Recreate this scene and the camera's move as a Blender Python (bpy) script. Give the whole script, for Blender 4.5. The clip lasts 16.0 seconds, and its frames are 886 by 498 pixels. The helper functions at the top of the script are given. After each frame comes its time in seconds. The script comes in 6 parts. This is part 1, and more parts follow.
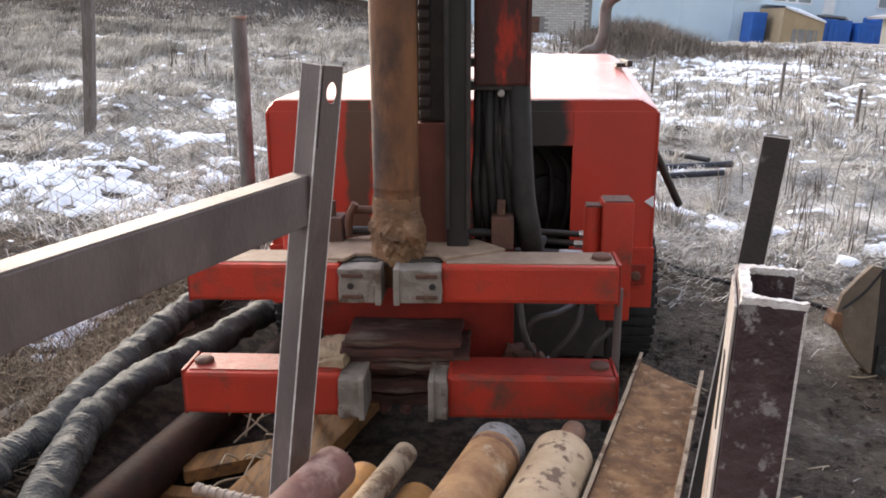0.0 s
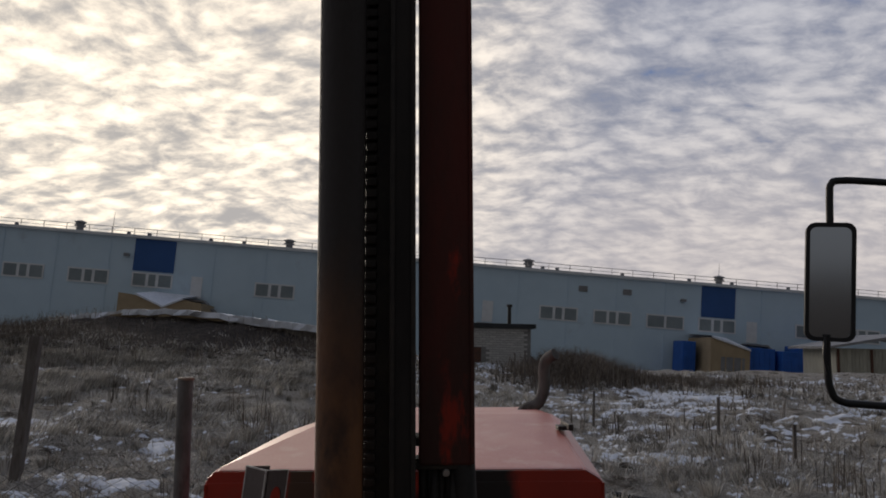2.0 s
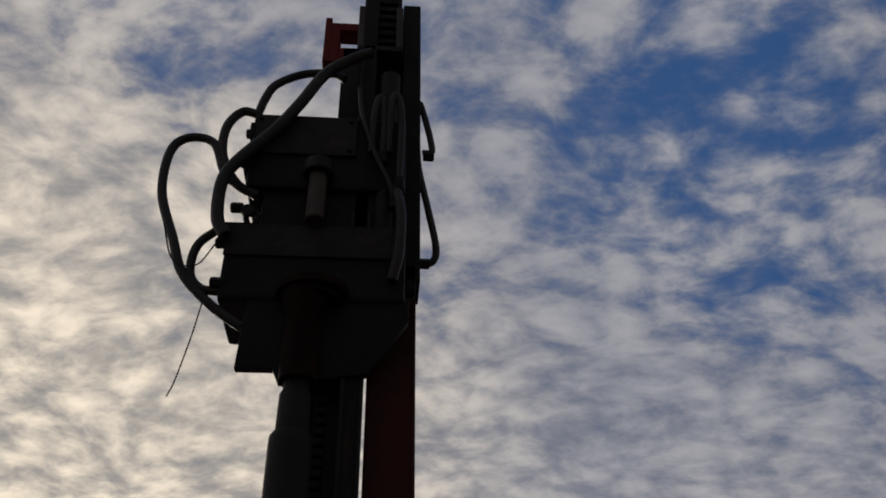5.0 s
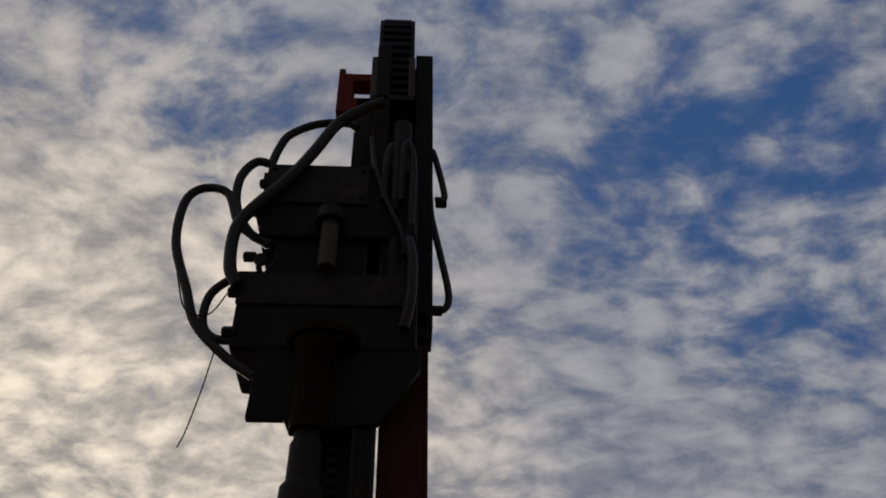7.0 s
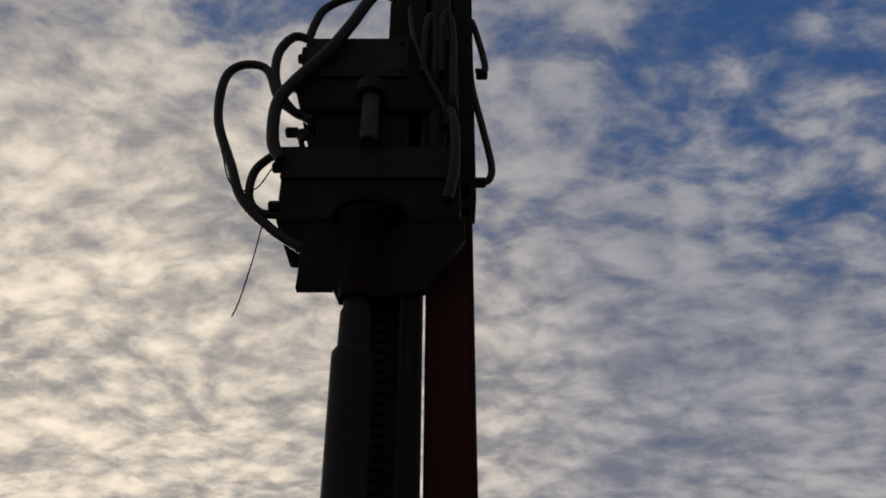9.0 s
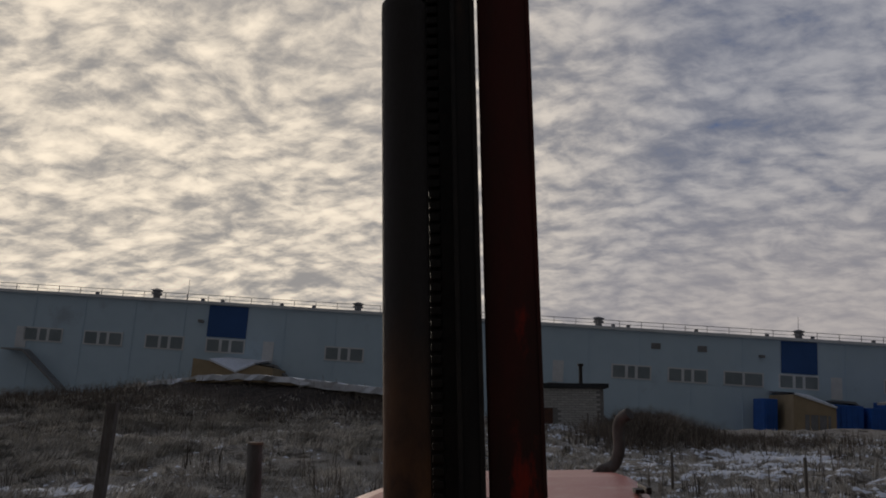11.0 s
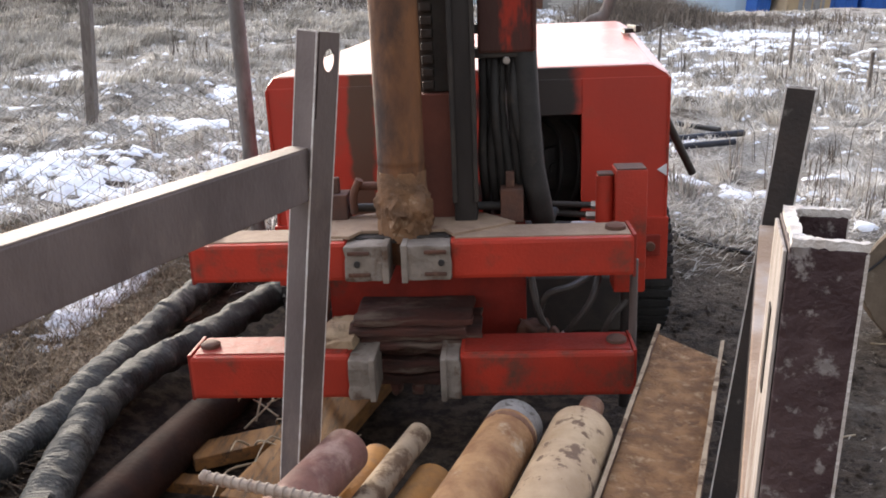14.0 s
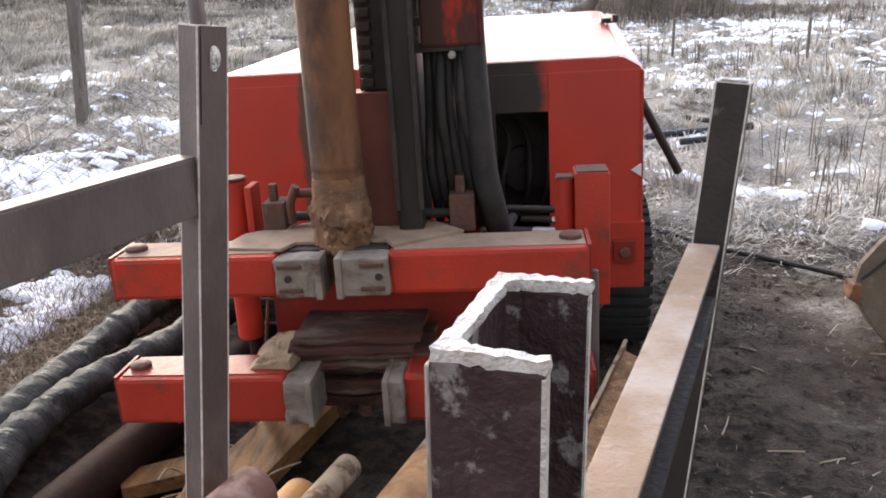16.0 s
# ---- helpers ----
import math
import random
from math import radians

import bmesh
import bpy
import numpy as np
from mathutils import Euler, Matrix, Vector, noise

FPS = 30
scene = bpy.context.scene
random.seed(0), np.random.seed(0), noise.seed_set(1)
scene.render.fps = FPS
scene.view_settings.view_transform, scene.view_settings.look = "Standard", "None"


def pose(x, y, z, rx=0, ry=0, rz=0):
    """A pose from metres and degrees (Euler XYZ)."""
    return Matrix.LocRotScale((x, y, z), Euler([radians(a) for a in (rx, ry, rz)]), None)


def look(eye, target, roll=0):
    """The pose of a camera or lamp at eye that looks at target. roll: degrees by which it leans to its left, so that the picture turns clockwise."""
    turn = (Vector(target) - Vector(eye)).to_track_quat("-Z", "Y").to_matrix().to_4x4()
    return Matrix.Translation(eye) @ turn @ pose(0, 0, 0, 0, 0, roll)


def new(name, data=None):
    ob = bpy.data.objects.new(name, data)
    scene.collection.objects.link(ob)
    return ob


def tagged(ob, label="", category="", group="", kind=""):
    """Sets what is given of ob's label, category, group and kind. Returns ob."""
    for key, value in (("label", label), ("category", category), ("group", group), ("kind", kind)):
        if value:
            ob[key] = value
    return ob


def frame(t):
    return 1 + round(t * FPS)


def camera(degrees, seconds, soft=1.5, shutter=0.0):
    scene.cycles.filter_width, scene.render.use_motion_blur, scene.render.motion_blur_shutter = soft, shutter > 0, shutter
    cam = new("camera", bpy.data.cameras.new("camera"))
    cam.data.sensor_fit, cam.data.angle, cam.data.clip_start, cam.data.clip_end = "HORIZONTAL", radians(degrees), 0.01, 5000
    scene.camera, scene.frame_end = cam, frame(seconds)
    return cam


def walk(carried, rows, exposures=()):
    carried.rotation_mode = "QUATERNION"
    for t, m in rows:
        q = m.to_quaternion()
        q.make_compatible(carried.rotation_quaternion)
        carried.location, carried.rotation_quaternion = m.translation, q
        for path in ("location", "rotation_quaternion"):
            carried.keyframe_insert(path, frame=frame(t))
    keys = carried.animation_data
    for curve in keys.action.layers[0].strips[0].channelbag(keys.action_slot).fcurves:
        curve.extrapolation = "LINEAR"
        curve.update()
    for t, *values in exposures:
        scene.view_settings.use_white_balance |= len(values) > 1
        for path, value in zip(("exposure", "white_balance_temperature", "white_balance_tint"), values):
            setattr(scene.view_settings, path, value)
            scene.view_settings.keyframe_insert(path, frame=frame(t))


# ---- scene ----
cam = camera(55.7, 16.0, 1.8)
PATH = [
    (0, (0.083, 0.144, 1.6), (-0.012, 2.071, 1.077), 1.3),
    (0.5, (0.082, 0.143, 1.62), (0.007, 2.096, 1.199), 1.8),
    (1, (0.079, 0.132, 1.66), (0.056, 2.118, 1.423), 2.4),
    (1.5, (0.074, 0.142, 1.725), (0.065, 2.142, 1.712), 1.80),
    (2, (0.075, 0.121, 1.795), (0.090, 2.107, 2.029), 1.41),
    (2.5, (0.074, 0.120, 1.845), (0.103, 2.067, 2.300), 1.84),
    (3, (0.081, 0.114, 1.902), (0.178, 1.993, 2.580), 0.70),
    (3.5, (0.069, 0.119, 1.947), (0.167, 1.937, 2.775), 0.65),
    (4, (0.069, 0.102, 1.975), (0.209, 1.836, 2.960), 0.03),
    (4.5, (0.066, 0.078, 1.992), (0.201, 1.741, 3.095), 0.31),
    (5, (0.063, 0.064, 2.004), (0.173, 1.681, 3.176), 0.97),
    (5.2, (0.072, 0.029, 2.035), (0.177, 1.641, 3.214), 0.97),
    (7.5, (0.115, 0.078, 1.997), (0.150, 1.624, 3.265), 1.77),
    (8, (0.113, 0.081, 1.986), (0.140, 1.659, 3.214), 1.83),
    (8.5, (0.099, 0.116, 1.984), (0.113, 1.738, 3.154), 1.77),
    (9, (0.095, 0.122, 1.940), (0.061, 1.826, 2.987), 1.98),
    (9.5, (0.095, 0.143, 1.897), (-0.035, 1.941, 2.763), 2.37),
    (9.7, (0.089, 0.176, 1.888), (-0.052, 2.007, 2.680), 2.74),
    (11.8, (0.081, 0.154, 1.720), (-0.056, 2.146, 1.844), -0.80),
    (12, (0.085, 0.160, 1.703), (-0.041, 2.156, 1.757), -0.80),
    (12.5, (0.085, 0.195, 1.652), (-0.042, 2.184, 1.493), -0.8),
    (13, (0.088, 0.21, 1.607), (-0.046, 2.177, 1.271), -0.6),
    (13.5, (0.087, 0.216, 1.573), (-0.036, 2.154, 1.093), -0.5),
    (14, (0.084, 0.221, 1.553), (-0.034, 2.136, 0.989), -0.7),
    (14.5, (0.087, 0.228, 1.545), (-0.007, 2.138, 0.96), -0.2),
    (15, (0.089, 0.235, 1.545), (0.002, 2.148, 0.97), 0.0),
    (15.5, (0.157, 0.307, 1.538), (0.031, 2.214, 0.95), -1.2),
    (15.8, (0.256, 0.406, 1.536), (0.076, 2.313, 0.956), -1.9),
    (16, (0.325, 0.47, 1.533), (0.149, 2.378, 0.959), -1.7),
]
EXPOSURES = [(0, 2.9), (0.9, 3.0), (1.1, 2.8), (1.4, 1.9), (1.6, 1.2), (2.0, 0.15), (2.5, -0.1), (4.0, -0.5), (5.0, -0.5), (9.5, -0.5), (11.8, -0.4), (12.5, 0.1), (12.8, 0.55), (13.0, 1.6), (13.2, 1.8), (13.5, 2.66), (14.0, 2.88), (16, 3.04)]
walk(cam, [(t, look(eye, target, roll)) for t, eye, target, roll in PATH], EXPOSURES)

# ---- world and light ----
SUN_AZ, SUN_EL = radians(-27), radians(13)          # ahead and to the left, low behind thin cloud
world = bpy.data.worlds.new("sky")
scene.world = world
world.use_nodes = True
wn, wl = world.node_tree.nodes, world.node_tree.links
wn.clear()


def wmath(op, a, b=None, clamp=False):
    n = wn.new("ShaderNodeMath")
    n.operation, n.use_clamp = op, clamp
    for i, v in enumerate((a, b)):
        if v is None:
            continue
        if isinstance(v, (int, float)):
            n.inputs[i].default_value = v
        else:
            wl.new(v, n.inputs[i])
    return n.outputs[0]


def wmix(fac, a, b):
    n = wn.new("ShaderNodeMix")
    n.data_type = "RGBA"
    for i, v in ((0, fac), (6, a), (7, b)):
        if isinstance(v, (int, float)):
            n.inputs[i].default_value = v
        elif isinstance(v, tuple):
            n.inputs[i].default_value = (*v, 1)
        else:
            wl.new(v, n.inputs[i])
    return n.outputs[2]


def wramp(v, a, b):
    n = wn.new("ShaderNodeMapRange")
    n.interpolation_type = "SMOOTHSTEP"
    n.inputs[1].default_value, n.inputs[2].default_value = a, b
    wl.new(v, n.inputs[0])
    return n.outputs[0]


sky = wn.new("ShaderNodeTexSky")
sky.sky_type, sky.sun_disc = "NISHITA", False
sky.sun_elevation, sky.sun_rotation = SUN_EL, SUN_AZ
coord = wn.new("ShaderNodeTexCoord").outputs["Generated"]
sep = wn.new("ShaderNodeSeparateXYZ")
wl.new(coord, sep.inputs[0])
up = wmath("MAXIMUM", sep.outputs[2], 0.02)
lift = wmath("ADD", up, 0.30)
flat = wn.new("ShaderNodeCombineXYZ")
wl.new(wmath("DIVIDE", sep.outputs[0], lift), flat.inputs[0])
wl.new(wmath("DIVIDE", sep.outputs[1], lift), flat.inputs[1])


def wmap(vector, offset, stretch, turn):
    m = wn.new("ShaderNodeMapping")
    m.inputs["Location"].default_value = offset
    m.inputs["Scale"].default_value = stretch
    m.inputs["Rotation"].default_value = (0, 0, turn)
    wl.new(vector, m.inputs[0])
    return m.outputs[0]


def wnoise(vector, scale, detail, rough, offset, stretch=(1, 1, 1), turn=0.0, out=0):
    n = wn.new("ShaderNodeTexNoise")
    n.inputs["Scale"].default_value, n.inputs["Detail"].default_value, n.inputs["Roughness"].default_value = scale, detail, rough
    wl.new(wmap(vector, offset, stretch, turn), n.inputs["Vector"])
    return n.outputs[out]


def wshift(vector, swirl, amount):
    """Bends the cloud plane by a noise colour, so that no pattern runs straight."""
    n = wn.new("ShaderNodeVectorMath")
    n.operation = "MULTIPLY_ADD"
    wl.new(swirl, n.inputs[0])
    n.inputs[1].default_value = (amount, amount, 0)
    wl.new(vector, n.inputs[2])
    return n.outputs[0]


def wlobe(direction, inner, outer):
    n = wn.new("ShaderNodeVectorMath")
    n.operation = "DOT_PRODUCT"
    wl.new(coord, n.inputs[0])
    n.inputs[1].default_value = Vector(direction).normalized()
    return wramp(n.outputs["Value"], outer, inner)


plane = wshift(flat.outputs[0], wnoise(flat.outputs[0], 2.6, 2, 0.5, (1.3, 4.1, 0), out=1), 0.13)
plane = wshift(plane, wnoise(plane, 11.0, 2, 0.5, (5.3, 0.7, 0), out=1), 0.035)
cell = wn.new("ShaderNodeTexVoronoi")
cell.feature = "SMOOTH_F1"
cell.inputs["Scale"].default_value, cell.inputs["Smoothness"].default_value = 13.0, 0.45
wl.new(wmap(plane, (2.1, 0.4, 0), (1.0, 1.35, 1), 0.55), cell.inputs["Vector"])
puffs = wmath("SUBTRACT", 1.0, wmath("MULTIPLY", cell.outputs["Distance"], 1.25))
wisps = wnoise(plane, 24.0, 5.0, 0.58, (3.1, 1.7, 0), (1.0, 1.3, 1), 0.5)
banks = wnoise(plane, 1.5, 3, 0.5, (0.4, 2.2, 0))
streaks = wnoise(plane, 4.6, 4, 0.52, (7.4, 5.1, 0), (0.75, 1.8, 1), -0.55)
body = wmath("ADD", wmath("ADD", wmath("MULTIPLY", puffs, 0.30), wmath("MULTIPLY", wisps, 0.58)), wmath("MULTIPLY", streaks, 0.50))
# cover is thick, thinner high up and to the right, with a few openings
side = wmath("MULTIPLY", wmath("SUBTRACT", sep.outputs[0], 0.05), -0.22)
high = wmath("MULTIPLY", wmath("SUBTRACT", up, 0.54), -0.62)
cover = wmath("ADD", wmath("ADD", wmath("ADD", body, wmath("MULTIPLY", banks, 0.55)), side), high)
for way, inner, outer, deep in (((0.355, 0.69, 0.635), 1.0, 0.972, 0.125), ((0.45, 0.57, 0.69), 1.0, 0.960, 0.045), ((-0.27, 0.61, 0.745), 1.0, 0.990, 0.075)):
    cover = wmath("SUBTRACT", cover, wmath("MULTIPLY", wlobe(way, inner, outer), deep))
mask = wramp(cover, 0.46, 0.90)
bright = wramp(body, 0.42, 0.93)
# nearness to the sun behind the cloud
sun_dir = Vector((math.sin(SUN_AZ) * math.cos(SUN_EL), math.cos(SUN_AZ) * math.cos(SUN_EL), math.sin(SUN_EL)))
dot = wn.new("ShaderNodeVectorMath")
dot.operation = "DOT_PRODUCT"
wl.new(coord, dot.inputs[0])
dot.inputs[1].default_value = sun_dir
near = wramp(dot.outputs["Value"], 0.73, 1.03)
low = wramp(up, 0.42, 0.0)
glow = wmath("MAXIMUM", near, wmath("MULTIPLY", low, 0.35))
dark_cloud = wmix(glow, (0.225, 0.245, 0.32), (0.44, 0.415, 0.395))
lit_cloud = wmix(glow, (0.50, 0.50, 0.54), (1.44, 1.24, 0.98))
cloud = wmix(bright, dark_cloud, lit_cloud)
n_scale = wn.new("ShaderNodeVectorMath")
n_scale.operation = "SCALE"
wl.new(sky.outputs[0], n_scale.inputs[0])
n_scale.inputs["Scale"].default_value = 0.05
blue = wmix(0.2, (0.045, 0.125, 0.34), n_scale.outputs[0])
away = wn.new("ShaderNodeMapRange")          # unseen sky away from the sun, dimmed to deepen contrast on near faces
away.inputs[1].default_value, away.inputs[2].default_value, away.inputs[3].default_value = -0.5, 0.5, 0.34
wl.new(dot.outputs["Value"], away.inputs[0])
shade = wn.new("ShaderNodeVectorMath")
shade.operation = "SCALE"
# even grey haze low down, away from the sun
haze = wmath("MULTIPLY", wmath("MULTIPLY", wramp(up, 0.30, 0.02), wmath("SUBTRACT", 1.0, near)), 0.75)
wl.new(wmix(haze, wmix(mask, blue, cloud), (0.50, 0.455, 0.455)), shade.inputs[0])
wl.new(away.outputs[0], shade.inputs["Scale"])
# the same unseen side is pulled to flat grey, so its fill is less blue
tint = wmix(wramp(dot.outputs["Value"], 0.45, -0.2), shade.outputs[0], wmix(0.65, shade.outputs[0], (0.124, 0.127, 0.130)))
back = wn.new("ShaderNodeBackground")
back.inputs[1].default_value = 1.0
wl.new(tint, back.inputs[0])
wl.new(back.outputs[0], wn.new("ShaderNodeOutputWorld").inputs[0])

sun = new("sun", bpy.data.lights.new("sun", "SUN"))
sun.data.energy, sun.data.angle, sun.data.color = 0.9, radians(14), (1.0, 0.88, 0.74)
sun.matrix_world = look(sun_dir * 50, (0, 0, 0))

# ---- materials ----


def material(name, a, b, rough=0.7, metal=0.0, scale=8.0, stain=None, stain_scale=3.0, stain_at=(0.55, 0.7), bump=0.3, fine=60.0,
             stretch=(1, 1, 1), spec=0.25, per_object=0.0, detail=6, dark_above=None):
    m = bpy.data.materials.new(name)
    m.use_nodes = True
    nt = m.node_tree
    n, l = nt.nodes, nt.links
    p = n["Principled BSDF"]
    tc = n.new("ShaderNodeTexCoord")
    mp = n.new("ShaderNodeMapping")
    mp.inputs["Scale"].default_value = stretch
    l.new(tc.outputs["Object"], mp.inputs[0])

    def noise_of(s, d=detail, r=0.6):
        t = n.new("ShaderNodeTexNoise")
        t.inputs["Scale"].default_value, t.inputs["Detail"].default_value, t.inputs["Roughness"].default_value = s, d, r
        l.new(mp.outputs[0], t.inputs["Vector"])
        return t.outputs[0]

    def span(v, lo, hi):
        r = n.new("ShaderNodeMapRange")
        r.interpolation_type = "SMOOTHSTEP"
        r.inputs[1].default_value, r.inputs[2].default_value = lo, hi
        l.new(v, r.inputs[0])
        return r.outputs[0]

    def mix(f, x, y):
        k = n.new("ShaderNodeMix")
        k.data_type = "RGBA"
        for i, v in ((0, f), (6, x), (7, y)):
            if isinstance(v, tuple):
                k.inputs[i].default_value = (*v, 1)
            elif isinstance(v, float):
                k.inputs[i].default_value = v
            else:
                l.new(v, k.inputs[i])
        return k.outputs[2]

    col = mix(span(noise_of(scale), 0.32, 0.68), a, b)
    if stain:
        mask_ = span(noise_of(stain_scale, 8, 0.65), *stain_at)
        col = mix(mask_, col, stain)
    # blend upwards to a dark colour: the pipe's dim tone against bright sky, painted in
    if dark_above:
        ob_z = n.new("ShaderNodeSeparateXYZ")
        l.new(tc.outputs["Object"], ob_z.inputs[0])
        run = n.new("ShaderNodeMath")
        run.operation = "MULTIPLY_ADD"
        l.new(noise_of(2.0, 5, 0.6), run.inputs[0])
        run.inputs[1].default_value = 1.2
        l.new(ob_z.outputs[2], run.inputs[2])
        col = mix(span(run.outputs[0], dark_above[0] + 0.6, dark_above[1] + 0.6), col, dark_above[2])
    if per_object:
        oi = n.new("ShaderNodeObjectInfo")
        hs = n.new("ShaderNodeHueSaturation")
        r = n.new("ShaderNodeMapRange")
        r.inputs[3].default_value, r.inputs[4].default_value = 1 - per_object, 1 + per_object
        l.new(oi.outputs["Random"], r.inputs[0])
        l.new(r.outputs[0], hs.inputs["Value"])
        l.new(col, hs.inputs["Color"])
        col = hs.outputs[0]
    l.new(col, p.inputs["Base Color"])
    fine_n = noise_of(fine, 4, 0.6)
    rr = n.new("ShaderNodeMapRange")
    rr.inputs[3].default_value, rr.inputs[4].default_value = max(rough - 0.15, 0.05), min(rough + 0.15, 1)
    l.new(fine_n, rr.inputs[0])
    l.new(rr.outputs[0], p.inputs["Roughness"])
    p.inputs["Metallic"].default_value = metal
    p.inputs["Specular IOR Level"].default_value = spec
    if bump:
        bp_ = n.new("ShaderNodeBump")
        bp_.inputs["Strength"].default_value, bp_.inputs["Distance"].default_value = bump, 0.01
        l.new(fine_n, bp_.inputs["Height"])
        l.new(bp_.outputs[0], p.inputs["Normal"])
    return m


RED = material("red_paint", (0.47, 0.038, 0.019), (0.39, 0.034, 0.018), 0.42, 0, 2.5, (0.20, 0.075, 0.045), 2.2, (0.58, 0.80), 0.08, 90, spec=0.5, detail=9)
RED_WORN = material("worn_red_paint", (0.44, 0.040, 0.021), (0.33, 0.035, 0.020), 0.5, 0, 3, (0.115, 0.052, 0.036), 4.5, (0.52, 0.70), 0.3, 90, detail=12)
RED_DIRTY = material("dirty_red_paint", (0.27, 0.026, 0.015), (0.19, 0.022, 0.014), 0.6, 0, 6, (0.085, 0.045, 0.032), 5, (0.54, 0.74), 0.3, 60)
MAST_RED = material("mast_red_paint", (0.105, 0.022, 0.016), (0.055, 0.024, 0.019), 0.6, 0, 4, (0.34, 0.03, 0.015), 3, (0.62, 0.70), 0.2, 60, (1, 1, 0.35))
MASTPLATE = material("dull_brown_red_plate", (0.175, 0.062, 0.043), (0.12, 0.046, 0.034), 0.7, 0, 4, (0.075, 0.038, 0.028), 3, (0.52, 0.74), 0.2, 70, detail=9)
SOOT = material("oily_black_steel", (0.028, 0.025, 0.024), (0.048, 0.040, 0.034), 0.55, 0, 9, (0.075, 0.05, 0.038), 4, (0.58, 0.75), 0.25, 50)
GREASE = material("greasy_grey_steel", (0.036, 0.031, 0.029), (0.022, 0.019, 0.018), 0.5, 0.0, 6, (0.08, 0.05, 0.037), 5, (0.56, 0.75), 0.15, 70, (1, 1, 0.3), spec=0.15)
RUBBER = material("black_rubber", (0.021, 0.020, 0.019), (0.035, 0.032, 0.030), 0.65, 0, 10, (0.09, 0.07, 0.055), 6, (0.58, 0.8), 0.2, 90, spec=0.25)
TRACK = material("track_rubber", (0.02, 0.02, 0.021), (0.032, 0.031, 0.03), 0.8, 0, 10, (0.12, 0.10, 0.08), 7, (0.6, 0.75), 0.4, 60)
RUSTPIPE = material("rusty_drill_pipe", (0.215, 0.094, 0.036), (0.105, 0.046, 0.023), 0.72, 0.0, 4.5, (0.040, 0.024, 0.018), 3.0, (0.44, 0.66), 0.3, 80, (1, 1, 0.5), detail=9, dark_above=(1.35, 2.2, (0.042, 0.035, 0.032)))
CLAY = material("wet_clay", (0.21, 0.115, 0.06), (0.12, 0.07, 0.042), 0.85, 0, 14, (0.34, 0.25, 0.17), 9, (0.56, 0.66), 0.9, 45)
DUSTY = material("dusty_steel_plate", (0.30, 0.215, 0.15), (0.22, 0.15, 0.105), 0.85, 0, 9, (0.16, 0.07, 0.045), 5, (0.58, 0.72), 0.4, 70)
JAW = material("worn_jaw_steel", (0.26, 0.222, 0.188), (0.155, 0.128, 0.106), 0.75, 0.0, 9, (0.10, 0.062, 0.043), 8, (0.52, 0.66), 0.4, 80, detail=9)
BROWN = material("rusty_brown_steel", (0.13, 0.062, 0.042), (0.085, 0.05, 0.04), 0.75, 0.1, 10, (0.20, 0.12, 0.08), 6, (0.58, 0.7), 0.4, 70)
CHROME = material("dull_fitting_steel", (0.42, 0.38, 0.34), (0.28, 0.25, 0.23), 0.4, 0.7, 10, None, 3, (0.5, 0.6), 0.1, 80)
POSTSTEEL = material("oxidised_steel_section", (0.140, 0.112, 0.104), (0.086, 0.067, 0.063), 0.58, 0.15, 4, (0.215, 0.168, 0.142), 3.2, (0.50, 0.76), 0.25, 90, (1, 1, 0.5), detail=10)
DARKPOST = material("dark_mill_scale_steel", (0.030, 0.026, 0.025), (0.048, 0.038, 0.034), 0.55, 0.2, 8, (0.15, 0.135, 0.125), 13, (0.60, 0.72), 0.3, 90)
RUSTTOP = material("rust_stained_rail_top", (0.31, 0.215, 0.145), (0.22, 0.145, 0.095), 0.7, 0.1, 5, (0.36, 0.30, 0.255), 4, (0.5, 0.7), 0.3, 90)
RAILTOP = material("rubbed_lit_rusty_steel", (0.215, 0.175, 0.15), (0.16, 0.125, 0.105), 0.7, 0.05, 6, (0.36, 0.22, 0.12), 3.5, (0.54, 0.7), 0.25, 90)
SCALE = material("flaking_mill_scale", (0.036, 0.020, 0.022), (0.080, 0.052, 0.052), 0.55, 0.1, 11, (0.20, 0.178, 0.170), 38, (0.555, 0.625), 0.5, 70, detail=10)
SKYLIT = material("sky_lit_steel_face", (0.36, 0.325, 0.295), (0.26, 0.225, 0.20), 0.75, 0, 30, (0.17, 0.11, 0.08), 26, (0.50, 0.62), 0.5, 120, (1, 1, 0.2))
SCRAPED = material("scraped_red_steel", (0.095, 0.038, 0.029), (0.052, 0.031, 0.026), 0.85, 0.0, 10, (0.155, 0.118, 0.092), 9, (0.52, 0.70), 0.8, 50, (0.5, 1, 3.0))
CUT = material("frosted_cut_edge", (0.60, 0.57, 0.54), (0.42, 0.37, 0.33), 0.8, 0, 40, (0.3, 0.2, 0.18), 30, (0.6, 0.75), 0.6, 120)
RUSTFLOOR = material("rust_and_sand", (0.29, 0.155, 0.07), (0.135, 0.070, 0.034), 0.95, 0, 14, (0.38, 0.255, 0.145), 26, (0.54, 0.70), 1.0, 80, detail=10)
PINKPIPE = material("pinkish_rusty_casing", (0.205, 0.098, 0.075), (0.135, 0.066, 0.052), 0.7, 0.0, 11, (0.34, 0.22, 0.175), 8, (0.50, 0.70), 0.25, 80)
ORANGE = material("orange_rusty_casing", (0.42, 0.20, 0.055), (0.26, 0.135, 0.055), 0.7, 0, 10, (0.17, 0.115, 0.085), 9, (0.54, 0.70), 0.3, 70)
GREYPIPE = material("grey_thin_casing", (0.36, 0.27, 0.175), (0.25, 0.18, 0.115), 0.8, 0, 14, (0.13, 0.08, 0.045), 15, (0.5, 0.6), 0.35, 80)
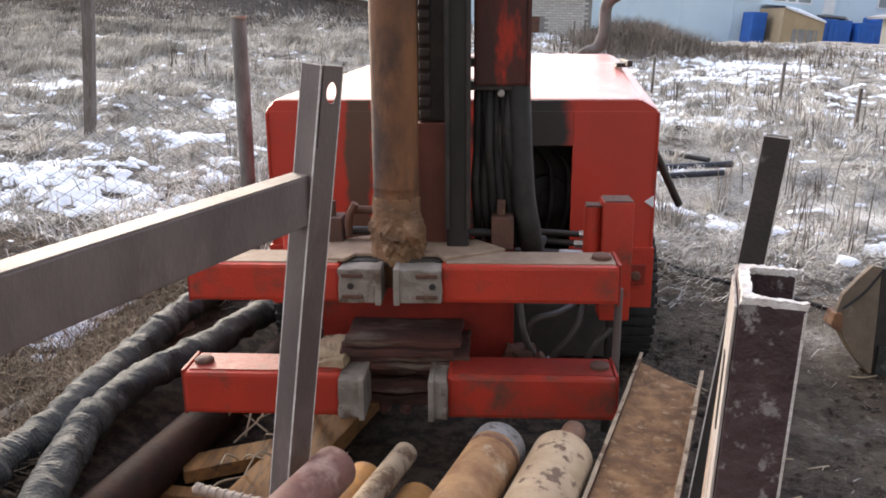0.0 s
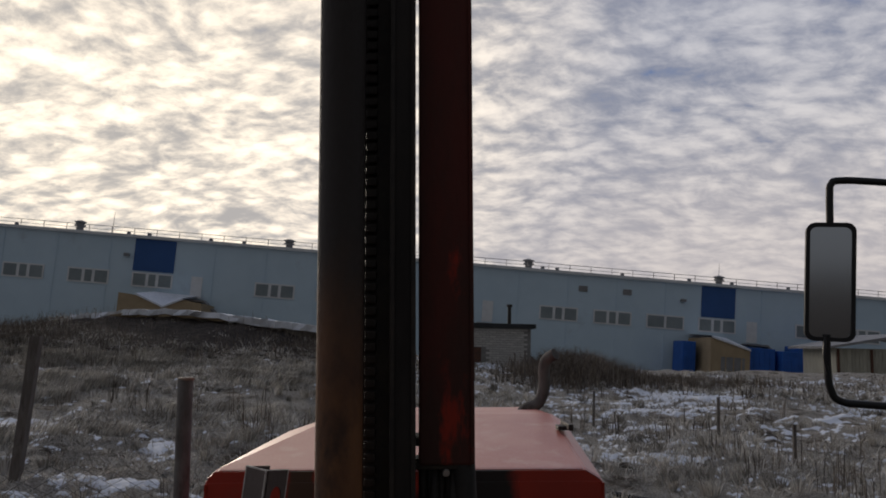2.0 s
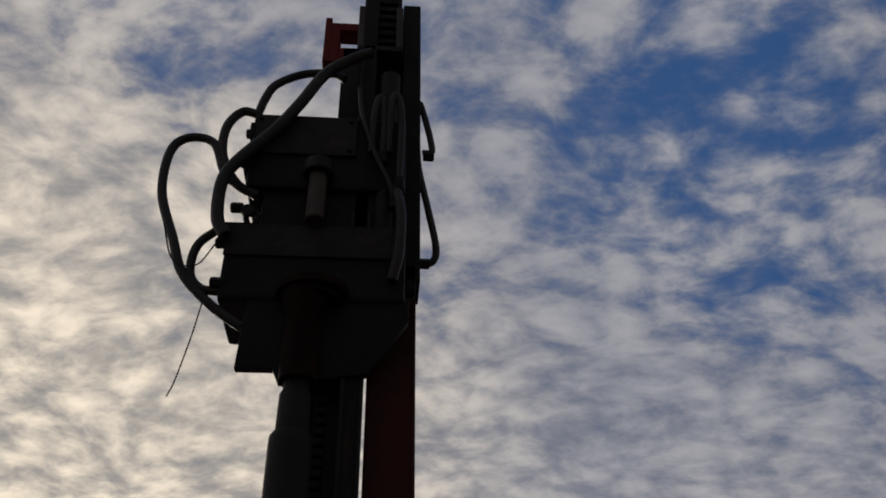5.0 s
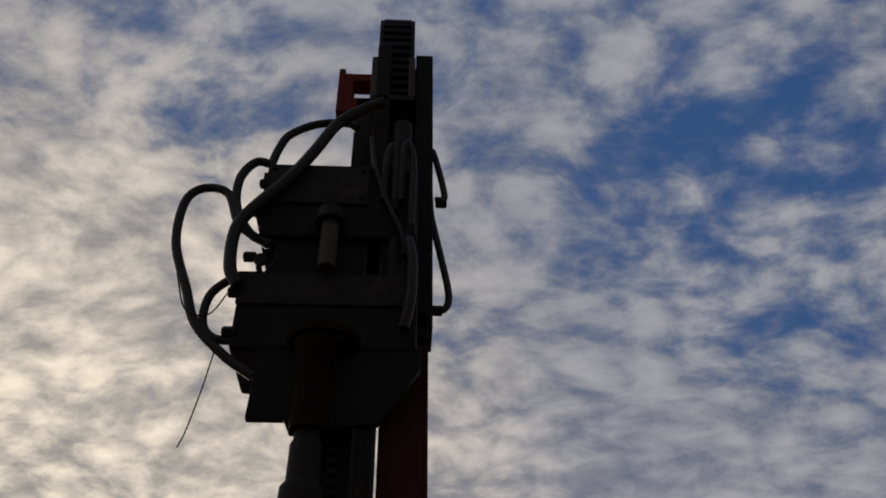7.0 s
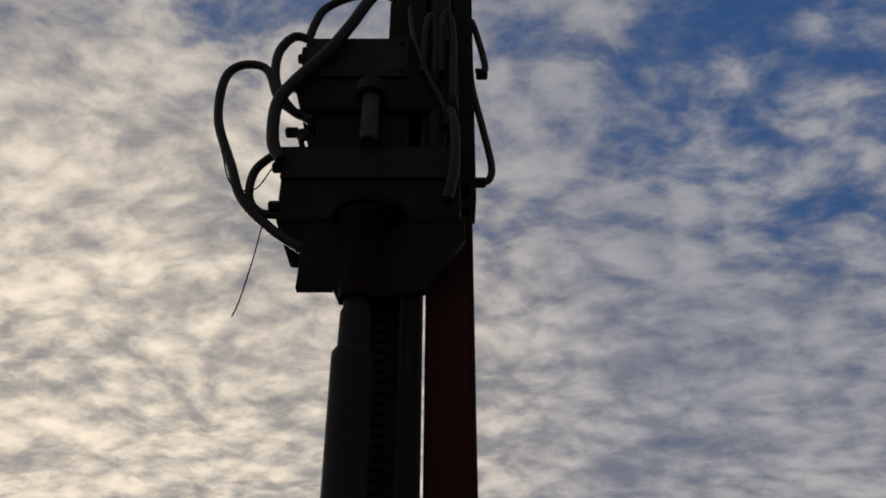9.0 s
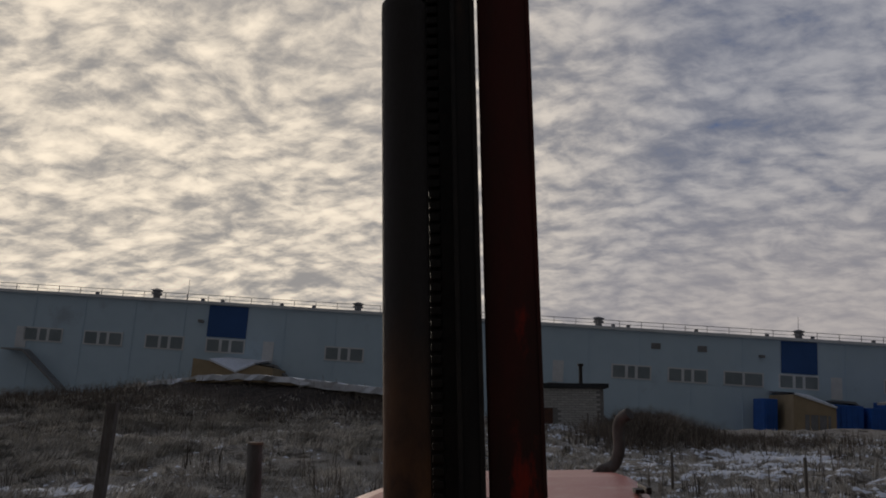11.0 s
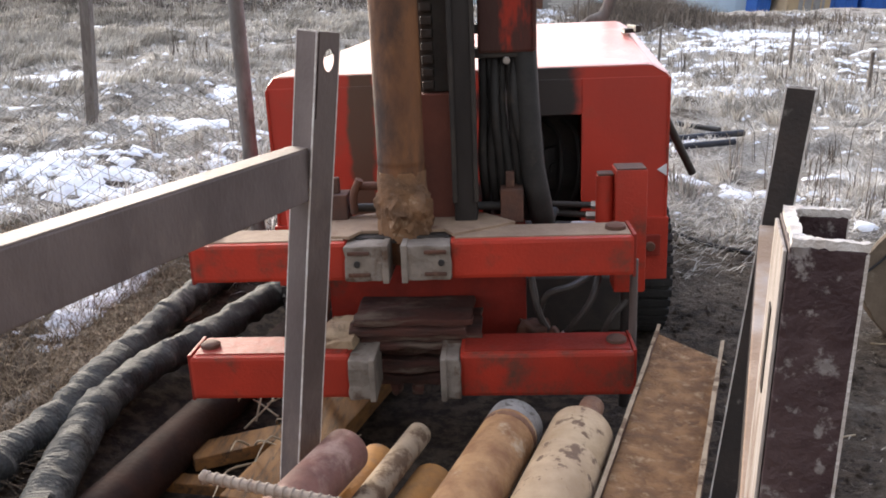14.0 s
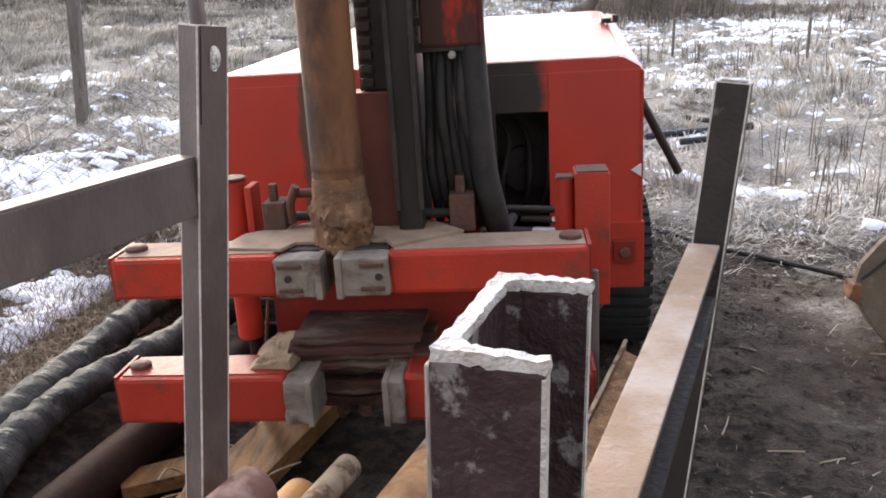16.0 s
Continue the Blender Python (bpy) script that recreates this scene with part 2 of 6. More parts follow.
BIGPIPE = material("sandy_rusted_casing", (0.43, 0.25, 0.115), (0.215, 0.105, 0.048), 0.8, 0, 9, (0.47, 0.35, 0.225), 8, (0.54, 0.68), 0.4, 80, detail=10)
WHITEPIPE = material("cream_scratched_casing", (0.47, 0.34, 0.21), (0.33, 0.225, 0.13), 0.78, 0, 8, (0.14, 0.085, 0.05), 15, (0.56, 0.63), 0.35, 80, (1, 1, 1), 0.3, detail=10)
COLLAR = material("knurled_grey_collar", (0.27, 0.25, 0.23), (0.18, 0.165, 0.15), 0.7, 0.2, 24, (0.1, 0.085, 0.07), 30, (0.55, 0.65), 0.8, 140)
STUB = material("brown_thread_stub", (0.22, 0.11, 0.055), (0.12, 0.06, 0.04), 0.75, 0, 12, None, 3, (0.5, 0.6), 0.4, 90)
OLDPIPE = material("dark_brown_old_pipe", (0.034, 0.015, 0.010), (0.018, 0.010, 0.008), 0.8, 0, 8, (0.065, 0.040, 0.030), 5, (0.62, 0.78), 0.3, 70, spec=0.12)
GREYOLD = material("weathered_grey_pipe", (0.22, 0.195, 0.165), (0.16, 0.14, 0.12), 0.8, 0, 9, None, 3, (0.5, 0.6), 0.3, 70)
WRAP = material("bitumen_wrapped_hose", (0.040, 0.040, 0.036), (0.019, 0.019, 0.018), 0.7, 0, 14, (0.13, 0.128, 0.115), 9, (0.54, 0.76), 0.7, 90, spec=0.3)
REBAR = material("pale_rebar_steel", (0.33, 0.27, 0.215), (0.23, 0.18, 0.14), 0.7, 0.05, 20, (0.2, 0.11, 0.07), 12, (0.56, 0.7), 0.3, 90)
WOOD = material("damp_timber", (0.22, 0.105, 0.034), (0.125, 0.062, 0.025), 0.8, 0, 6, (0.045, 0.028, 0.018), 5, (0.50, 0.68), 0.5, 60, (6, 1, 6))
TWIG = material("pale_dry_stem", (0.36, 0.29, 0.20), (0.25, 0.19, 0.13), 0.85, 0, 12, None, 3, (0.5, 0.6), 0.2, 60)
POSTWOOD = material("grey_fence_post", (0.17, 0.155, 0.145), (0.12, 0.105, 0.095), 0.85, 0, 6, (0.075, 0.06, 0.055), 4, (0.54, 0.7), 0.5, 50, (5, 5, 1))
POSTRUST = material("rusty_tube_post", (0.175, 0.165, 0.155), (0.115, 0.106, 0.098), 0.8, 0.0, 7, (0.08, 0.066, 0.056), 4, (0.5, 0.7), 0.4, 60, (3, 3, 1), spec=0.15)
WIRE = material("dull_wire", (0.06, 0.055, 0.052), (0.04, 0.037, 0.035), 0.6, 0.2, 20, None, 3, (0.5, 0.6), 0, 60)
BUCKET = material("dusty_bucket_steel", (0.20, 0.155, 0.115), (0.13, 0.10, 0.075), 0.8, 0.05, 5, (0.30, 0.25, 0.20), 7, (0.56, 0.74), 0.4, 60)
BLACKTRIM = material("black_plastic", (0.022, 0.022, 0.023), (0.03, 0.03, 0.031), 0.45, 0, 10, None, 3, (0.5, 0.6), 0.05, 60)
SNOW = material("old_snow", (0.80, 0.83, 0.88), (0.68, 0.71, 0.77), 0.75, 0, 5, (0.42, 0.38, 0.33), 6, (0.68, 0.8), 0.5, 30)
WALLBLUE = material("pale_blue_panel", (0.535, 0.665, 0.765), (0.50, 0.63, 0.73), 0.6, 0, 0.6, (0.40, 0.48, 0.56), 0.25, (0.58, 0.75), 0.02, 8)
DEEPBLUE = material("deep_blue_panel", (0.04, 0.105, 0.29), (0.035, 0.095, 0.26), 0.5, 0, 0.8, None, 1, (0.5, 0.6), 0.02, 8)
CONTBLUE = material("blue_container_paint", (0.03, 0.12, 0.44), (0.025, 0.10, 0.36), 0.5, 0, 1.5, (0.06, 0.10, 0.2), 1.2, (0.6, 0.75), 0.05, 10)
FRAME = material("white_frame_paint", (0.72, 0.74, 0.76), (0.64, 0.66, 0.68), 0.5, 0, 2, None, 1, (0.5, 0.6), 0.02, 10)
GLASS = material("dark_far_glass", (0.20, 0.235, 0.25), (0.26, 0.30, 0.315), 0.25, 0, 0.5, None, 1, (0.5, 0.6), 0, 10)
BEIGE = material("beige_porch_render", (0.40, 0.31, 0.20), (0.34, 0.265, 0.17), 0.85, 0, 1.2, None, 1, (0.5, 0.6), 0.1, 10)
ROOFGREY = material("grey_roof_metal", (0.26, 0.26, 0.265), (0.2, 0.2, 0.205), 0.6, 0.1, 1.5, None, 1, (0.5, 0.6), 0.05, 10)
HOSE = material("dusty_hydraulic_hose", (0.036, 0.031, 0.028), (0.056, 0.047, 0.041), 0.5, 0, 8, (0.10, 0.075, 0.058), 6, (0.58, 0.78), 0.2, 90, spec=0.45)
POLE = material("blue_black_pole", (0.020, 0.024, 0.034), (0.032, 0.036, 0.046), 0.5, 0, 8, (0.08, 0.075, 0.075), 6, (0.6, 0.75), 0.1, 60)
HEADBLACK = material("oil_black_casting", (0.013, 0.012, 0.012), (0.024, 0.020, 0.019), 0.6, 0, 7, (0.045, 0.030, 0.025), 4, (0.56, 0.75), 0.25, 50, spec=0.25)
SHEDWALL = material("pale_weathered_boards", (0.44, 0.43, 0.36), (0.36, 0.345, 0.29), 0.85, 0, 2, (0.26, 0.24, 0.2), 1.5, (0.56, 0.72), 0.2, 12, (3, 3, 0.6), per_object=0.15)
BRICK = material("white_silicate_brick", (0.50, 0.49, 0.47), (0.42, 0.41, 0.39), 0.9, 0, 3, (0.30, 0.28, 0.26), 1.4, (0.58, 0.75), 0.2, 12, per_object=0.12)
MORTAR = material("grey_mortar", (0.24, 0.235, 0.225), (0.19, 0.185, 0.18), 0.95, 0, 4, None, 1, (0.5, 0.6), 0.2, 12)
TARCOVER = material("dark_roof_felt", (0.03, 0.033, 0.036), (0.045, 0.047, 0.05), 0.8, 0, 3, None, 1, (0.5, 0.6), 0.2, 12)


def leafy(name, a, b, c):
    """Dry stems: each blade takes its own tone."""
    m = bpy.data.materials.new(name)
    m.use_nodes = True
    n, l = m.node_tree.nodes, m.node_tree.links
    g = n.new("ShaderNodeNewGeometry")
    r = n.new("ShaderNodeValToRGB")
    r.color_ramp.elements[0].color, r.color_ramp.elements[1].color = (*a, 1), (*c, 1)
    e = r.color_ramp.elements.new(0.5)
    e.color = (*b, 1)
    l.new(g.outputs["Random Per Island"], r.inputs[0])
    tc = n.new("ShaderNodeTexCoord")
    t = n.new("ShaderNodeTexNoise")
    t.inputs["Scale"].default_value, t.inputs["Detail"].default_value = 1.1, 5
    l.new(tc.outputs["Object"], t.inputs["Vector"])
    h = n.new("ShaderNodeHueSaturation")
    k = n.new("ShaderNodeMapRange")
    k.inputs[1].default_value, k.inputs[2].default_value, k.inputs[3].default_value, k.inputs[4].default_value = 0.34, 0.66, 0.55, 1.20
    l.new(t.outputs[0], k.inputs[0])
    l.new(k.outputs[0], h.inputs["Value"])
    l.new(r.outputs[0], h.inputs["Color"])
    l.new(h.outputs[0], n["Principled BSDF"].inputs["Base Color"])
    n["Principled BSDF"].inputs["Roughness"].default_value = 0.9
    n["Principled BSDF"].inputs["Specular IOR Level"].default_value = 0.2
    return m


STRAW = leafy("dry_grass", (0.34, 0.318, 0.285), (0.59, 0.555, 0.50), (0.80, 0.77, 0.71))
WEED = leafy("dry_weed", (0.10, 0.084, 0.072), (0.185, 0.155, 0.13), (0.33, 0.285, 0.235))
TRODDEN = leafy("trodden_straw", (0.12, 0.10, 0.08), (0.28, 0.24, 0.19), (0.56, 0.50, 0.41))
BROWNWEED = leafy("brown_roots", (0.05, 0.034, 0.022), (0.115, 0.080, 0.052), (0.29, 0.22, 0.15))


def ground_material():
    m = bpy.data.materials.new("frozen_field_soil")
    m.use_nodes = True
    n, l = m.node_tree.nodes, m.node_tree.links
    p = n["Principled BSDF"]
    tc = n.new("ShaderNodeTexCoord")

    def noise_of(s, d, r, stretch=(1, 1, 1)):
        mp = n.new("ShaderNodeMapping")
        mp.inputs["Scale"].default_value = stretch
        l.new(tc.outputs["Object"], mp.inputs[0])
        t = n.new("ShaderNodeTexNoise")
        t.inputs["Scale"].default_value, t.inputs["Detail"].default_value, t.inputs["Roughness"].default_value = s, d, r
        l.new(mp.outputs[0], t.inputs["Vector"])
        return t.outputs[0]

    def span(v, lo, hi):
        r = n.new("ShaderNodeMapRange")
        r.interpolation_type = "SMOOTHSTEP"
        r.inputs[1].default_value, r.inputs[2].default_value = lo, hi
        l.new(v, r.inputs[0])
        return r.outputs[0]

    def mix(f, x, y):
        k = n.new("ShaderNodeMix")
        k.data_type = "RGBA"
        for i, v in ((0, f), (6, x), (7, y)):
            if isinstance(v, tuple):
                k.inputs[i].default_value = (*v, 1)
            else:
                l.new(v, k.inputs[i])
        return k.outputs[2]

    def calc(op, a, b):
        k = n.new("ShaderNodeMath")
        k.operation = op
        for i, v in enumerate((a, b)):
            if isinstance(v, float):
                k.inputs[i].default_value = v
            else:
                l.new(v, k.inputs[i])
        return k.outputs[0]

    big, mid_, small = noise_of(0.7, 6, 0.6), noise_of(4, 8, 0.65), noise_of(38, 6, 0.7)
    clod_n = noise_of(13, 6, 0.7)
    soil = mix(span(mid_, 0.35, 0.65), (0.066, 0.050, 0.037), (0.130, 0.102, 0.077))
    soil = mix(span(clod_n, 0.56, 0.72), soil, (0.215, 0.175, 0.135))
    soil = mix(span(clod_n, 0.44, 0.34), soil, (0.028, 0.021, 0.015))
    turf = mix(span(small, 0.35, 0.65), (0.23, 0.210, 0.184), (0.53, 0.495, 0.44))
    turf = mix(span(noise_of(1.6, 5, 0.6), 0.46, 0.34), turf, (0.095, 0.078, 0.062))
    # bare trodden soil in patches, matted turf elsewhere
    at = n.new("ShaderNodeSeparateXYZ")
    l.new(tc.outputs["Object"], at.inputs[0])
    far = span(at.outputs[1], 4.0, 9.0)
    add = n.new("ShaderNodeMath")
    add.operation = "MULTIPLY_ADD"
    l.new(far, add.inputs[0])
    add.inputs[1].default_value = 0.34
    l.new(big, add.inputs[2])
    col = mix(span(add.outputs[0], 0.56, 0.74), soil, turf)
    col = mix(calc("MULTIPLY", span(small, 0.60, 0.72), span(add.outputs[0], 0.50, 0.70)), col, (0.42, 0.37, 0.295))
    # the spoil heap is bare dark earth
    gap = n.new("ShaderNodeVectorMath")
    gap.operation = "DISTANCE"
    l.new(tc.outputs["Object"], gap.inputs[0])
    gap.inputs[1].default_value = (-8.8, 28.6, 1.8)
    wob = n.new("ShaderNodeMath")
    wob.operation = "MULTIPLY_ADD"
    l.new(big, wob.inputs[0])
    wob.inputs[1].default_value = 4.0
    l.new(gap.outputs["Value"], wob.inputs[2])
    earth = mix(span(mid_, 0.4, 0.6), (0.04, 0.033, 0.029), (0.085, 0.070, 0.06))
    col = mix(span(wob.outputs[0], 10.2, 8.4), col, earth)

    # darker soil in a ragged ellipse where the rig and the rack stand
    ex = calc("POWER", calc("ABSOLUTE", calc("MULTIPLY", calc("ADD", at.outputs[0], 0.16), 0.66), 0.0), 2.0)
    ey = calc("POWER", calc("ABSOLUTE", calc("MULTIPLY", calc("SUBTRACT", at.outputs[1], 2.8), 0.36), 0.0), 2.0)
    dark_zone = calc("ADD", calc("ADD", ex, ey), calc("MULTIPLY", calc("SUBTRACT", mid_, 0.5), 1.6))
    col = mix(span(dark_zone, 1.25, 0.75), col, mix(span(clod_n, 0.4, 0.62), (0.034, 0.025, 0.019), (0.098, 0.072, 0.053)))
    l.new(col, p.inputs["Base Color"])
    p.inputs["Roughness"].default_value = 0.95
    p.inputs["Specular IOR Level"].default_value = 0.2
    b = n.new("ShaderNodeBump")
    b.inputs["Strength"].default_value, b.inputs["Distance"].default_value = 1.0, 0.05
    l.new(calc("ADD", small, calc("MULTIPLY", clod_n, 1.6)), b.inputs["Height"])
    l.new(b.outputs[0], p.inputs["Normal"])
    return m


GROUND = ground_material()


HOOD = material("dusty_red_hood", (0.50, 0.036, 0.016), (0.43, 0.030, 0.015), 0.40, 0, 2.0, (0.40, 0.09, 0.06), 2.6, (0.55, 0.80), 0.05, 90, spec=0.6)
# paler red for the hood's top: dust plus sky glare put into the colour
HOODTOP = material("glare_pale_red_hood_top", (0.62, 0.23, 0.185), (0.55, 0.165, 0.13), 0.36, 0, 2.2, (0.70, 0.40, 0.35), 5, (0.50, 0.80), 0.08, 90, spec=0.8)


def mirror_material():
    m = bpy.data.materials.new("mirror_glass")
    m.use_nodes = True
    p = m.node_tree.nodes["Principled BSDF"]
    p.inputs["Base Color"].default_value = (0.50, 0.55, 0.61, 1)
    p.inputs["Metallic"].default_value, p.inputs["Roughness"].default_value = 1.0, 0.12
    return m


MIRROR = mirror_material()


def front_panel_material():
    """Red paint with soot round the vent and rust runs down one stripe."""
    m = RED.copy()
    m.name = "sooty_red_paint"
    n, l = m.node_tree.nodes, m.node_tree.links
    p = n["Principled BSDF"]
    src = p.inputs["Base Color"].links[0].from_socket
    tc = n.new("ShaderNodeTexCoord")
    t = n.new("ShaderNodeTexNoise")
    t.inputs["Scale"].default_value, t.inputs["Detail"].default_value = 7, 5
    l.new(tc.outputs["Object"], t.inputs["Vector"])
    at = n.new("ShaderNodeSeparateXYZ")
    l.new(tc.outputs["Object"], at.inputs[0])

    def calc(op, a, b):
        k = n.new("ShaderNodeMath")
        k.operation = op
        for i, v in enumerate((a, b)):
            if isinstance(v, float):
                k.inputs[i].default_value = v
            else:
                l.new(v, k.inputs[i])
        return k.outputs[0]

    def band(centre, half, soft, wobble):
        d = calc("ABSOLUTE", calc("SUBTRACT", at.outputs[0], centre), 0.0)
        d = calc("ADD", d, calc("MULTIPLY", calc("SUBTRACT", t.outputs[0], 0.5), wobble))
        r = n.new("ShaderNodeMapRange")
        r.interpolation_type = "SMOOTHSTEP"
        r.inputs[1].default_value, r.inputs[2].default_value = half + soft, half
        l.new(d, r.inputs[0])
        return r.outputs[0]

    def mix(f, x, y):
        k = n.new("ShaderNodeMix")
        k.data_type = "RGBA"
        l.new(f, k.inputs[0])
        l.new(x, k.inputs[6])
        k.inputs[7].default_value = (*y, 1)
        return k.outputs[2]

    src = mix(band(0.22, 0.165, 0.06, 0.16), src, (0.022, 0.017, 0.016))
    src = mix(band(-0.46, 0.035, 0.03, 0.10), src, (0.10, 0.055, 0.035))
    l.new(src, p.inputs["Base Color"])
    return m


PANEL = front_panel_material()

# ---- building blocks ----


def thing(name, at, label, category, group="", kind=""):
    ob = new(name)
    ob.empty_display_size = 0.1
    ob.matrix_basis = Matrix.Translation(at)
    return tagged(ob, label, category, group, kind)


def part(name, bm, mat, parent=None, label="", smooth=False):
    me = bpy.data.meshes.new(name)
    bm.to_mesh(me)
    bm.free()
    me.materials.append(mat)
    if smooth:
        for f in me.polygons:
            f.use_smooth = True
        me.set_sharp_from_angle(angle=radians(40))
    ob = new(name, me)
    if parent:
        root = Matrix.Identity(4)
        node = parent
        while node:
            root = node.matrix_basis @ root if node.parent is None else root
            node = node.parent
        ob.parent = parent
        ob.matrix_parent_inverse = root.inverted() if parent.parent is None else Matrix.Identity(4)
        if parent.parent is not None:
            ob.matrix_parent_inverse = parent.matrix_basis.inverted()
    return tagged(ob, label)


def box(bm, x0, x1, y0, y1, z0, z1, bevel=0.004, m=None):
    r = bmesh.ops.create_cube(bm, size=1)
    vs = r["verts"]
    bmesh.ops.transform(bm, verts=vs, matrix=Matrix.Translation(((x0 + x1) / 2, (y0 + y1) / 2, (z0 + z1) / 2))
                        @ Matrix.Diagonal((abs(x1 - x0), abs(y1 - y0), abs(z1 - z0), 1)))
    if bevel:
        es = list({e for v in vs for e in v.link_edges})
        out = bmesh.ops.bevel(bm, geom=es, offset=bevel, segments=2, affect="EDGES", profile=0.6)
        vs = list({v for f in out["faces"] for v in f.verts} | {v for v in vs if v.is_valid})
    if m is not None:
        bmesh.ops.transform(bm, verts=[v for v in vs if v.is_valid], matrix=m)
    return bm


def block(x0, x1, y0, y1, z0, z1, bevel=0.004, m=None):
    return box(bmesh.new(), x0, x1, y0, y1, z0, z1, bevel, m)


def prism(outline, axis, lo, hi, bevel=0.0, m=None, bm=None):
    """An outline of 2D points pushed along an axis (x: yz points, y: xz points, z: xy points)."""
    bm = bm or bmesh.new()
    put = {"x": lambda a, b, c: (c, a, b), "y": lambda a, b, c: (a, c, b), "z": lambda a, b, c: (a, b, c)}[axis]
    a = [bm.verts.new(put(p, q, lo)) for p, q in outline]
    b = [bm.verts.new(put(p, q, hi)) for p, q in outline]
    k = len(outline)
    bm.faces.new(a), bm.faces.new(b[::-1])
    for i in range(k):
        bm.faces.new((a[i], b[i], b[(i + 1) % k], a[(i + 1) % k]))
    bmesh.ops.recalc_face_normals(bm, faces=bm.faces)
    if bevel:
        bmesh.ops.bevel(bm, geom=[e for e in bm.edges if e.calc_face_angle(0) > 0.6], offset=bevel, segments=2, affect="EDGES", profile=0.6)
    if m is not None:
        bmesh.ops.transform(bm, verts=bm.verts, matrix=m)
    return bm


def lathe(profile, p0, p1, seg=32, bm=None, wobble=0.0, seed=1):
    """A turned shape between p0 and p1: profile rows of (distance along in metres, radius)."""
    bm = bm or bmesh.new()
    p0, p1 = Vector(p0), Vector(p1)
    turn = (p1 - p0).to_track_quat("Z", "Y").to_matrix().to_4x4()
    rnd = random.Random(seed)
    rings = []
    for s, r in profile:
        ring = []
        for i in range(seg):
            a = 2 * math.pi * i / seg
            rr = r * (1 + wobble * (rnd.random() - 0.5))
            ring.append(bm.verts.new(p0 + (turn @ Vector((rr * math.cos(a), rr * math.sin(a), s)))))
        rings.append(ring)
    for a, b in zip(rings, rings[1:]):
        for i in range(seg):
            bm.faces.new((a[i], a[(i + 1) % seg], b[(i + 1) % seg], b[i]))
    bm.faces.new(rings[0][::-1]), bm.faces.new(rings[-1])
    return bm


def rod(p0, p1, r, seg=16, bm=None, r1=None):
    d = (Vector(p1) - Vector(p0)).length
    b = min(r * 0.2, 0.006)
    r1 = r if r1 is None else r1
    return lathe([(0, r - b), (b, r), (d - b, r1), (d, r1 - b)], p0, p1, seg, bm)


def hollow(p0, p1, r, wall, seg=40, deep=0.5):
    """A tube whose far end is open."""
    d = (Vector(p1) - Vector(p0)).length
    return lathe([(0, r), (d - 0.004, r), (d, r - 0.003), (d, r - wall), (d - deep, r - wall)], p0, p1, seg)


def smooth_path(points, per=8):
    pts = [Vector(p) for p in points]
    pts = [pts[0] * 2 - pts[1]] + pts + [pts[-1] * 2 - pts[-2]]
    out = []
    for i in range(1, len(pts) - 2):
        a, b, c, d = pts[i - 1:i + 3]
        for j in range(per):
            t = j / per
            out.append(0.5 * ((2 * b) + (c - a) * t + (2 * a - 5 * b + 4 * c - d) * t * t + (3 * b - a - 3 * c + d) * t ** 3))
    out.append(pts[-2])
    return out


def hose(points, r, seg=12, per=8, bm=None, ripple=0.0, step=0.05, ends=True, r_end=None):
    bm = bm or bmesh.new()
    path = smooth_path(points, per)
    rings, side, run = [], Vector((1, 0, 0)), 0.0
    total = sum((b - a).length for a, b in zip(path, path[1:])) or 1
    for i, p in enumerate(path):
        d = (path[min(i + 1, len(path) - 1)] - path[max(i - 1, 0)]).normalized()
        if i:
            run += (p - path[i - 1]).length
        side = (side - d * side.dot(d))
        side = side.normalized() if side.length > 1e-4 else d.orthogonal().normalized()
        other = d.cross(side)
        rr = r if r_end is None else r + (r_end - r) * run / total
        rr *= 1 + ripple * math.sin(run / step * 2 * math.pi) + ripple * 0.8 * noise.noise(p * 9)
        rings.append([bm.verts.new(p + (side * math.cos(a) + other * math.sin(a)) * rr) for a in (2 * math.pi * k / seg for k in range(seg))])
    for a, b in zip(rings, rings[1:]):
        for i in range(seg):
            bm.faces.new((a[i], a[(i + 1) % seg], b[(i + 1) % seg], b[i]))
    if ends:
        bm.faces.new(rings[0][::-1]), bm.faces.new(rings[-1])
    return bm


def rough_up(bm, amp, freq, cuts=5, smallest=0.03):
    """Batter a shape: split its long edges and push the points about."""
    bmesh.ops.subdivide_edges(bm, edges=[e for e in bm.edges if e.calc_length() > smallest], cuts=cuts, use_grid_fill=True)
    for v in bm.verts:
        q = v.co * freq
        v.co += Vector((noise.noise(q), noise.noise(q + Vector((5, 2, 8))), noise.noise(q + Vector((1, 9, 3))))) * amp
    return bm


# ---- the lie of the land ----


def ramp01(v, a, b):
    t = np.clip((v - a) / (b - a), 0, 1)
    return t * t * (3 - 2 * t)


def wave_noise(x, y, scale, seed, octaves=4):
    """Smooth value noise on a lattice, for arrays."""
    rs = np.random.RandomState(seed)
    table = rs.rand(256, 256)
    out, amp, tot = 0, 1.0, 0.0
    for _ in range(octaves):
        u, v = x * scale + 37.3, y * scale + 11.9
        i, j = np.floor(u).astype(int), np.floor(v).astype(int)
        f, g = u - i, v - j
        f, g = f * f * (3 - 2 * f), g * g * (3 - 2 * g)
        i0, i1, j0, j1 = i & 255, (i + 1) & 255, j & 255, (j + 1) & 255
        out = out + amp * ((table[i0, j0] * (1 - f) + table[i1, j0] * f) * (1 - g) + (table[i0, j1] * (1 - f) + table[i1, j1] * f) * g)
        tot += amp
        amp *= 0.5
        scale *= 2.03
    return out / tot - 0.5


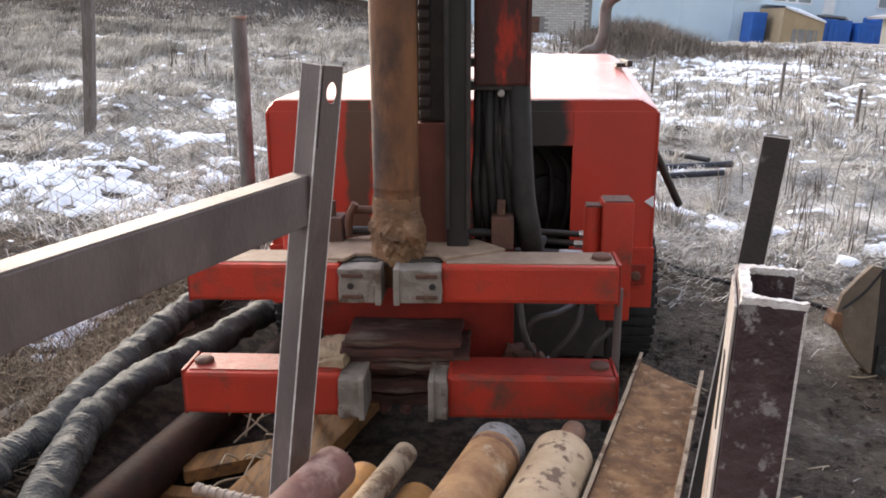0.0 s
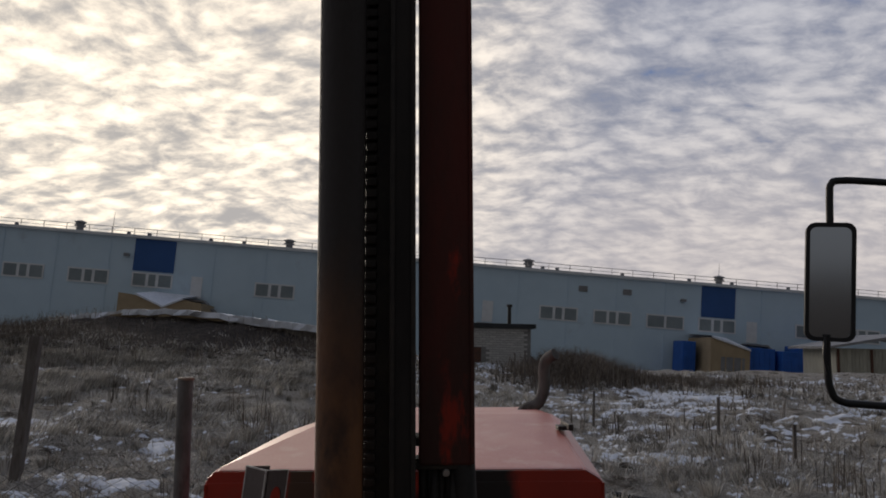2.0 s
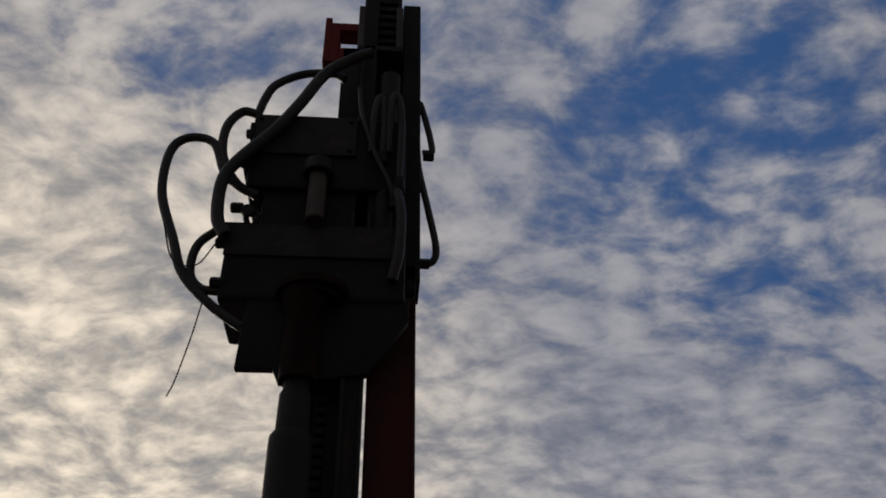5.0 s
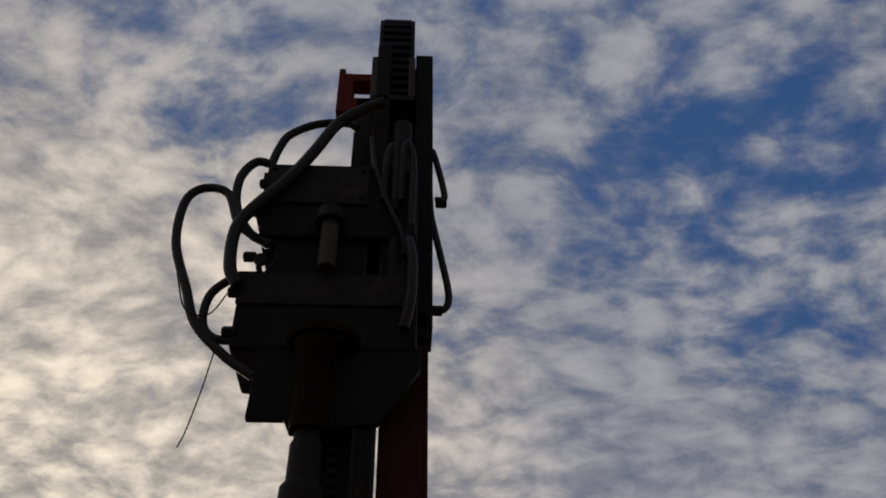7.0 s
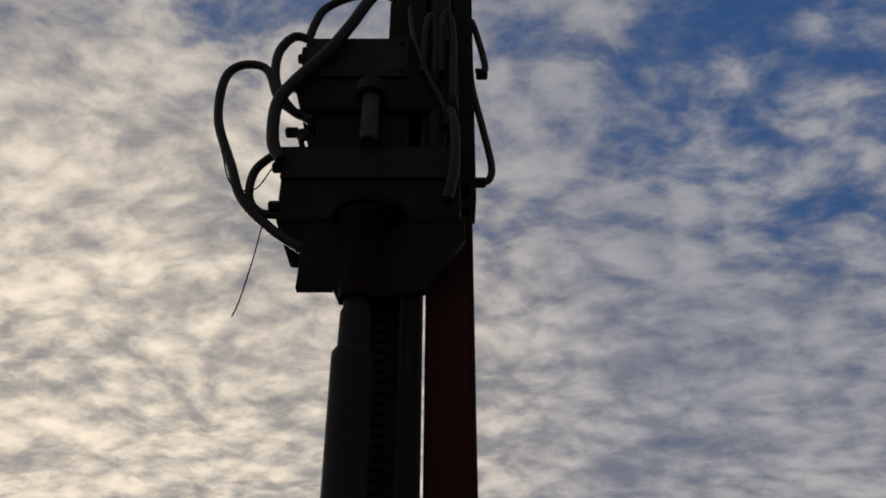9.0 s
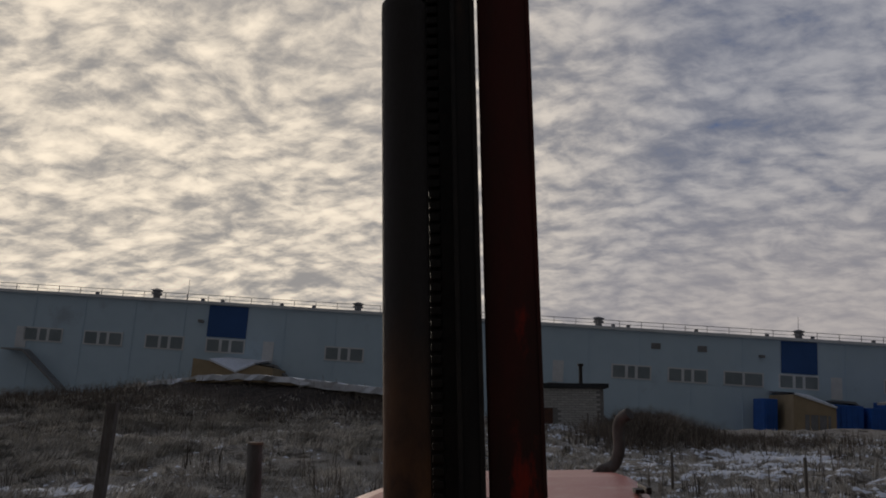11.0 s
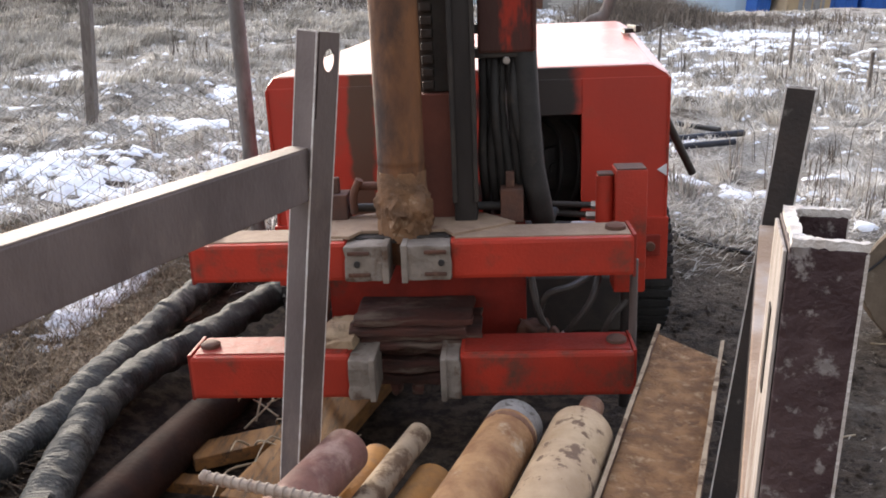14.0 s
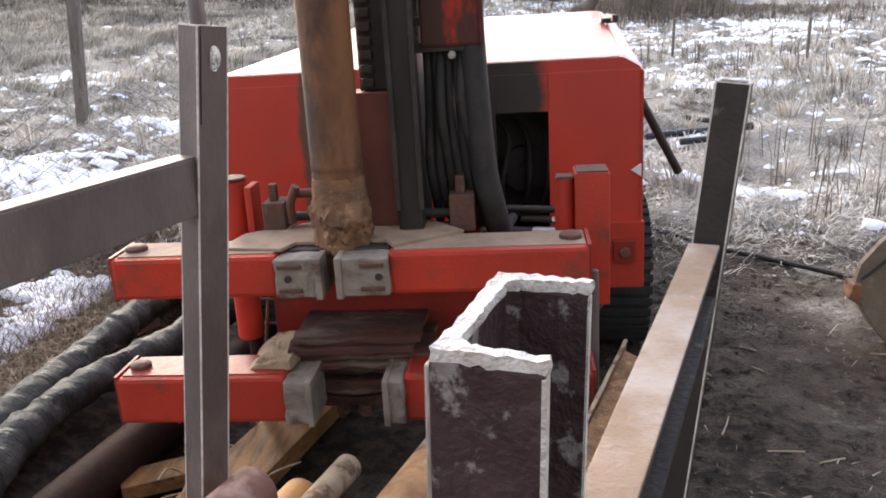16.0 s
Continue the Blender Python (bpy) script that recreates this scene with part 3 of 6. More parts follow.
def height(x, y):
    x, y = np.asarray(x, float), np.asarray(y, float)
    slope = 0.058 + (0.034 - 0.058) * ramp01(x, -5, 5)
    z = slope * np.clip(y - 4.2, 0, 30)
    z = z + (0.13 * ramp01(-x, 0.95, 1.45) + 0.07 * ramp01(-x, 1.6, 2.2)) * ramp01(y, -2, 2)          # bank along the fence
    z = z + 0.85 * np.exp(-((x + 9.3) / 5.2) ** 4 - ((y - 31) / 3.4) ** 2)    # spoil heap
    z = z + 0.45 * np.exp(-((x + 15) / 6) ** 2 - ((y - 26) / 5) ** 2)
    z = z + 0.58 * np.exp(-((x - 4.7) / 1.5) ** 2 - ((y - 27.5) / 2.6) ** 2)
    worked = ramp01(y, 5.2, 9) + (1 - ramp01(y, 5.2, 9)) * ramp01(np.abs(x - 0.1), 1.1, 2.8)
    z = z + wave_noise(x, y, 0.35, 3) * 0.45 * ramp01(y, 6, 16) + wave_noise(x, y, 1.7, 4) * 0.26 * worked
    z = z + wave_noise(x, y, 7.0, 5, 3) * 0.035 * np.clip(worked + 0.25, 0, 1)
    z = z + wave_noise(x, y, 3.2, 6, 4) * 0.075 * ramp01(x, 0.75, 1.1) * (1 - ramp01(x, 3.2, 4.5)) * (1 - ramp01(y, 6, 8))
    fall = ramp01(y, 37, 50)
    return z * (1 - fall) + fall * (-0.6) + 0 * x


SNOW_SPOTS = ((-3.45, 6.5, 0.62, 0.42, 0.48), (-2.95, 5.95, 0.30, 0.16, 0.42), (-3.3, 5.5, 0.25, 0.12, 0.4), (-2.15, 5.7, 0.12, 0.07, 0.5), (-2.4, 6.9, 0.2, 0.07, 0.5),
              (-2.1, 7.2, 0.12, 0.07, 0.5), (-2.5, 6.1, 0.14, 0.07, 0.5), (-2.6, 5.2, 0.15, 0.08, 0.45), (-6.1, 11.7, 0.7, 0.35, 0.45), (-4.9, 10.8, 0.5, 0.2, 0.45),
              (-3.4, 10.9, 0.4, 0.2, 0.42), (-3.0, 8.4, 0.25, 0.15, 0.45), (-2.8, 9.6, 0.25, 0.15, 0.45), (-2.02, 4.10, 0.22, 0.28, 0.34), (-1.84, 4.30, 0.14, 0.12, 0.5),
              (2.85, 7.2, 0.28, 0.08, 0.5), (3.3, 7.35, 0.22, 0.07, 0.5), (1.95, 6.7, 0.13, 0.09, 0.5), (1.82, 6.03, 0.10, 0.06, 0.45), (1.6, 7.1, 0.12, 0.1, 0.45),
              (-2.25, 6.13, 0.34, 0.09, 0.46), (-2.13, 6.67, 0.07, 0.22, 0.44), (-2.32, 5.66, 0.16, 0.06, 0.45), (-2.68, 6.45, 0.14, 0.06, 0.45), (-2.17, 7.5, 0.22, 0.10, 0.42),
              (-2.9, 8.3, 0.22, 0.10, 0.42), (-3.24, 10.4, 0.30, 0.30, 0.42), (-1.86, 3.85, 0.11, 0.30, 0.44), (-1.76, 4.32, 0.11, 0.22, 0.44), (2.61, 5.75, 0.12, 0.07, 0.5), (2.19, 6.0, 0.08, 0.04, 0.45))
SNOW_FAR = ((2.6, 12.0, 0.35, 0.25, 0.45), (3.6, 12.2, 0.4, 0.2, 0.45), (3.9, 15.6, 0.5, 0.35, 0.42), (6.6, 22.7, 0.9, 0.5, 0.4), (5.6, 23.2, 0.7, 0.4, 0.4),
            (9.0, 29.0, 1.0, 0.5, 0.3), (9.6, 27.4, 0.9, 0.5, 0.4), (5.2, 20.5, 0.8, 0.4, 0.4), (7.6, 21.5, 0.8, 0.4, 0.4), (4.6, 18.0, 0.5, 0.3, 0.42))


def snow_depth(x, y):
    n = 0.5 * wave_noise(x, y * 1.3, 0.8, 21, 5) + 0.8 * wave_noise(x, y * 1.4, 3.6, 22, 4) + 0.85 * wave_noise(x, y * 1.3, 9.0, 23, 2) + 0.55 * wave_noise(x, y * 1.2, 23.0, 24, 2)
    keep = 0.35 - 0.10 * ramp01(y, 8, 20)
    d = n - keep + 0.05 * ramp01(x, 0.6, 2.0) * ramp01(y, 8.8, 11) * (1 - ramp01(y, 24, 28)) - 0.16 * ramp01(-x, 1.0, 2.5) * ramp01(y, 11.5, 14)
    for cx, cy, rx, ry, k in SNOW_SPOTS + SNOW_FAR:
        d = d + (k + 0.1) * np.exp(-((x - cx) / (rx * 1.2)) ** 2 - ((y - cy) / (ry * 1.2)) ** 2)
    clear = np.maximum(ramp01(y, 5.2, 6.2), ramp01(-x, 1.6, 1.9) * ramp01(y, 2.5, 3.5))     # trodden soil round the rig holds none
    d = d - 0.5 * np.exp(-((x + 8.8) / 7.0) ** 4 - ((y - 28.6) / 4.5) ** 4)          # none on the bare heap
    return np.where(clear > 0.5, d, -1.0) - 0.25 * ramp01(y, 31.5, 34)


def spread(lo, hi, fine_lo, fine_hi, step, grow):
    mid_ = list(np.arange(fine_lo, fine_hi, step))
    out, s, v = [], step, fine_hi
    while v < hi:
        out.append(v)
        s *= grow
        v += s
    left, s, v = [], step, fine_lo
    while v > lo:
        s *= grow
        v -= s
        left.append(v)
    return np.array(left[::-1] + mid_ + out)


def sheet(name, xs, ys, zf, mat, keep=None):
    gx, gy = np.meshgrid(xs, ys, indexing="ij")
    gz = zf(gx, gy)
    nx, ny = gx.shape
    verts = np.stack([gx, gy, gz], -1).reshape(-1, 3)
    idx = np.arange(nx * ny).reshape(nx, ny)
    quads = np.stack([idx[:-1, :-1], idx[1:, :-1], idx[1:, 1:], idx[:-1, 1:]], -1).reshape(-1, 4)
    if keep is not None:
        ok = keep(gx, gy).reshape(-1)
        quads = quads[ok[quads].any(1)]
        used = np.unique(quads)
        remap = np.full(len(verts), -1)
        remap[used] = np.arange(len(used))
        verts, quads = verts[used], remap[quads]
    me = bpy.data.meshes.new(name)
    me.from_pydata(verts.tolist(), [], quads.tolist())
    me.materials.append(mat)
    for f in me.polygons:
        f.use_smooth = True
    return new(name, me)


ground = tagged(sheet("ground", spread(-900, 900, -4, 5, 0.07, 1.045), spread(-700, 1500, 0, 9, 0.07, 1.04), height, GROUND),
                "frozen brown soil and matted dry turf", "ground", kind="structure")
snow = tagged(sheet("snow_patches", np.concatenate([np.arange(-16, -5, 0.07), np.arange(-5, 4.5, 0.03), np.arange(4.5, 16, 0.07)]), np.concatenate([np.arange(3.2, 8, 0.026), np.arange(8, 10, 0.035), np.arange(10, 34, 0.075)]),
                    lambda x, y: height(x, y) + np.clip(snow_depth(x, y) * 0.10, -0.03, 0.016) + 0.010 * (snow_depth(x, y) > 0), SNOW,
                    lambda x, y: snow_depth(x, y) > 0.0),
              "thin patches of old white snow on turf", "snow", kind="stuff")


def ground_at(x, y):
    return float(height(x, y))


def blades(name, x, y, tall, wide, lean, mat, label, category, seed, bend=0.5, base=None, aim=None):
    """One bent blade for each place: two triangles and a tip, all in one mesh."""
    rs = np.random.RandomState(seed)
    k = len(x)
    z = height(x, y) - 0.01 if base is None else base
    a = rs.rand(k) * 2 * np.pi if aim is None else aim
    b = rs.rand(k) * 2 * np.pi
    dx, dy = np.cos(a) * lean, np.sin(a) * lean
    wx, wy = np.cos(b) * wide / 2, np.sin(b) * wide / 2
    v = np.zeros((k, 5, 3))
    v[:, 0] = np.stack([x - wx, y - wy, z], -1)
    v[:, 1] = np.stack([x + wx, y + wy, z], -1)
    v[:, 2] = np.stack([x + dx * bend * 0.6 + wx * 0.7, y + dy * bend * 0.6 + wy * 0.7, z + tall * 0.6], -1)
    v[:, 3] = np.stack([x + dx * bend * 0.6 - wx * 0.7, y + dy * bend * 0.6 - wy * 0.7, z + tall * 0.6], -1)
    v[:, 4] = np.stack([x + dx, y + dy, z + tall * (1 - 0.25 * np.clip(lean / np.maximum(tall, 0.01), 0, 2))], -1)
    i = np.arange(k)[:, None] * 5
    quad = (i + np.array([[0, 1, 2, 3]])).tolist()
    tri = (i + np.array([[3, 2, 4]])).tolist()
    me = bpy.data.meshes.new(name)
    me.from_pydata(v.reshape(-1, 3).tolist(), [], quad + tri)
    me.materials.append(mat)
    return tagged(new(name, me), label, category, kind="stuff")


def scatter(rs, count, x0, x1, y0, y1, power=1.0):
    y = y0 + (y1 - y0) * rs.rand(count) ** power
    half = 0.62 * y + 2.0
    x = np.clip(x0 + (x1 - x0) * rs.rand(count), -half, half) if x0 is not None else (rs.rand(count) * 2 - 1) * half
    return x, y


def free_of_rig(x, y):
    rig = (np.abs(x) < 1.05) & (y > 2.3) & (y < 6.3)
    lane = (x > -1.0) & (x < 1.7) & (y < 3.4)
    hoses = (x > -1.75) & (x < -0.6) & (y < 4.4)
    yard = (x > 0.6) & (x < 2.6) & (y < 5.0)
    return ~(rig | lane | hoses | yard)


rs = np.random.RandomState(7)
tx, ty = scatter(rs, 15000, None, None, 2.6, 34, 1.25)
heap = np.hypot((tx + 8.8) / 7.5, (ty - 28.6) / 4.2)
ok = free_of_rig(tx, ty) & (wave_noise(tx, ty, 0.6, 9, 3) > -0.07) & (rs.rand(len(tx)) < heap * heap) & ((tx > -1.4) | (ty > 5.0) | (rs.rand(len(tx)) < 0.25))
tx, ty = tx[ok], ty[ok]
per = 11
bx, by = np.repeat(tx, per), np.repeat(ty, per)
size = np.repeat(0.5 + rs.rand(len(tx)) * 0.9, per) * (0.75 + 1.1 * np.repeat(ramp01(wave_noise(tx, ty, 0.35, 12, 2), -0.1, 0.2), per))
bx, by = bx + rs.randn(len(bx)) * 0.06 * (1 + by / 12), by + rs.randn(len(by)) * 0.06 * (1 + by / 12)
tall = (0.04 + 0.105 * rs.rand(len(bx))) * size
sd = snow_depth(bx, by)
keepb = (sd < 0.02) | (rs.rand(len(bx)) < 0.3)
bx, by, tall = bx[keepb], by[keepb], tall[keepb]
swirl = np.repeat(rs.rand(len(tx)) * 2 * np.pi + 5 * wave_noise(tx, ty, 0.8, 17, 2), per)[keepb]
lay = np.repeat(0.6 + 2.4 * rs.rand(len(tx)) ** 1.5, per)[keepb]
blades("dry_grass", bx, by, tall * (1.1 - 0.3 * np.clip(lay - 0.8, 0, 1)), 0.0045 + 0.0010 * by, tall * lay * (0.5 + 0.8 * rs.rand(len(bx))), STRAW, "matted frosty dry grass on the field", "grass", 71,
       0.6, None, swirl + rs.randn(len(bx)) * 0.7)
# straw trodden flat beside the tracks
fx, fy = 0.9 + rs.rand(30000) * 4.6, 3.0 + rs.rand(30000) * 6.8
okf = (wave_noise(fx, fy, 1.1, 15, 3) > -0.05) & (rs.rand(30000) < ramp01(fy, 4.0, 6.8)) & ((fx > 1.12) | (fy > 6.3))
fx, fy = fx[okf], fy[okf]
blades("trodden_straw", fx, fy, 0.02 + 0.09 * rs.rand(len(fx)), 0.004 + 0.0007 * fy, (0.10 + 0.26 * rs.rand(len(fx))) * (0.35 + 0.65 * ramp01(fy, 4.0, 6.5)), STRAW, "pale straw trodden flat on the soil", "straw", 72, 0.7, None,
       9 * wave_noise(fx, fy, 0.9, 18, 2) + rs.randn(len(fx)) * 0.6)
# tall bare weed stalks
wx_, wy_ = scatter(rs, 1500, None, None, 5.6, 33, 0.9)
okw = free_of_rig(wx_, wy_) & ((wx_ > 1.4) | (wy_ > 6.5)) & (wave_noise(wx_, wy_, 0.3, 31, 3) > np.where(wx_ > 2.2, -0.04, 0.17)) & (np.hypot((wx_ + 8.8) / 7.5, (wy_ - 29.3) / 4.5) > 1)
wx_, wy_ = wx_[okw], wy_[okw]
wx5, wy5 = np.repeat(wx_, 5) + rs.randn(len(wx_) * 5) * 0.05, np.repeat(wy_, 5) + rs.randn(len(wx_) * 5) * 0.05
wt = np.repeat(0.25 + 0.5 * rs.rand(len(wx_)), 5) * (0.4 + 0.6 * rs.rand(len(wx5)))
blades("dry_weeds", wx5, wy5, wt, 0.004 + 0.0008 * wy5, wt * (0.05 + 0.35 * rs.rand(len(wx5))), WEED, "tall bare brown weed stalks", "weeds", 73, 0.4)
# brown reeds by the hut and thickets on the crest
parts_x, parts_y, parts_t = [], [], []
for cx, cy, sx, sy, count, top in ((4.5, 26.2, 0.9, 1.0, 8000, 0.80), (8.0, 27.5, 1.5, 1.0, 2500, 0.35), (-17, 27, 3.5, 2.5, 3600, 0.6), (-3.0, 28.5, 1.6, 1.2, 2600, 0.4),
                                   (-13, 25, 2.5, 1.5, 2600, 0.4), (-11, 20, 2.5, 3.0, 2000, 0.35), (6.6, 27, 1.6, 1.2, 2400, 0.45), (13, 29, 4, 1.5, 1500, 0.3)):
    parts_x.append(cx + rs.randn(count) * sx)
    parts_y.append(cy + rs.randn(count) * sy)
    parts_t.append(top * (0.35 + 0.65 * rs.rand(count)))
rx_, ry_, rt_ = (np.concatenate(v) for v in (parts_x, parts_y, parts_t))
blades("brown_reeds", rx_, ry_, rt_, 0.014 + 0 * rx_, rt_ * (0.2 + 0.9 * rs.rand(len(rx_))), WEED, "dense brown reeds and scrub on the crest", "reeds", 74, 0.4)

# rounded tussocks of long dry grass that lean over
ux, uy = scatter(rs, 1500, None, None, 5.8, 30, 0.85)
oku = free_of_rig(ux, uy) & (np.hypot((ux + 8.8) / 7.0, (uy - 28.8) / 4.0) > 1) & ((ux > 1.5) | (uy > 6.4)) & (snow_depth(ux, uy) < 0.02) & (wave_noise(ux, uy, 0.5, 33, 3) > -0.05)
ux, uy = ux[oku], uy[oku]
each = 42
us = np.repeat(0.35 + 0.75 * rs.rand(len(ux)), each)
ua = np.repeat(rs.rand(len(ux)) * 6.283, each) + rs.randn(len(us)) * 1.1
ur = 0.10 * rs.rand(len(us)) * us
ux, uy = np.repeat(ux, each) + ur * np.cos(ua), np.repeat(uy, each) + ur * np.sin(ua)
uh = (0.14 + 0.16 * rs.rand(len(us))) * us
blades("grass_tussocks", ux, uy, uh, 0.004 + 0.0008 * uy, uh * (0.3 + 1.1 * rs.rand(len(us))), STRAW, "rounded tussocks of long pale dry grass", "grass", 77, 0.45, None, ua)

# long swept grass on the slope behind the fence
gx_, gy_ = -13.0 + rs.rand(2600) * 10.6, 8.6 + rs.rand(2600) * 15.0
okg = (np.hypot((gx_ + 8.8) / 7.0, (gy_ - 28.8) / 4.2) > 1) & (snow_depth(gx_, gy_) < 0.0) & (wave_noise(gx_, gy_, 0.45, 61, 3) > -0.03)
gx_, gy_ = gx_[okg], gy_[okg]
strands = 34
ga = np.repeat(-0.25 + 2.2 * wave_noise(gx_, gy_, 0.3, 62, 2), strands) + rs.randn(len(gx_) * strands) * 0.35
gs = np.repeat(0.5 + 0.7 * rs.rand(len(gx_)), strands)
gx_, gy_ = np.repeat(gx_, strands) + rs.randn(len(gs)) * 0.10, np.repeat(gy_, strands) + rs.randn(len(gs)) * 0.08
gh = (0.16 + 0.14 * rs.rand(len(gs))) * gs
blades("swept_grass", gx_, gy_, gh, 0.005 + 0.0008 * gy_, gh * (0.9 + 1.0 * rs.rand(len(gs))), STRAW, "long pale grass swept over by wind", "grass", 78, 0.4, None, ga)

# crumbs of soil and small stones on the trodden lane
count_k = 11000
kx, ky = 0.62 + rs.rand(count_k) * 3.4, 0.9 + rs.rand(count_k) ** 0.8 * 6.0
ks = ramp01(wave_noise(kx, ky, 1.6, 51, 3), -0.12, 0.1) * (0.003 + 0.020 * rs.rand(count_k) ** 3.5)
octa = np.array([(1, 0, 0), (0, 1, 0), (-1, 0, 0), (0, -1, 0), (0, 0, 0.6), (0, 0, -0.6)])
kv = octa[None] * ks[:, None, None] * (0.5 + 0.9 * rs.rand(count_k, 6, 1)) + np.stack([kx, ky, height(kx, ky) + ks * 0.2], -1)[:, None]
kf = (np.arange(count_k)[:, None, None] * 6 + np.array([(0, 1, 4), (1, 2, 4), (2, 3, 4), (3, 0, 4), (1, 0, 5), (2, 1, 5), (3, 2, 5), (0, 3, 5)])[None]).reshape(-1, 3)
me = bpy.data.meshes.new("soil_crumbs")
me.from_pydata(kv.reshape(-1, 3).tolist(), [], kf.tolist())
me.materials.append(GROUND)
tagged(new("soil_crumbs", me), "loose crumbs of soil and small stones", "soil", kind="stuff")
count_l = 23000
lx, ly = 0.62 + rs.rand(count_l) * 3.3, 1.0 + rs.rand(count_l) ** 0.75 * 4.9
okl = wave_noise(lx, ly, 1.3, 52, 3) + 0.10 * ramp01(ly, 2.0, 4.5) > rs.rand(count_l) * 0.22 - 0.06
lx, ly = lx[okl], ly[okl]
blades("loose_straw", lx, ly, 0.004 + 0.022 * rs.rand(len(lx)) ** 2, 0.0042 + 0.0032 * rs.rand(len(lx)) ** 2, 0.02 + 0.11 * rs.rand(len(lx)) ** 2, TRODDEN, "loose bits of straw on bare soil", "straw", 75, 0.8)
# brown brush and stubble along the bank by the fence
qx, qy = -1.44 - rs.rand(26000) ** 2.0 * 1.5, 1.6 + rs.rand(26000) * 3.6
qt = (0.03 + 0.11 * rs.rand(26000)) * (1 - 0.5 * ramp01(-qx, 1.8, 2.4))
blades("bank_stubble", qx, qy, qt, 0.004 + 0 * qx, qt * (0.5 + 2.2 * rs.rand(26000)), BROWNWEED, "brown broken stubble on the bank", "stubble", 76, 0.5)

# ---- the drill rig, which leans slightly ----
RT = pose(0, 0, 0, 0, -1.6, 0)


def rb(x0, x1, y0, y1, z0, z1, bevel=0.004):
    return block(x0, x1, y0, y1, z0, z1, bevel, RT)


def tilt(bm):
    bmesh.ops.transform(bm, verts=bm.verts, matrix=RT)
    return bm


def drill_rig():
    rig = thing("drill_rig", (0, 4.6, 0.0), "red crawler drill rig with an upright mast, dusty and oil-stained", "drill rig")
    # hood: a bevelled shell that rises to the back, in front a panel with a square vent
    y0, y1, y2 = 3.70, 4.78, 5.75
    outline = lambda top, w, hip, edge: [(-w, 0.42), (w, 0.42), (w, top - 0.045), (w - 0.075, top), (-w + hip, top), (-w, edge)]
    bm = bmesh.new()
    rings = [[bm.verts.new((x, y, z)) for x, z in outline(t, w, h, e)] for y, t, w, h, e in ((y0, 1.287, 0.825, 0.045, 1.247), (y0 + 0.02, 1.292, 0.83, 0.052, 1.249), (y1, 1.43, 0.84, 0.45, 1.255), (y2, 1.40, 0.83, 0.45, 1.25))]
    for a, b in zip(rings, rings[1:]):
        for i in range(6):
            bm.faces.new((a[i], a[(i + 1) % 6], b[(i + 1) % 6], b[i]))
    bm.faces.new(rings[-1])
    bmesh.ops.recalc_face_normals(bm, faces=bm.faces)
    bmesh.ops.bevel(bm, geom=[e for e in bm.edges if e.is_manifold and e.calc_face_angle(0) > 0.4], offset=0.008, segments=2, affect="EDGES")
    body = part("hood", tilt(bm), HOOD, rig, "red bevelled engine hood, top painted pale with dust and sky glare")
    # upward faces get the red with the sky's glare painted in
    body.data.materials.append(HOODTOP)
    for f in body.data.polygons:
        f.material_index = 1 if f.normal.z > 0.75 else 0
    # front panel in four pieces round the vent
    vx0, vx1, vz0, vz1 = 0.275, 0.475, 0.64, 1.095
    pan = bmesh.new()
    box(pan, -0.822, vx0, 3.682, 3.70, 0.42, 1.24, 0.003)
    box(pan, vx1, 0.822, 3.682, 3.70, 0.42, 1.24, 0.003)
    box(pan, vx0, vx1, 3.682, 3.70, vz1, 1.24, 0.003)
    box(pan, vx0, vx1, 3.682, 3.70, 0.42, vz0, 0.003)
    prism([(-0.822, 1.24), (0.822, 1.24), (0.75, 1.284), (-0.785, 1.284)], "y", 3.684, 3.70, 0, None, pan)
    panel = part("front_panel", tilt(pan), PANEL, rig, "red front panel, sooted black round the vent")
    part("vent_recess", tilt(prism([(vx0 - 0.01, vz0 - 0.01), (vx1 + 0.01, vz0 - 0.01), (vx1 + 0.01, vz1 + 0.01), (vx0 - 0.01, vz1 + 0.01)], "y", 3.93, 3.95)), SOOT, panel)
    for i in range(3):
        x = 0.29 + i * 0.075
        part("vent_hose", tilt(hose([(x, 3.86, 0.66), (x + 0.04 * math.sin(i), 3.80, 0.8), (x + 0.03, 3.84, 0.98), (x - 0.03, 3.9, 1.05)], 0.011, 8)), RUBBER, panel, smooth=True)
    part("fan_drum", tilt(lathe([(0, 0.085), (0.01, 0.095), (0.05, 0.095), (0.055, 0.08), (0.056, 0.03), (0.07, 0.028)], (0.385, 3.92, 0.84), (0.385, 3.80, 0.84), 24)), RUBBER, panel, "black fan drum inside the vent", True)
    for z, xa, xb in ((0.765, 0.31, 0.57), (0.725, 0.36, 0.55), (0.685, 0.30, 0.53)):
        part("fitting", tilt(rod((xa, 3.52, z), (xb, 3.50, z - 0.01), 0.013, 10)), SOOT, panel, smooth=True)
        part("fitting_nut", tilt(rod((xb - 0.075, 3.505, z - 0.007), (xb - 0.02, 3.505, z - 0.009), 0.018, 6)), CHROME, panel)
    for x, w in ((-0.825, 0.012), (0.818, 0.012)):
        part("corner_strip", rb(x, x + w, 3.675, 3.70, 0.45, 1.235, 0.003), RED_WORN, panel)
    # added white plate in place of a notch with bright ground behind it
    part("reflector", tilt(prism([(0.785, 0.86), (0.823, 0.835), (0.823, 0.885)], "y", 3.672, 3.681)), FRAME, panel, "small white triangular plate standing in for a bright gap")
    # hinge and gas strut on the hood's edge
    hinge = bmesh.new()
    box(hinge, 0.735, 0.80, 4.32, 4.42, 1.385, 1.405, 0.003)
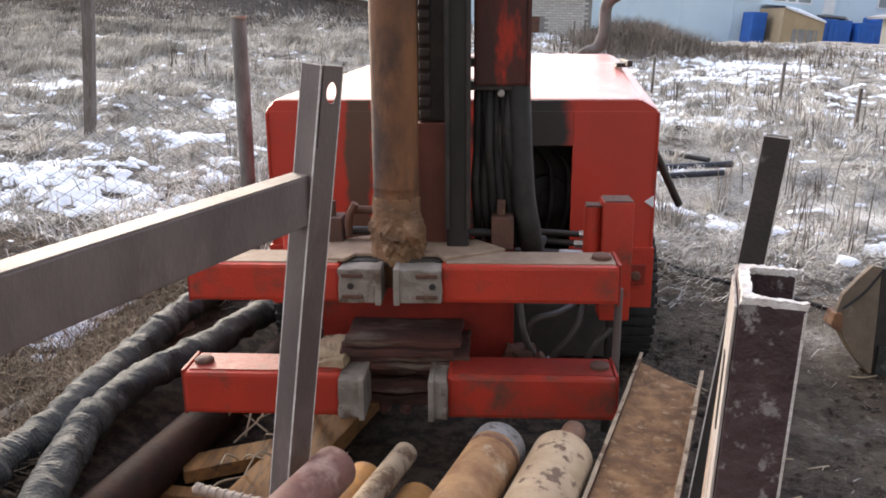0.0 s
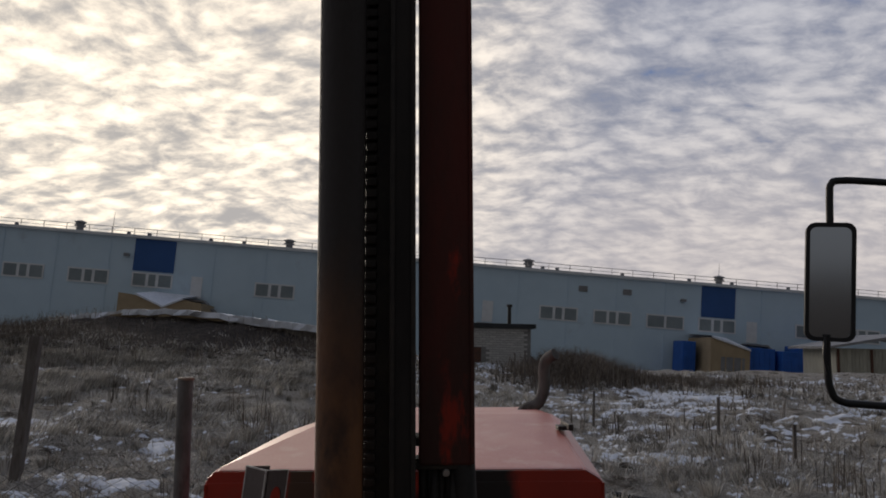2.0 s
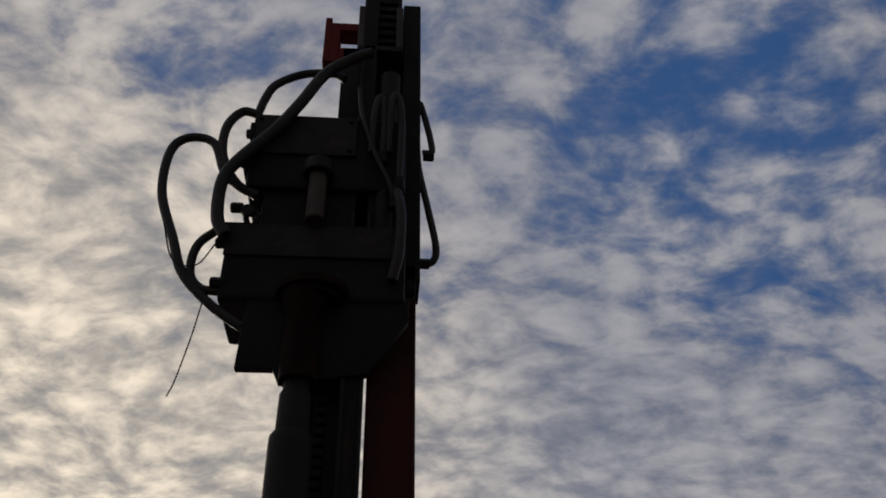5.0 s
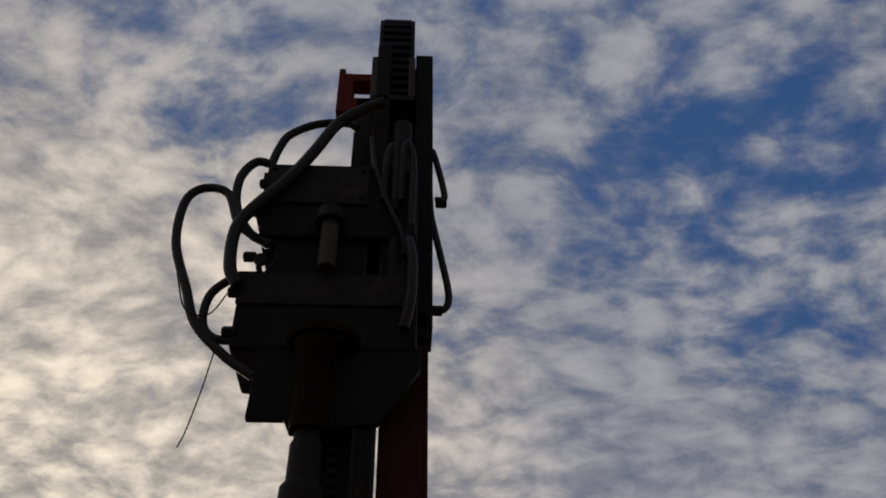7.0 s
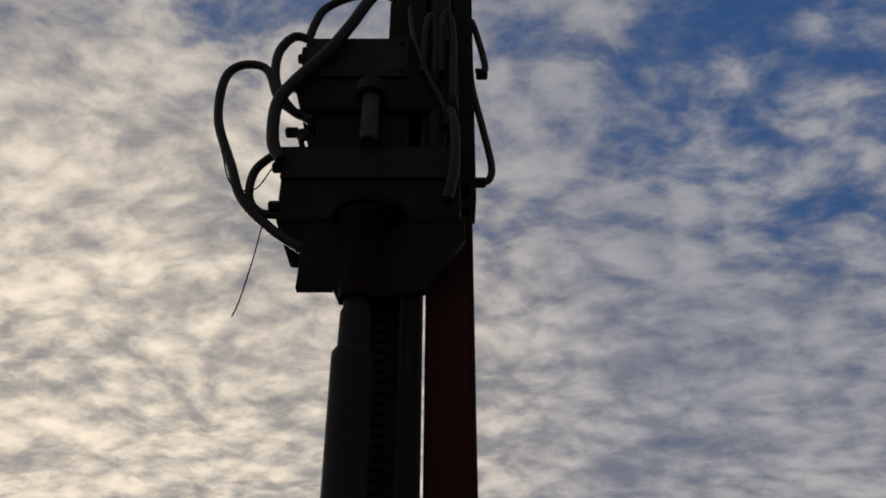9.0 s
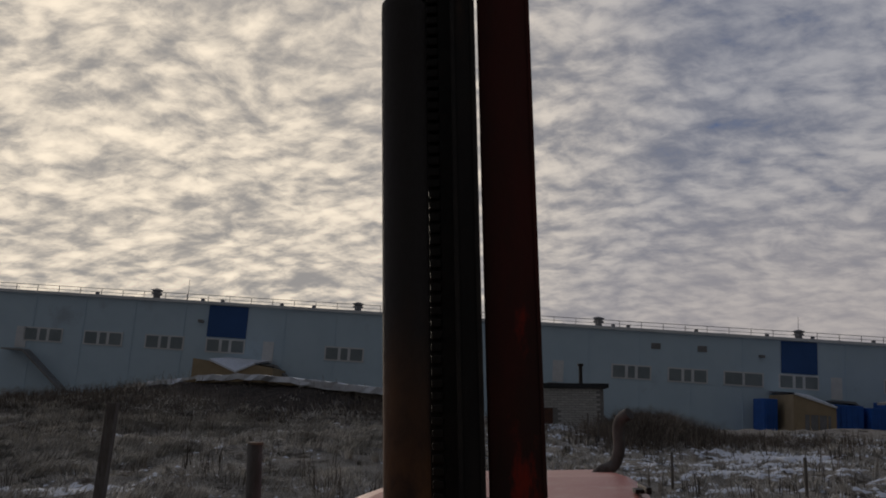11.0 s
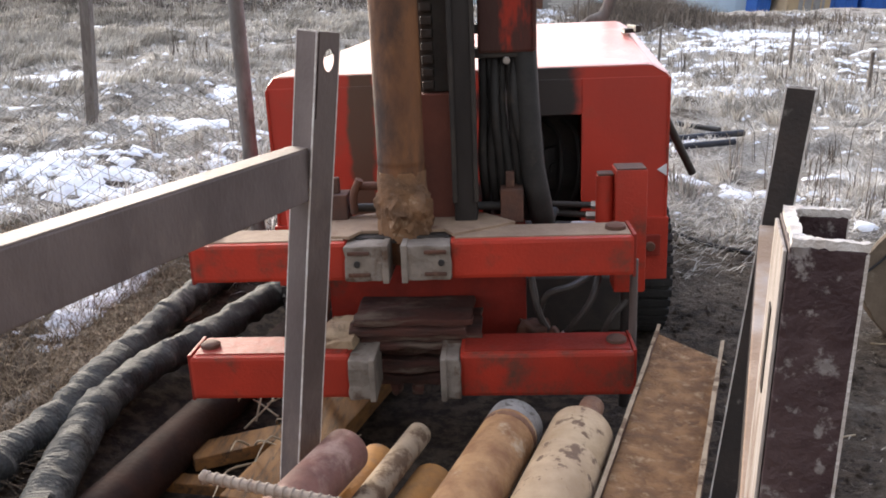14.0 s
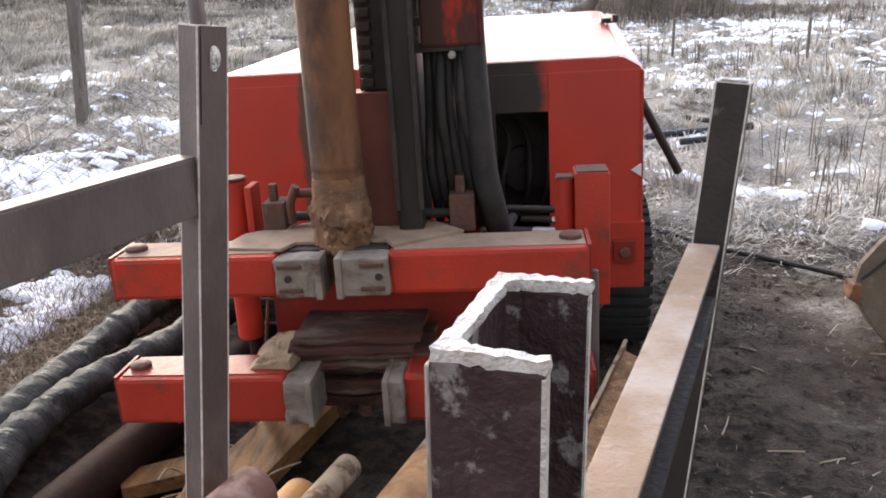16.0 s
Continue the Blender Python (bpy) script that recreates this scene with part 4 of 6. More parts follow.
    box(hinge, 0.775, 0.80, 4.25, 4.52, 1.39, 1.42, 0.004)
    part("hinge", tilt(hinge), SOOT, body, "black hood hinge")
    part("strut", hose([(0.86, 4.3, 1.10), (1.08, 4.42, 0.72)], 0.02, 10, 3), SOOT, rig, "black strut propped beside the hood", True)
    part("lower_skirt", rb(0.60, 0.835, 3.66, 3.70, 0.39, 0.66, 0.004), RED_WORN, rig)
    part("lower_skirt", rb(-0.835, -0.62, 3.66, 3.70, 0.39, 0.66, 0.004), RED_WORN, rig)
    part("bolt_plate", rb(0.715, 0.80, 3.635, 3.66, 0.50, 0.59, 0.004), RED_DIRTY, rig)
    part("bolt", tilt(rod((0.757, 3.64, 0.545), (0.757, 3.615, 0.545), 0.02, 10)), BROWN, rig)
    part("chassis", rb(-0.62, 0.62, 3.5, 5.7, 0.22, 0.46, 0.01), SOOT, rig, "black oily chassis frame")
    # exhaust stack behind the hood
    ex = hose([(0.57, 5.35, 1.35), (0.65, 5.38, 1.43), (0.73, 5.4, 1.47), (0.765, 5.4, 1.56), (0.765, 5.4, 1.69), (0.785, 5.38, 1.745), (0.825, 5.34, 1.775)], 0.036, 16, 6)
    part("exhaust", ex, POSTRUST, rig, "rusty bent exhaust pipe", True)
    # two crawler tracks with pads
    for side, x0 in ((1, 0.62), (-1, -0.89)):
        x1 = x0 + 0.27
        oval, n_seg = [], 20
        for i in range(n_seg + 1):
            a = -math.pi / 2 - math.pi * i / n_seg
            oval.append((4.17 + 0.325 * math.cos(a), 0.335 + 0.325 * math.sin(a)))
        for i in range(n_seg + 1):
            a = math.pi / 2 - math.pi * i / n_seg
            oval.append((5.75 + 0.325 * math.cos(a), 0.335 + 0.325 * math.sin(a)))
        track = part("track", prism(oval, "x", x0 + 0.01, x1 - 0.01, 0.0), TRACK, rig, "black rubber crawler track")
        run = []
        for (a, b), (c, d) in zip(oval, oval[1:] + oval[:1]):
            k = max(1, round(math.hypot(c - a, d - b) / 0.055))
            run += [((a + (c - a) * i / k, b + (d - b) * i / k), math.atan2(d - b, c - a)) for i in range(k)]
        me = None
        for (y, z), ang in run:
            if me is None:
                ob = part("track_pad", block(x0, x1, -0.017, 0.017, -0.012, 0.022, 0.004), TRACK, track)
                me = ob.data
            else:
                ob = new("track_pad", me)
                ob.parent = track
            ob.matrix_basis = Matrix.Translation((0, y, z)) @ Matrix.Rotation(ang + math.pi, 4, "X")
        part("track_wheel", rod((x0 + 0.0, 4.17, 0.335), (x1 + 0.005, 4.17, 0.335), 0.2, 24), SOOT, track, smooth=True)
    # support legs beside the clamps
    for sx, lab in ((1, "red jack leg with a worn rusty edge"), (-1, "red round jack leg")):
        leg = bmesh.new()
        if sx > 0:
            box(leg, 0.535, 0.645, 3.10, 3.22, 0.53, 0.975, 0.006)
            rod((0.505, 3.16, 0.60), (0.505, 3.16, 0.955), 0.032, 16, leg)
        else:
            rod((-0.60, 3.16, 0.42), (-0.60, 3.16, 0.985), 0.045, 20, leg)
            box(leg, -0.545, -0.52, 3.10, 3.2, 0.7, 0.97, 0.006)
        jack = part("jack_leg", tilt(leg), RED_WORN, rig, lab, True)
        cap = bmesh.new()
        if sx > 0:
            box(cap, 0.478, 0.533, 3.13, 3.19, 0.950, 0.960, 0.004)
            box(cap, 0.54, 0.642, 3.105, 3.215, 0.974, 0.980, 0.003)
        else:
            rod((-0.60, 3.16, 0.985), (-0.60, 3.16, 0.995), 0.05, 20, cap)
        part("cap", tilt(cap), BROWN, jack)
        part("leg_rod", tilt(rod((0.59 * sx, 3.16, 0.05), (0.59 * sx, 3.16, 0.6), 0.022, 12)), GREASE, jack, smooth=True)
    for z in (0.685, 0.725):
        part("cylinder_rod", tilt(rod((0.22, 3.35, z), (0.50, 3.3, z), 0.016, 10)), GREASE, rig, smooth=True)
        part("rod_end", tilt(rod((0.40, 3.318, z), (0.50, 3.3, z), 0.02, 10)), CHROME, rig, "dull steel fitting", True)
    # upper and lower clamp arms
    for z0, z1, xs, jaws, tone in ((0.692, 0.823, (-0.886, -0.37, -0.03, 0.557), ((-0.372, -0.232), (-0.183, -0.028)), "upper"),
                                   (0.272, 0.428, (-0.937, -0.385, -0.012, 0.567), ((-0.387, -0.300), (-0.072, -0.010)), "lower")):
        for k, (a, b) in enumerate(((xs[0], xs[1]), (xs[2], xs[3]))):
            arm = part("clamp_arm", rb(a, b, 2.80, 2.985, z0, z1, 0.014), RED_WORN, rig, "red square clamp arm with a dusty top")
            end = xs[0] + 0.05 if k == 0 else xs[3] - 0.05
            part("top_dust", rb(a + 0.015, b - 0.01, 2.822, 2.97, z1 - 0.002, z1 + 0.004, 0.002), DUSTY if tone == "upper" else RED_DIRTY, arm, "dusty worn top")
            part("pin_cap", tilt(lathe([(0, 0.034), (0.012, 0.034), (0.018, 0.026)], (end, 2.89, z1 + 0.003), (end, 2.89, z1 + 0.03), 14)), BROWN, arm, "rusty pin cap", True)
            part("end_plate", rb(xs[0] - 0.006 if k == 0 else xs[3] - 0.006, xs[0] + 0.006 if k == 0 else xs[3] + 0.006, 2.805, 2.98, z0 - 0.005, z1 + 0.006, 0.003), RED_DIRTY, arm)
        for k, (a, b) in enumerate(jaws):
            jaw = part("jaw", rough_up(rb(a, b, 2.775, 2.96, z0 + 0.005, z1 - 0.008, 0.006), 0.006, 30, 5), JAW, rig, "worn grey steel jaw")
            lip = b - 0.012 if k == 0 else a
            part("jaw_edge", rb(lip - 0.004, lip + 0.016, 2.765, 2.95, z0, z1 - 0.004, 0.004), JAW, jaw)
            if tone == "upper":
                o = a + 0.012 if k == 0 else b - 0.085
                for zz in (z0 + 0.022, z1 - 0.036):
                    part("jaw_slot", rb(o, o + 0.072, 2.768, 2.777, zz, zz + 0.013, 0.003), BROWN, jaw)
                part("jaw_bolt", tilt(rod((o + (0.03 if k == 0 else 0.055), 2.778, (z0 + z1) / 2), (o + (0.03 if k == 0 else 0.055), 2.766, (z0 + z1) / 2), 0.011, 8)), SOOT, jaw)
    # dusty deck plate between the arms, with the pipe's slot
    deck = [(-0.56, 2.86), (-0.36, 2.83), (-0.33, 2.90), (-0.05, 2.90), (-0.02, 2.84), (0.185, 2.98), (-0.01, 3.22), (-0.345, 3.14), (-0.53, 3.02)]
    part("deck_plate", tilt(prism(deck, "z", 0.824, 0.836, 0.003)), DUSTY, rig, "sand-covered steel deck plate")
    part("slot_plate", rb(-0.345, -0.035, 2.86, 2.96, 0.80, 0.822, 0.003), SOOT, rig)
    part("crossbar", tilt(rod((-0.44, 3.10, 0.868), (0.16, 3.10, 0.862), 0.016, 12)), SOOT, rig, "black crossbar", True)
    for a, b, z0, z1 in ((-0.475, -0.40, 0.82, 0.925), (0.135, 0.215, 0.81, 0.93)):
        lug = bmesh.new()
        box(lug, a, b, 3.05, 3.15, z0, z1, 0.006)
        box(lug, a + 0.02, b - 0.03, 3.08, 3.11, z1, z1 + 0.055, 0.004)
        part("lug", tilt(lug), BROWN, rig, "rusty brown lug")
    part("lever", tilt(hose([(-0.375, 3.05, 0.86), (-0.37, 3.03, 0.93), (-0.345, 3.02, 0.985)], 0.014, 8)), BROWN, rig, smooth=True)
    part("pin", tilt(rod((-0.36, 3.05, 0.955), (-0.27, 3.05, 0.955), 0.015, 10)), BROWN, rig, smooth=True)
    # centre plate and the stacked guide below it
    part("centre_plate", rb(-0.515, 0.225, 3.19, 3.23, 0.32, 0.80, 0.006), RED_DIRTY, rig, "dark red centre plate")
    for i, (a, b, z) in enumerate(((-0.39, 0.03, 0.478), (-0.40, 0.06, 0.450), (-0.37, 0.10, 0.424), (-0.36, 0.13, 0.398))):
        part("guide_plate", rough_up(rb(a, b - 0.03 * (i % 2) - 0.02 * i, 2.93 - 0.02 * (i % 2), 3.19, z, z + 0.024, 0.007), 0.011, 18, 4), SCRAPED, rig, "scraped dark red guide plate")
    low = bmesh.new()
    box(low, -0.345, -0.05, 2.96, 3.2, 0.36, 0.40, 0.005)
    box(low, -0.335, -0.06, 2.94, 3.18, 0.30, 0.345, 0.005)
    box(low, -0.34, -0.055, 2.95, 3.2, 0.25, 0.29, 0.005)
    for x in (-0.25, -0.17):
        rod((x, 2.97, 0.205), (x, 2.97, 0.25), 0.022, 10, low)
    part("guide_block", rough_up(tilt(low), 0.016, 16, 6), SCRAPED, rig, "muddy lower guide block")
    part("side_wedge", rough_up(tilt(prism([(-0.53, 0.425), (-0.37, 0.425), (-0.38, 0.462), (-0.49, 0.448)], "y", 2.85, 3.12, 0.004)), 0.012, 20, 5), GREYPIPE, rig, "sandy rust-stained wedge plate")
    for pts in ([(0.24, 3.20, 0.60), (0.25, 3.15, 0.53), (0.27, 3.13, 0.44), (0.30, 3.15, 0.37), (0.31, 3.2, 0.30)],
                [(0.27, 3.16, 0.43), (0.285, 3.14, 0.49), (0.315, 3.13, 0.525), (0.39, 3.14, 0.545), (0.47, 3.22, 0.56)],
                [(0.355, 3.15, 0.33), (0.38, 3.14, 0.375), (0.427, 3.13, 0.44), (0.468, 3.14, 0.51), (0.495, 3.2, 0.58)],
                [(0.49, 3.16, 0.30), (0.505, 3.14, 0.36), (0.535, 3.13, 0.425), (0.575, 3.14, 0.47), (0.625, 3.18, 0.51)]):
        part("feed_hose", tilt(hose(pts, 0.0135, 8)), HOSE, rig, "dusty grey-brown hydraulic hose", True)
    part("hose_fitting", tilt(rod((0.345, 3.15, 0.31), (0.372, 3.142, 0.36), 0.02, 8)), CHROME, rig, "dull steel fitting", True)
    part("hose_fitting", tilt(rod((0.30, 3.15, 0.345), (0.335, 3.14, 0.375), 0.02, 8)), BROWN, rig, "", True)
    part("rust_clump", rough_up(rb(0.19, 0.30, 3.12, 3.2, 0.33, 0.40, 0.012), 0.02, 22, 5), BROWN, rig, "rusty lump of fittings")
    part("foot_flap", tilt(rod((0.582, 2.96, 0.30), (0.582, 2.96, 0.70), 0.014, 10)), POSTSTEEL, rig, "grey upright rod", True)
    # mast: chain channel, dark slide column, red box section
    mast = part("slide_column", rb(-0.022, 0.056, 3.0, 3.3, 0.80, 5.85, 0.012), GREASE, rig, "greasy dark slide column of the mast")
    part("column_edge", rb(0.046, 0.062, 2.992, 3.006, 0.9, 4.3, 0.003), SOOT, mast)
    part("column_edge", rb(-0.026, -0.010, 2.990, 3.006, 0.9, 4.3, 0.003), SOOT, mast)
    part("back_plate", rb(-0.165, -0.018, 3.06, 3.2, 0.80, 1.262, 0.005), MASTPLATE, rig, "dull brown-red lower mast plate")
    chan = part("chain_channel", rb(-0.128, -0.018, 3.10, 3.3, 1.265, 5.5, 0.003), SOOT, mast, "black chain channel")
    link = None
    for i in range(52):
        z = 1.29 + i * 0.042
        if link is None:
            link = part("chain_link", block(-0.118, -0.078, 3.07, 3.10, -0.014, 0.014, 0.005), SOOT, chan)
        else:
            o = new("chain_link", link.data)
            o.parent = chan
        (link if i == 0 else o).matrix_basis = RT @ Matrix.Translation((0, 0, z))
    red = part("mast_beam", rb(0.07, 0.26, 3.10, 3.34, 1.385, 3.93, 0.010), MAST_RED, rig, "red mast beam blackened by oil")
    part("beam_edge", rb(0.252, 0.266, 3.092, 3.11, 1.39, 3.92, 0.003), MAST_RED, red)
    for z in (1.37, 1.45):
        part("beam_tie", rb(0.05, 0.255, 3.11, 3.28, z, z + 0.03, 0.004), SOOT, red)
    part("pin", tilt(rod((0.165, 3.12, 1.36), (0.165, 3.09, 1.36), 0.013, 10)), CHROME, red)
    # hose bundle that hangs from the beam
    for i in range(7):
        x = 0.085 + 0.022 * i
        pts = [(x, 3.16, 1.42), (x + 0.01 * math.sin(i * 2), 3.14 - 0.02 * (i % 3), 1.2), (x + 0.018 * (i - 2.5) * 0.4 + 0.01, 3.13, 1.02), (x + 0.012 * i, 3.17, 0.90 - 0.02 * i), (x + 0.02 * i, 3.26, 0.80)]
        part("mast_hose", tilt(hose(pts, 0.0165, 10)), RUBBER, mast, smooth=True)
    part("thick_hose", tilt(hose([(0.225, 3.15, 1.42), (0.235, 3.12, 1.2), (0.25, 3.11, 1.0), (0.275, 3.12, 0.86), (0.30, 3.2, 0.72)], 0.042, 16)), RUBBER, mast, "thick black hose", True)
    # drill head that rides on the mast
    plate = part("carriage_plate", tilt(prism([(-0.435, 3.515), (-0.29, 3.515), (-0.265, 3.46), (-0.22, 3.46), (0.07, 3.50), (0.23, 3.74), (0.23, 3.84), (-0.42, 3.84)], "y", 2.98, 3.02, 0.004)), HEADBLACK, rig, "black carriage plate of the drill head")
    low_box = bmesh.new()
    box(low_box, -0.545, 0.215, 2.97, 3.36, 3.82, 4.20, 0.02)
    box(low_box, -0.565, 0.06, 2.99, 3.34, 4.16, 4.225, 0.01)
    head = part("drill_head", tilt(low_box), HEADBLACK, rig, "black hydraulic drill head")
    part("neck_box", rb(-0.42, 0.20, 3.0, 3.34, 4.21, 4.42, 0.008), HEADBLACK, head)
    up_box = bmesh.new()
    box(up_box, -0.50, 0.21, 2.97, 3.36, 4.41, 4.85, 0.018)
    box(up_box, -0.525, -0.49, 2.95, 3.2, 4.52, 4.62, 0.006)
    box(up_box, -0.515, -0.49, 2.95, 3.2, 4.70, 4.78, 0.006)
    part("hammer_box", tilt(up_box), HEADBLACK, head, "black upper hammer housing")
    part("spindle", tilt(rod((-0.178, 2.93, 4.20), (-0.178, 2.93, 4.46), 0.040, 18)), POSTSTEEL, head, "grey steel spindle", True)
    part("spindle_collar", tilt(rod((-0.178, 2.93, 4.45), (-0.178, 2.93, 4.52), 0.07, 20)), SOOT, head, smooth=True)
    part("eye_bolt", tilt(hose([(-0.47, 3.0, 4.22), (-0.48, 3.0, 4.265), (-0.455, 3.0, 4.29), (-0.43, 3.0, 4.265), (-0.44, 3.0, 4.22)], 0.013, 8)), SOOT, head, smooth=True)
    guide = bmesh.new()
    box(guide, 0.19, 0.285, 3.1, 3.3, 4.02, 5.88, 0.006)
    box(guide, 0.18, 0.265, 3.1, 3.3, 3.97, 4.10, 0.005)
    part("side_guide", tilt(guide), HEADBLACK, mast, "black side guide of the mast")
    part("mast_web", rb(0.05, 0.20, 3.18, 3.26, 3.9, 5.86, 0.004), HEADBLACK, mast)
    part("slide_plate", rb(-0.255, -0.06, 3.13, 3.2, 2.6, 3.9, 0.004), HEADBLACK, mast, "black slide plate behind the pipe")
    part("feed_cylinder", tilt(rod((0.11, 3.02, 4.1), (0.13, 3.02, 5.2), 0.05, 18)), SOOT, mast, smooth=True)
    # mast top: a ribbed carrier band that bends over backwards between two cheeks
    way = [(3.06, 5.42 + 0.066 * i) for i in range(11)] + [(3.26 - 0.20 * math.cos(math.pi * i / 14), 6.08 + 0.20 * math.sin(math.pi * i / 14)) for i in range(1, 15)] + [(3.46, 6.08 - 0.05 * i) for i in range(1, 11)]
    for xa, xb in ((-0.022, -0.002), (0.158, 0.180)):
        cheek = bmesh.new()
        deep = 0.045
        inn = [(y + (3.26 - y) * deep / 0.2, z - (deep if z > 6.16 else deep * max(0, (z - 6.08) / 0.2))) for y, z in way]
        rows = [[cheek.verts.new((x, y, z)) for y, z in line] for x, line in ((xa, way), (xb, way), (xb, inn), (xa, inn))]
        for p, q in zip(rows, rows[1:] + rows[:1]):
            for i in range(len(way) - 1):
                cheek.faces.new((p[i], p[i + 1], q[i + 1], q[i]))
        bmesh.ops.recalc_face_normals(cheek, faces=cheek.faces)
        part("carrier_cheek", tilt(cheek), SOOT, mast, "black side band of the hose carrier")
    for i in range(0, len(way) - 1):
        (ya, za), (yb, zb) = way[i], way[i + 1]
        m_ = Matrix.Translation((0.079, (ya + yb) / 2, (za + zb) / 2)) @ Matrix.Rotation(math.atan2(zb - za, yb - ya), 4, "X")
        part("carrier_link", tilt(block(-0.082, 0.082, -0.017, 0.017, -0.016, 0.006, 0.004, m_)), GREASE, mast)
    for xa, xb in ((-0.050, -0.018), (0.150, 0.186)):
        part("carrier_guide", rb(xa, xb, 3.0, 3.05, 5.40, 5.73, 0.006), POSTSTEEL, mast, "grey guide strip of the hose carrier")
    part("carrier_sill", rb(-0.05, 0.186, 3.0, 3.06, 5.38, 5.415, 0.005), SOOT, mast)
    part("mast_back", rb(0.0, 0.16, 3.28, 3.44, 5.2, 5.9, 0.006), HEADBLACK, mast, "black upper mast box")
    part("head_flange", tilt(lathe([(0, 0.10), (0.006, 0.125), (0.03, 0.125), (0.036, 0.15), (0.07, 0.15)], (-0.16, 2.98, 3.80), (-0.16, 2.98, 3.88), 28)), OLDPIPE, head, "rusty flange under the drill head", True)
    for x, y, z in ((-0.525, 2.99, 4.30), (-0.515, 2.99, 4.56), (-0.51, 2.99, 4.74), (-0.555, 2.98, 3.90), (-0.56, 2.98, 4.10), (0.30, 3.15, 4.145), (0.325, 3.15, 4.79)):
        part("hose_fitting", tilt(rod((x - 0.025, y, z), (x + 0.03, y, z), 0.024, 6)), SOOT, head)
    part("shackle", tilt(lathe([(0, 0.03), (0.02, 0.03)], (-0.47, 2.96, 4.27), (-0.47, 3.0, 4.27), 16)), SOOT, head)
    part("cover_plate", rb(-0.50, -0.02, 2.955, 2.972, 4.60, 4.84, 0.006), SOOT, head, "dull black cover plate")
    for x, z in ((-0.47, 4.63), (-0.05, 4.63), (-0.47, 4.81), (-0.05, 4.81)):
        part("bolt", tilt(rod((x, 2.958, z), (x, 2.945, z), 0.012, 6)), GREASE, head)
    part("apron", rb(-0.545, 0.19, 2.958, 2.972, 4.03, 4.19, 0.006), SOOT, head, "dull black front apron")
    orn = bmesh.new()
    box(orn, -0.235, -0.20, 3.1, 3.2, 5.39, 5.74, 0.005)
    box(orn, -0.20, -0.15, 3.1, 3.2, 5.39, 5.70, 0.005)
    box(orn, -0.15, -0.05, 3.1, 3.2, 5.64, 5.70, 0.005)
    box(orn, -0.15, -0.05, 3.1, 3.2, 5.39, 5.50, 0.005)
    part("hose_bracket", tilt(orn), RED_DIRTY, mast, "dull red hose bracket")
    for pts, r in (([(-0.43, 3.705), (-0.56, 3.80), (-0.70, 3.95), (-0.77, 4.13), (-0.86, 4.38), (-0.865, 4.62), (-0.795, 4.71), (-0.675, 4.68), (-0.595, 4.49), (-0.45, 4.375)], 0.021),
                   ([(-0.54, 3.87), (-0.62, 3.885), (-0.672, 3.96), (-0.662, 4.10), (-0.575, 4.20)], 0.019),
                   ([(-0.44, 4.38), (-0.54, 4.44), (-0.625, 4.60), (-0.635, 4.78), (-0.575, 4.89), (-0.50, 4.88)], 0.022),
                   ([(-0.50, 4.87), (-0.475, 4.99), (-0.43, 5.09), (-0.305, 5.17), (-0.16, 5.185), (-0.10, 5.15)], 0.021),
                   ([(-0.54, 4.10), (-0.585, 4.20), (-0.59, 4.40), (-0.53, 4.53), (-0.39, 4.72), (-0.29, 4.90), (-0.19, 5.10), (-0.06, 5.22), (0.03, 5.27)], 0.028)):
        deep = 2.925 if r > 0.025 else 3.0
        part("head_hose", tilt(hose([(x, deep, z) for x, z in pts], r, 12)), HOSE, head, "black looping hydraulic hose", True)
    for pts, r in (([(-0.02, 2.97, 5.06), (0.0, 2.94, 4.86), (0.06, 2.93, 4.62), (0.13, 2.93, 4.44), (0.16, 2.95, 4.34)], 0.012), ([(0.05, 2.95, 4.62), (0.06, 2.92, 4.86), (0.085, 2.92, 4.95), (0.105, 2.93, 4.84), (0.10, 2.95, 4.60)], 0.018),
                   ([(0.13, 2.95, 4.62), (0.135, 2.92, 4.88), (0.16, 2.92, 4.97), (0.185, 2.93, 4.84), (0.18, 2.95, 4.45)], 0.018), ([(0.17, 2.95, 4.40), (0.19, 2.92, 4.25), (0.185, 2.92, 4.05), (0.16, 2.95, 3.92)], 0.024)):
        part("head_hose", tilt(hose(pts, r, 10)), HOSE, head, smooth=True)
    for x, z in ((0.16, 4.34), (0.17, 4.41), (0.10, 4.60), (0.18, 4.45)):
        part("hose_fitting", tilt(rod((x, 2.95, z - 0.05), (x, 2.95, z + 0.02), 0.026, 8)), HEADBLACK, head)
    for pts in ([(0.26, 4.95), (0.275, 5.13), (0.295, 5.12), (0.345, 4.84), (0.30, 4.81)], [(0.27, 4.85), (0.28, 4.70), (0.325, 4.45), (0.358, 4.25), (0.35, 4.17), (0.315, 4.145), (0.27, 4.15)]):
        part("side_hose", tilt(hose([(x, 3.15, z) for x, z in pts], 0.017, 10)), HOSE, head, smooth=True)
    part("wire", tilt(hose([(-0.60, 3.0, 3.83), (-0.612, 3.0, 3.72), (-0.622, 3.0, 3.64), (-0.65, 3.0, 3.47), (-0.67, 3.0, 3.40)], 0.003, 6)), WIRE, head, "thin hanging wire")
    part("wire", tilt(hose([(-0.80, 2.93, 4.16), (-0.74, 2.95, 3.99), (-0.64, 2.95, 3.965), (-0.575, 2.95, 4.08)], 0.0035, 6)), WIRE, head)
    part("chuck", tilt(lathe([(0, 0.072), (0.14, 0.074), (0.30, 0.070), (0.32, 0.086), (0.41, 0.088)], (-0.185, 2.94, 3.44), (-0.185, 2.94, 3.85), 28)), OLDPIPE, head, "dull brown drive chuck", True)
    return rig


drill_rig()

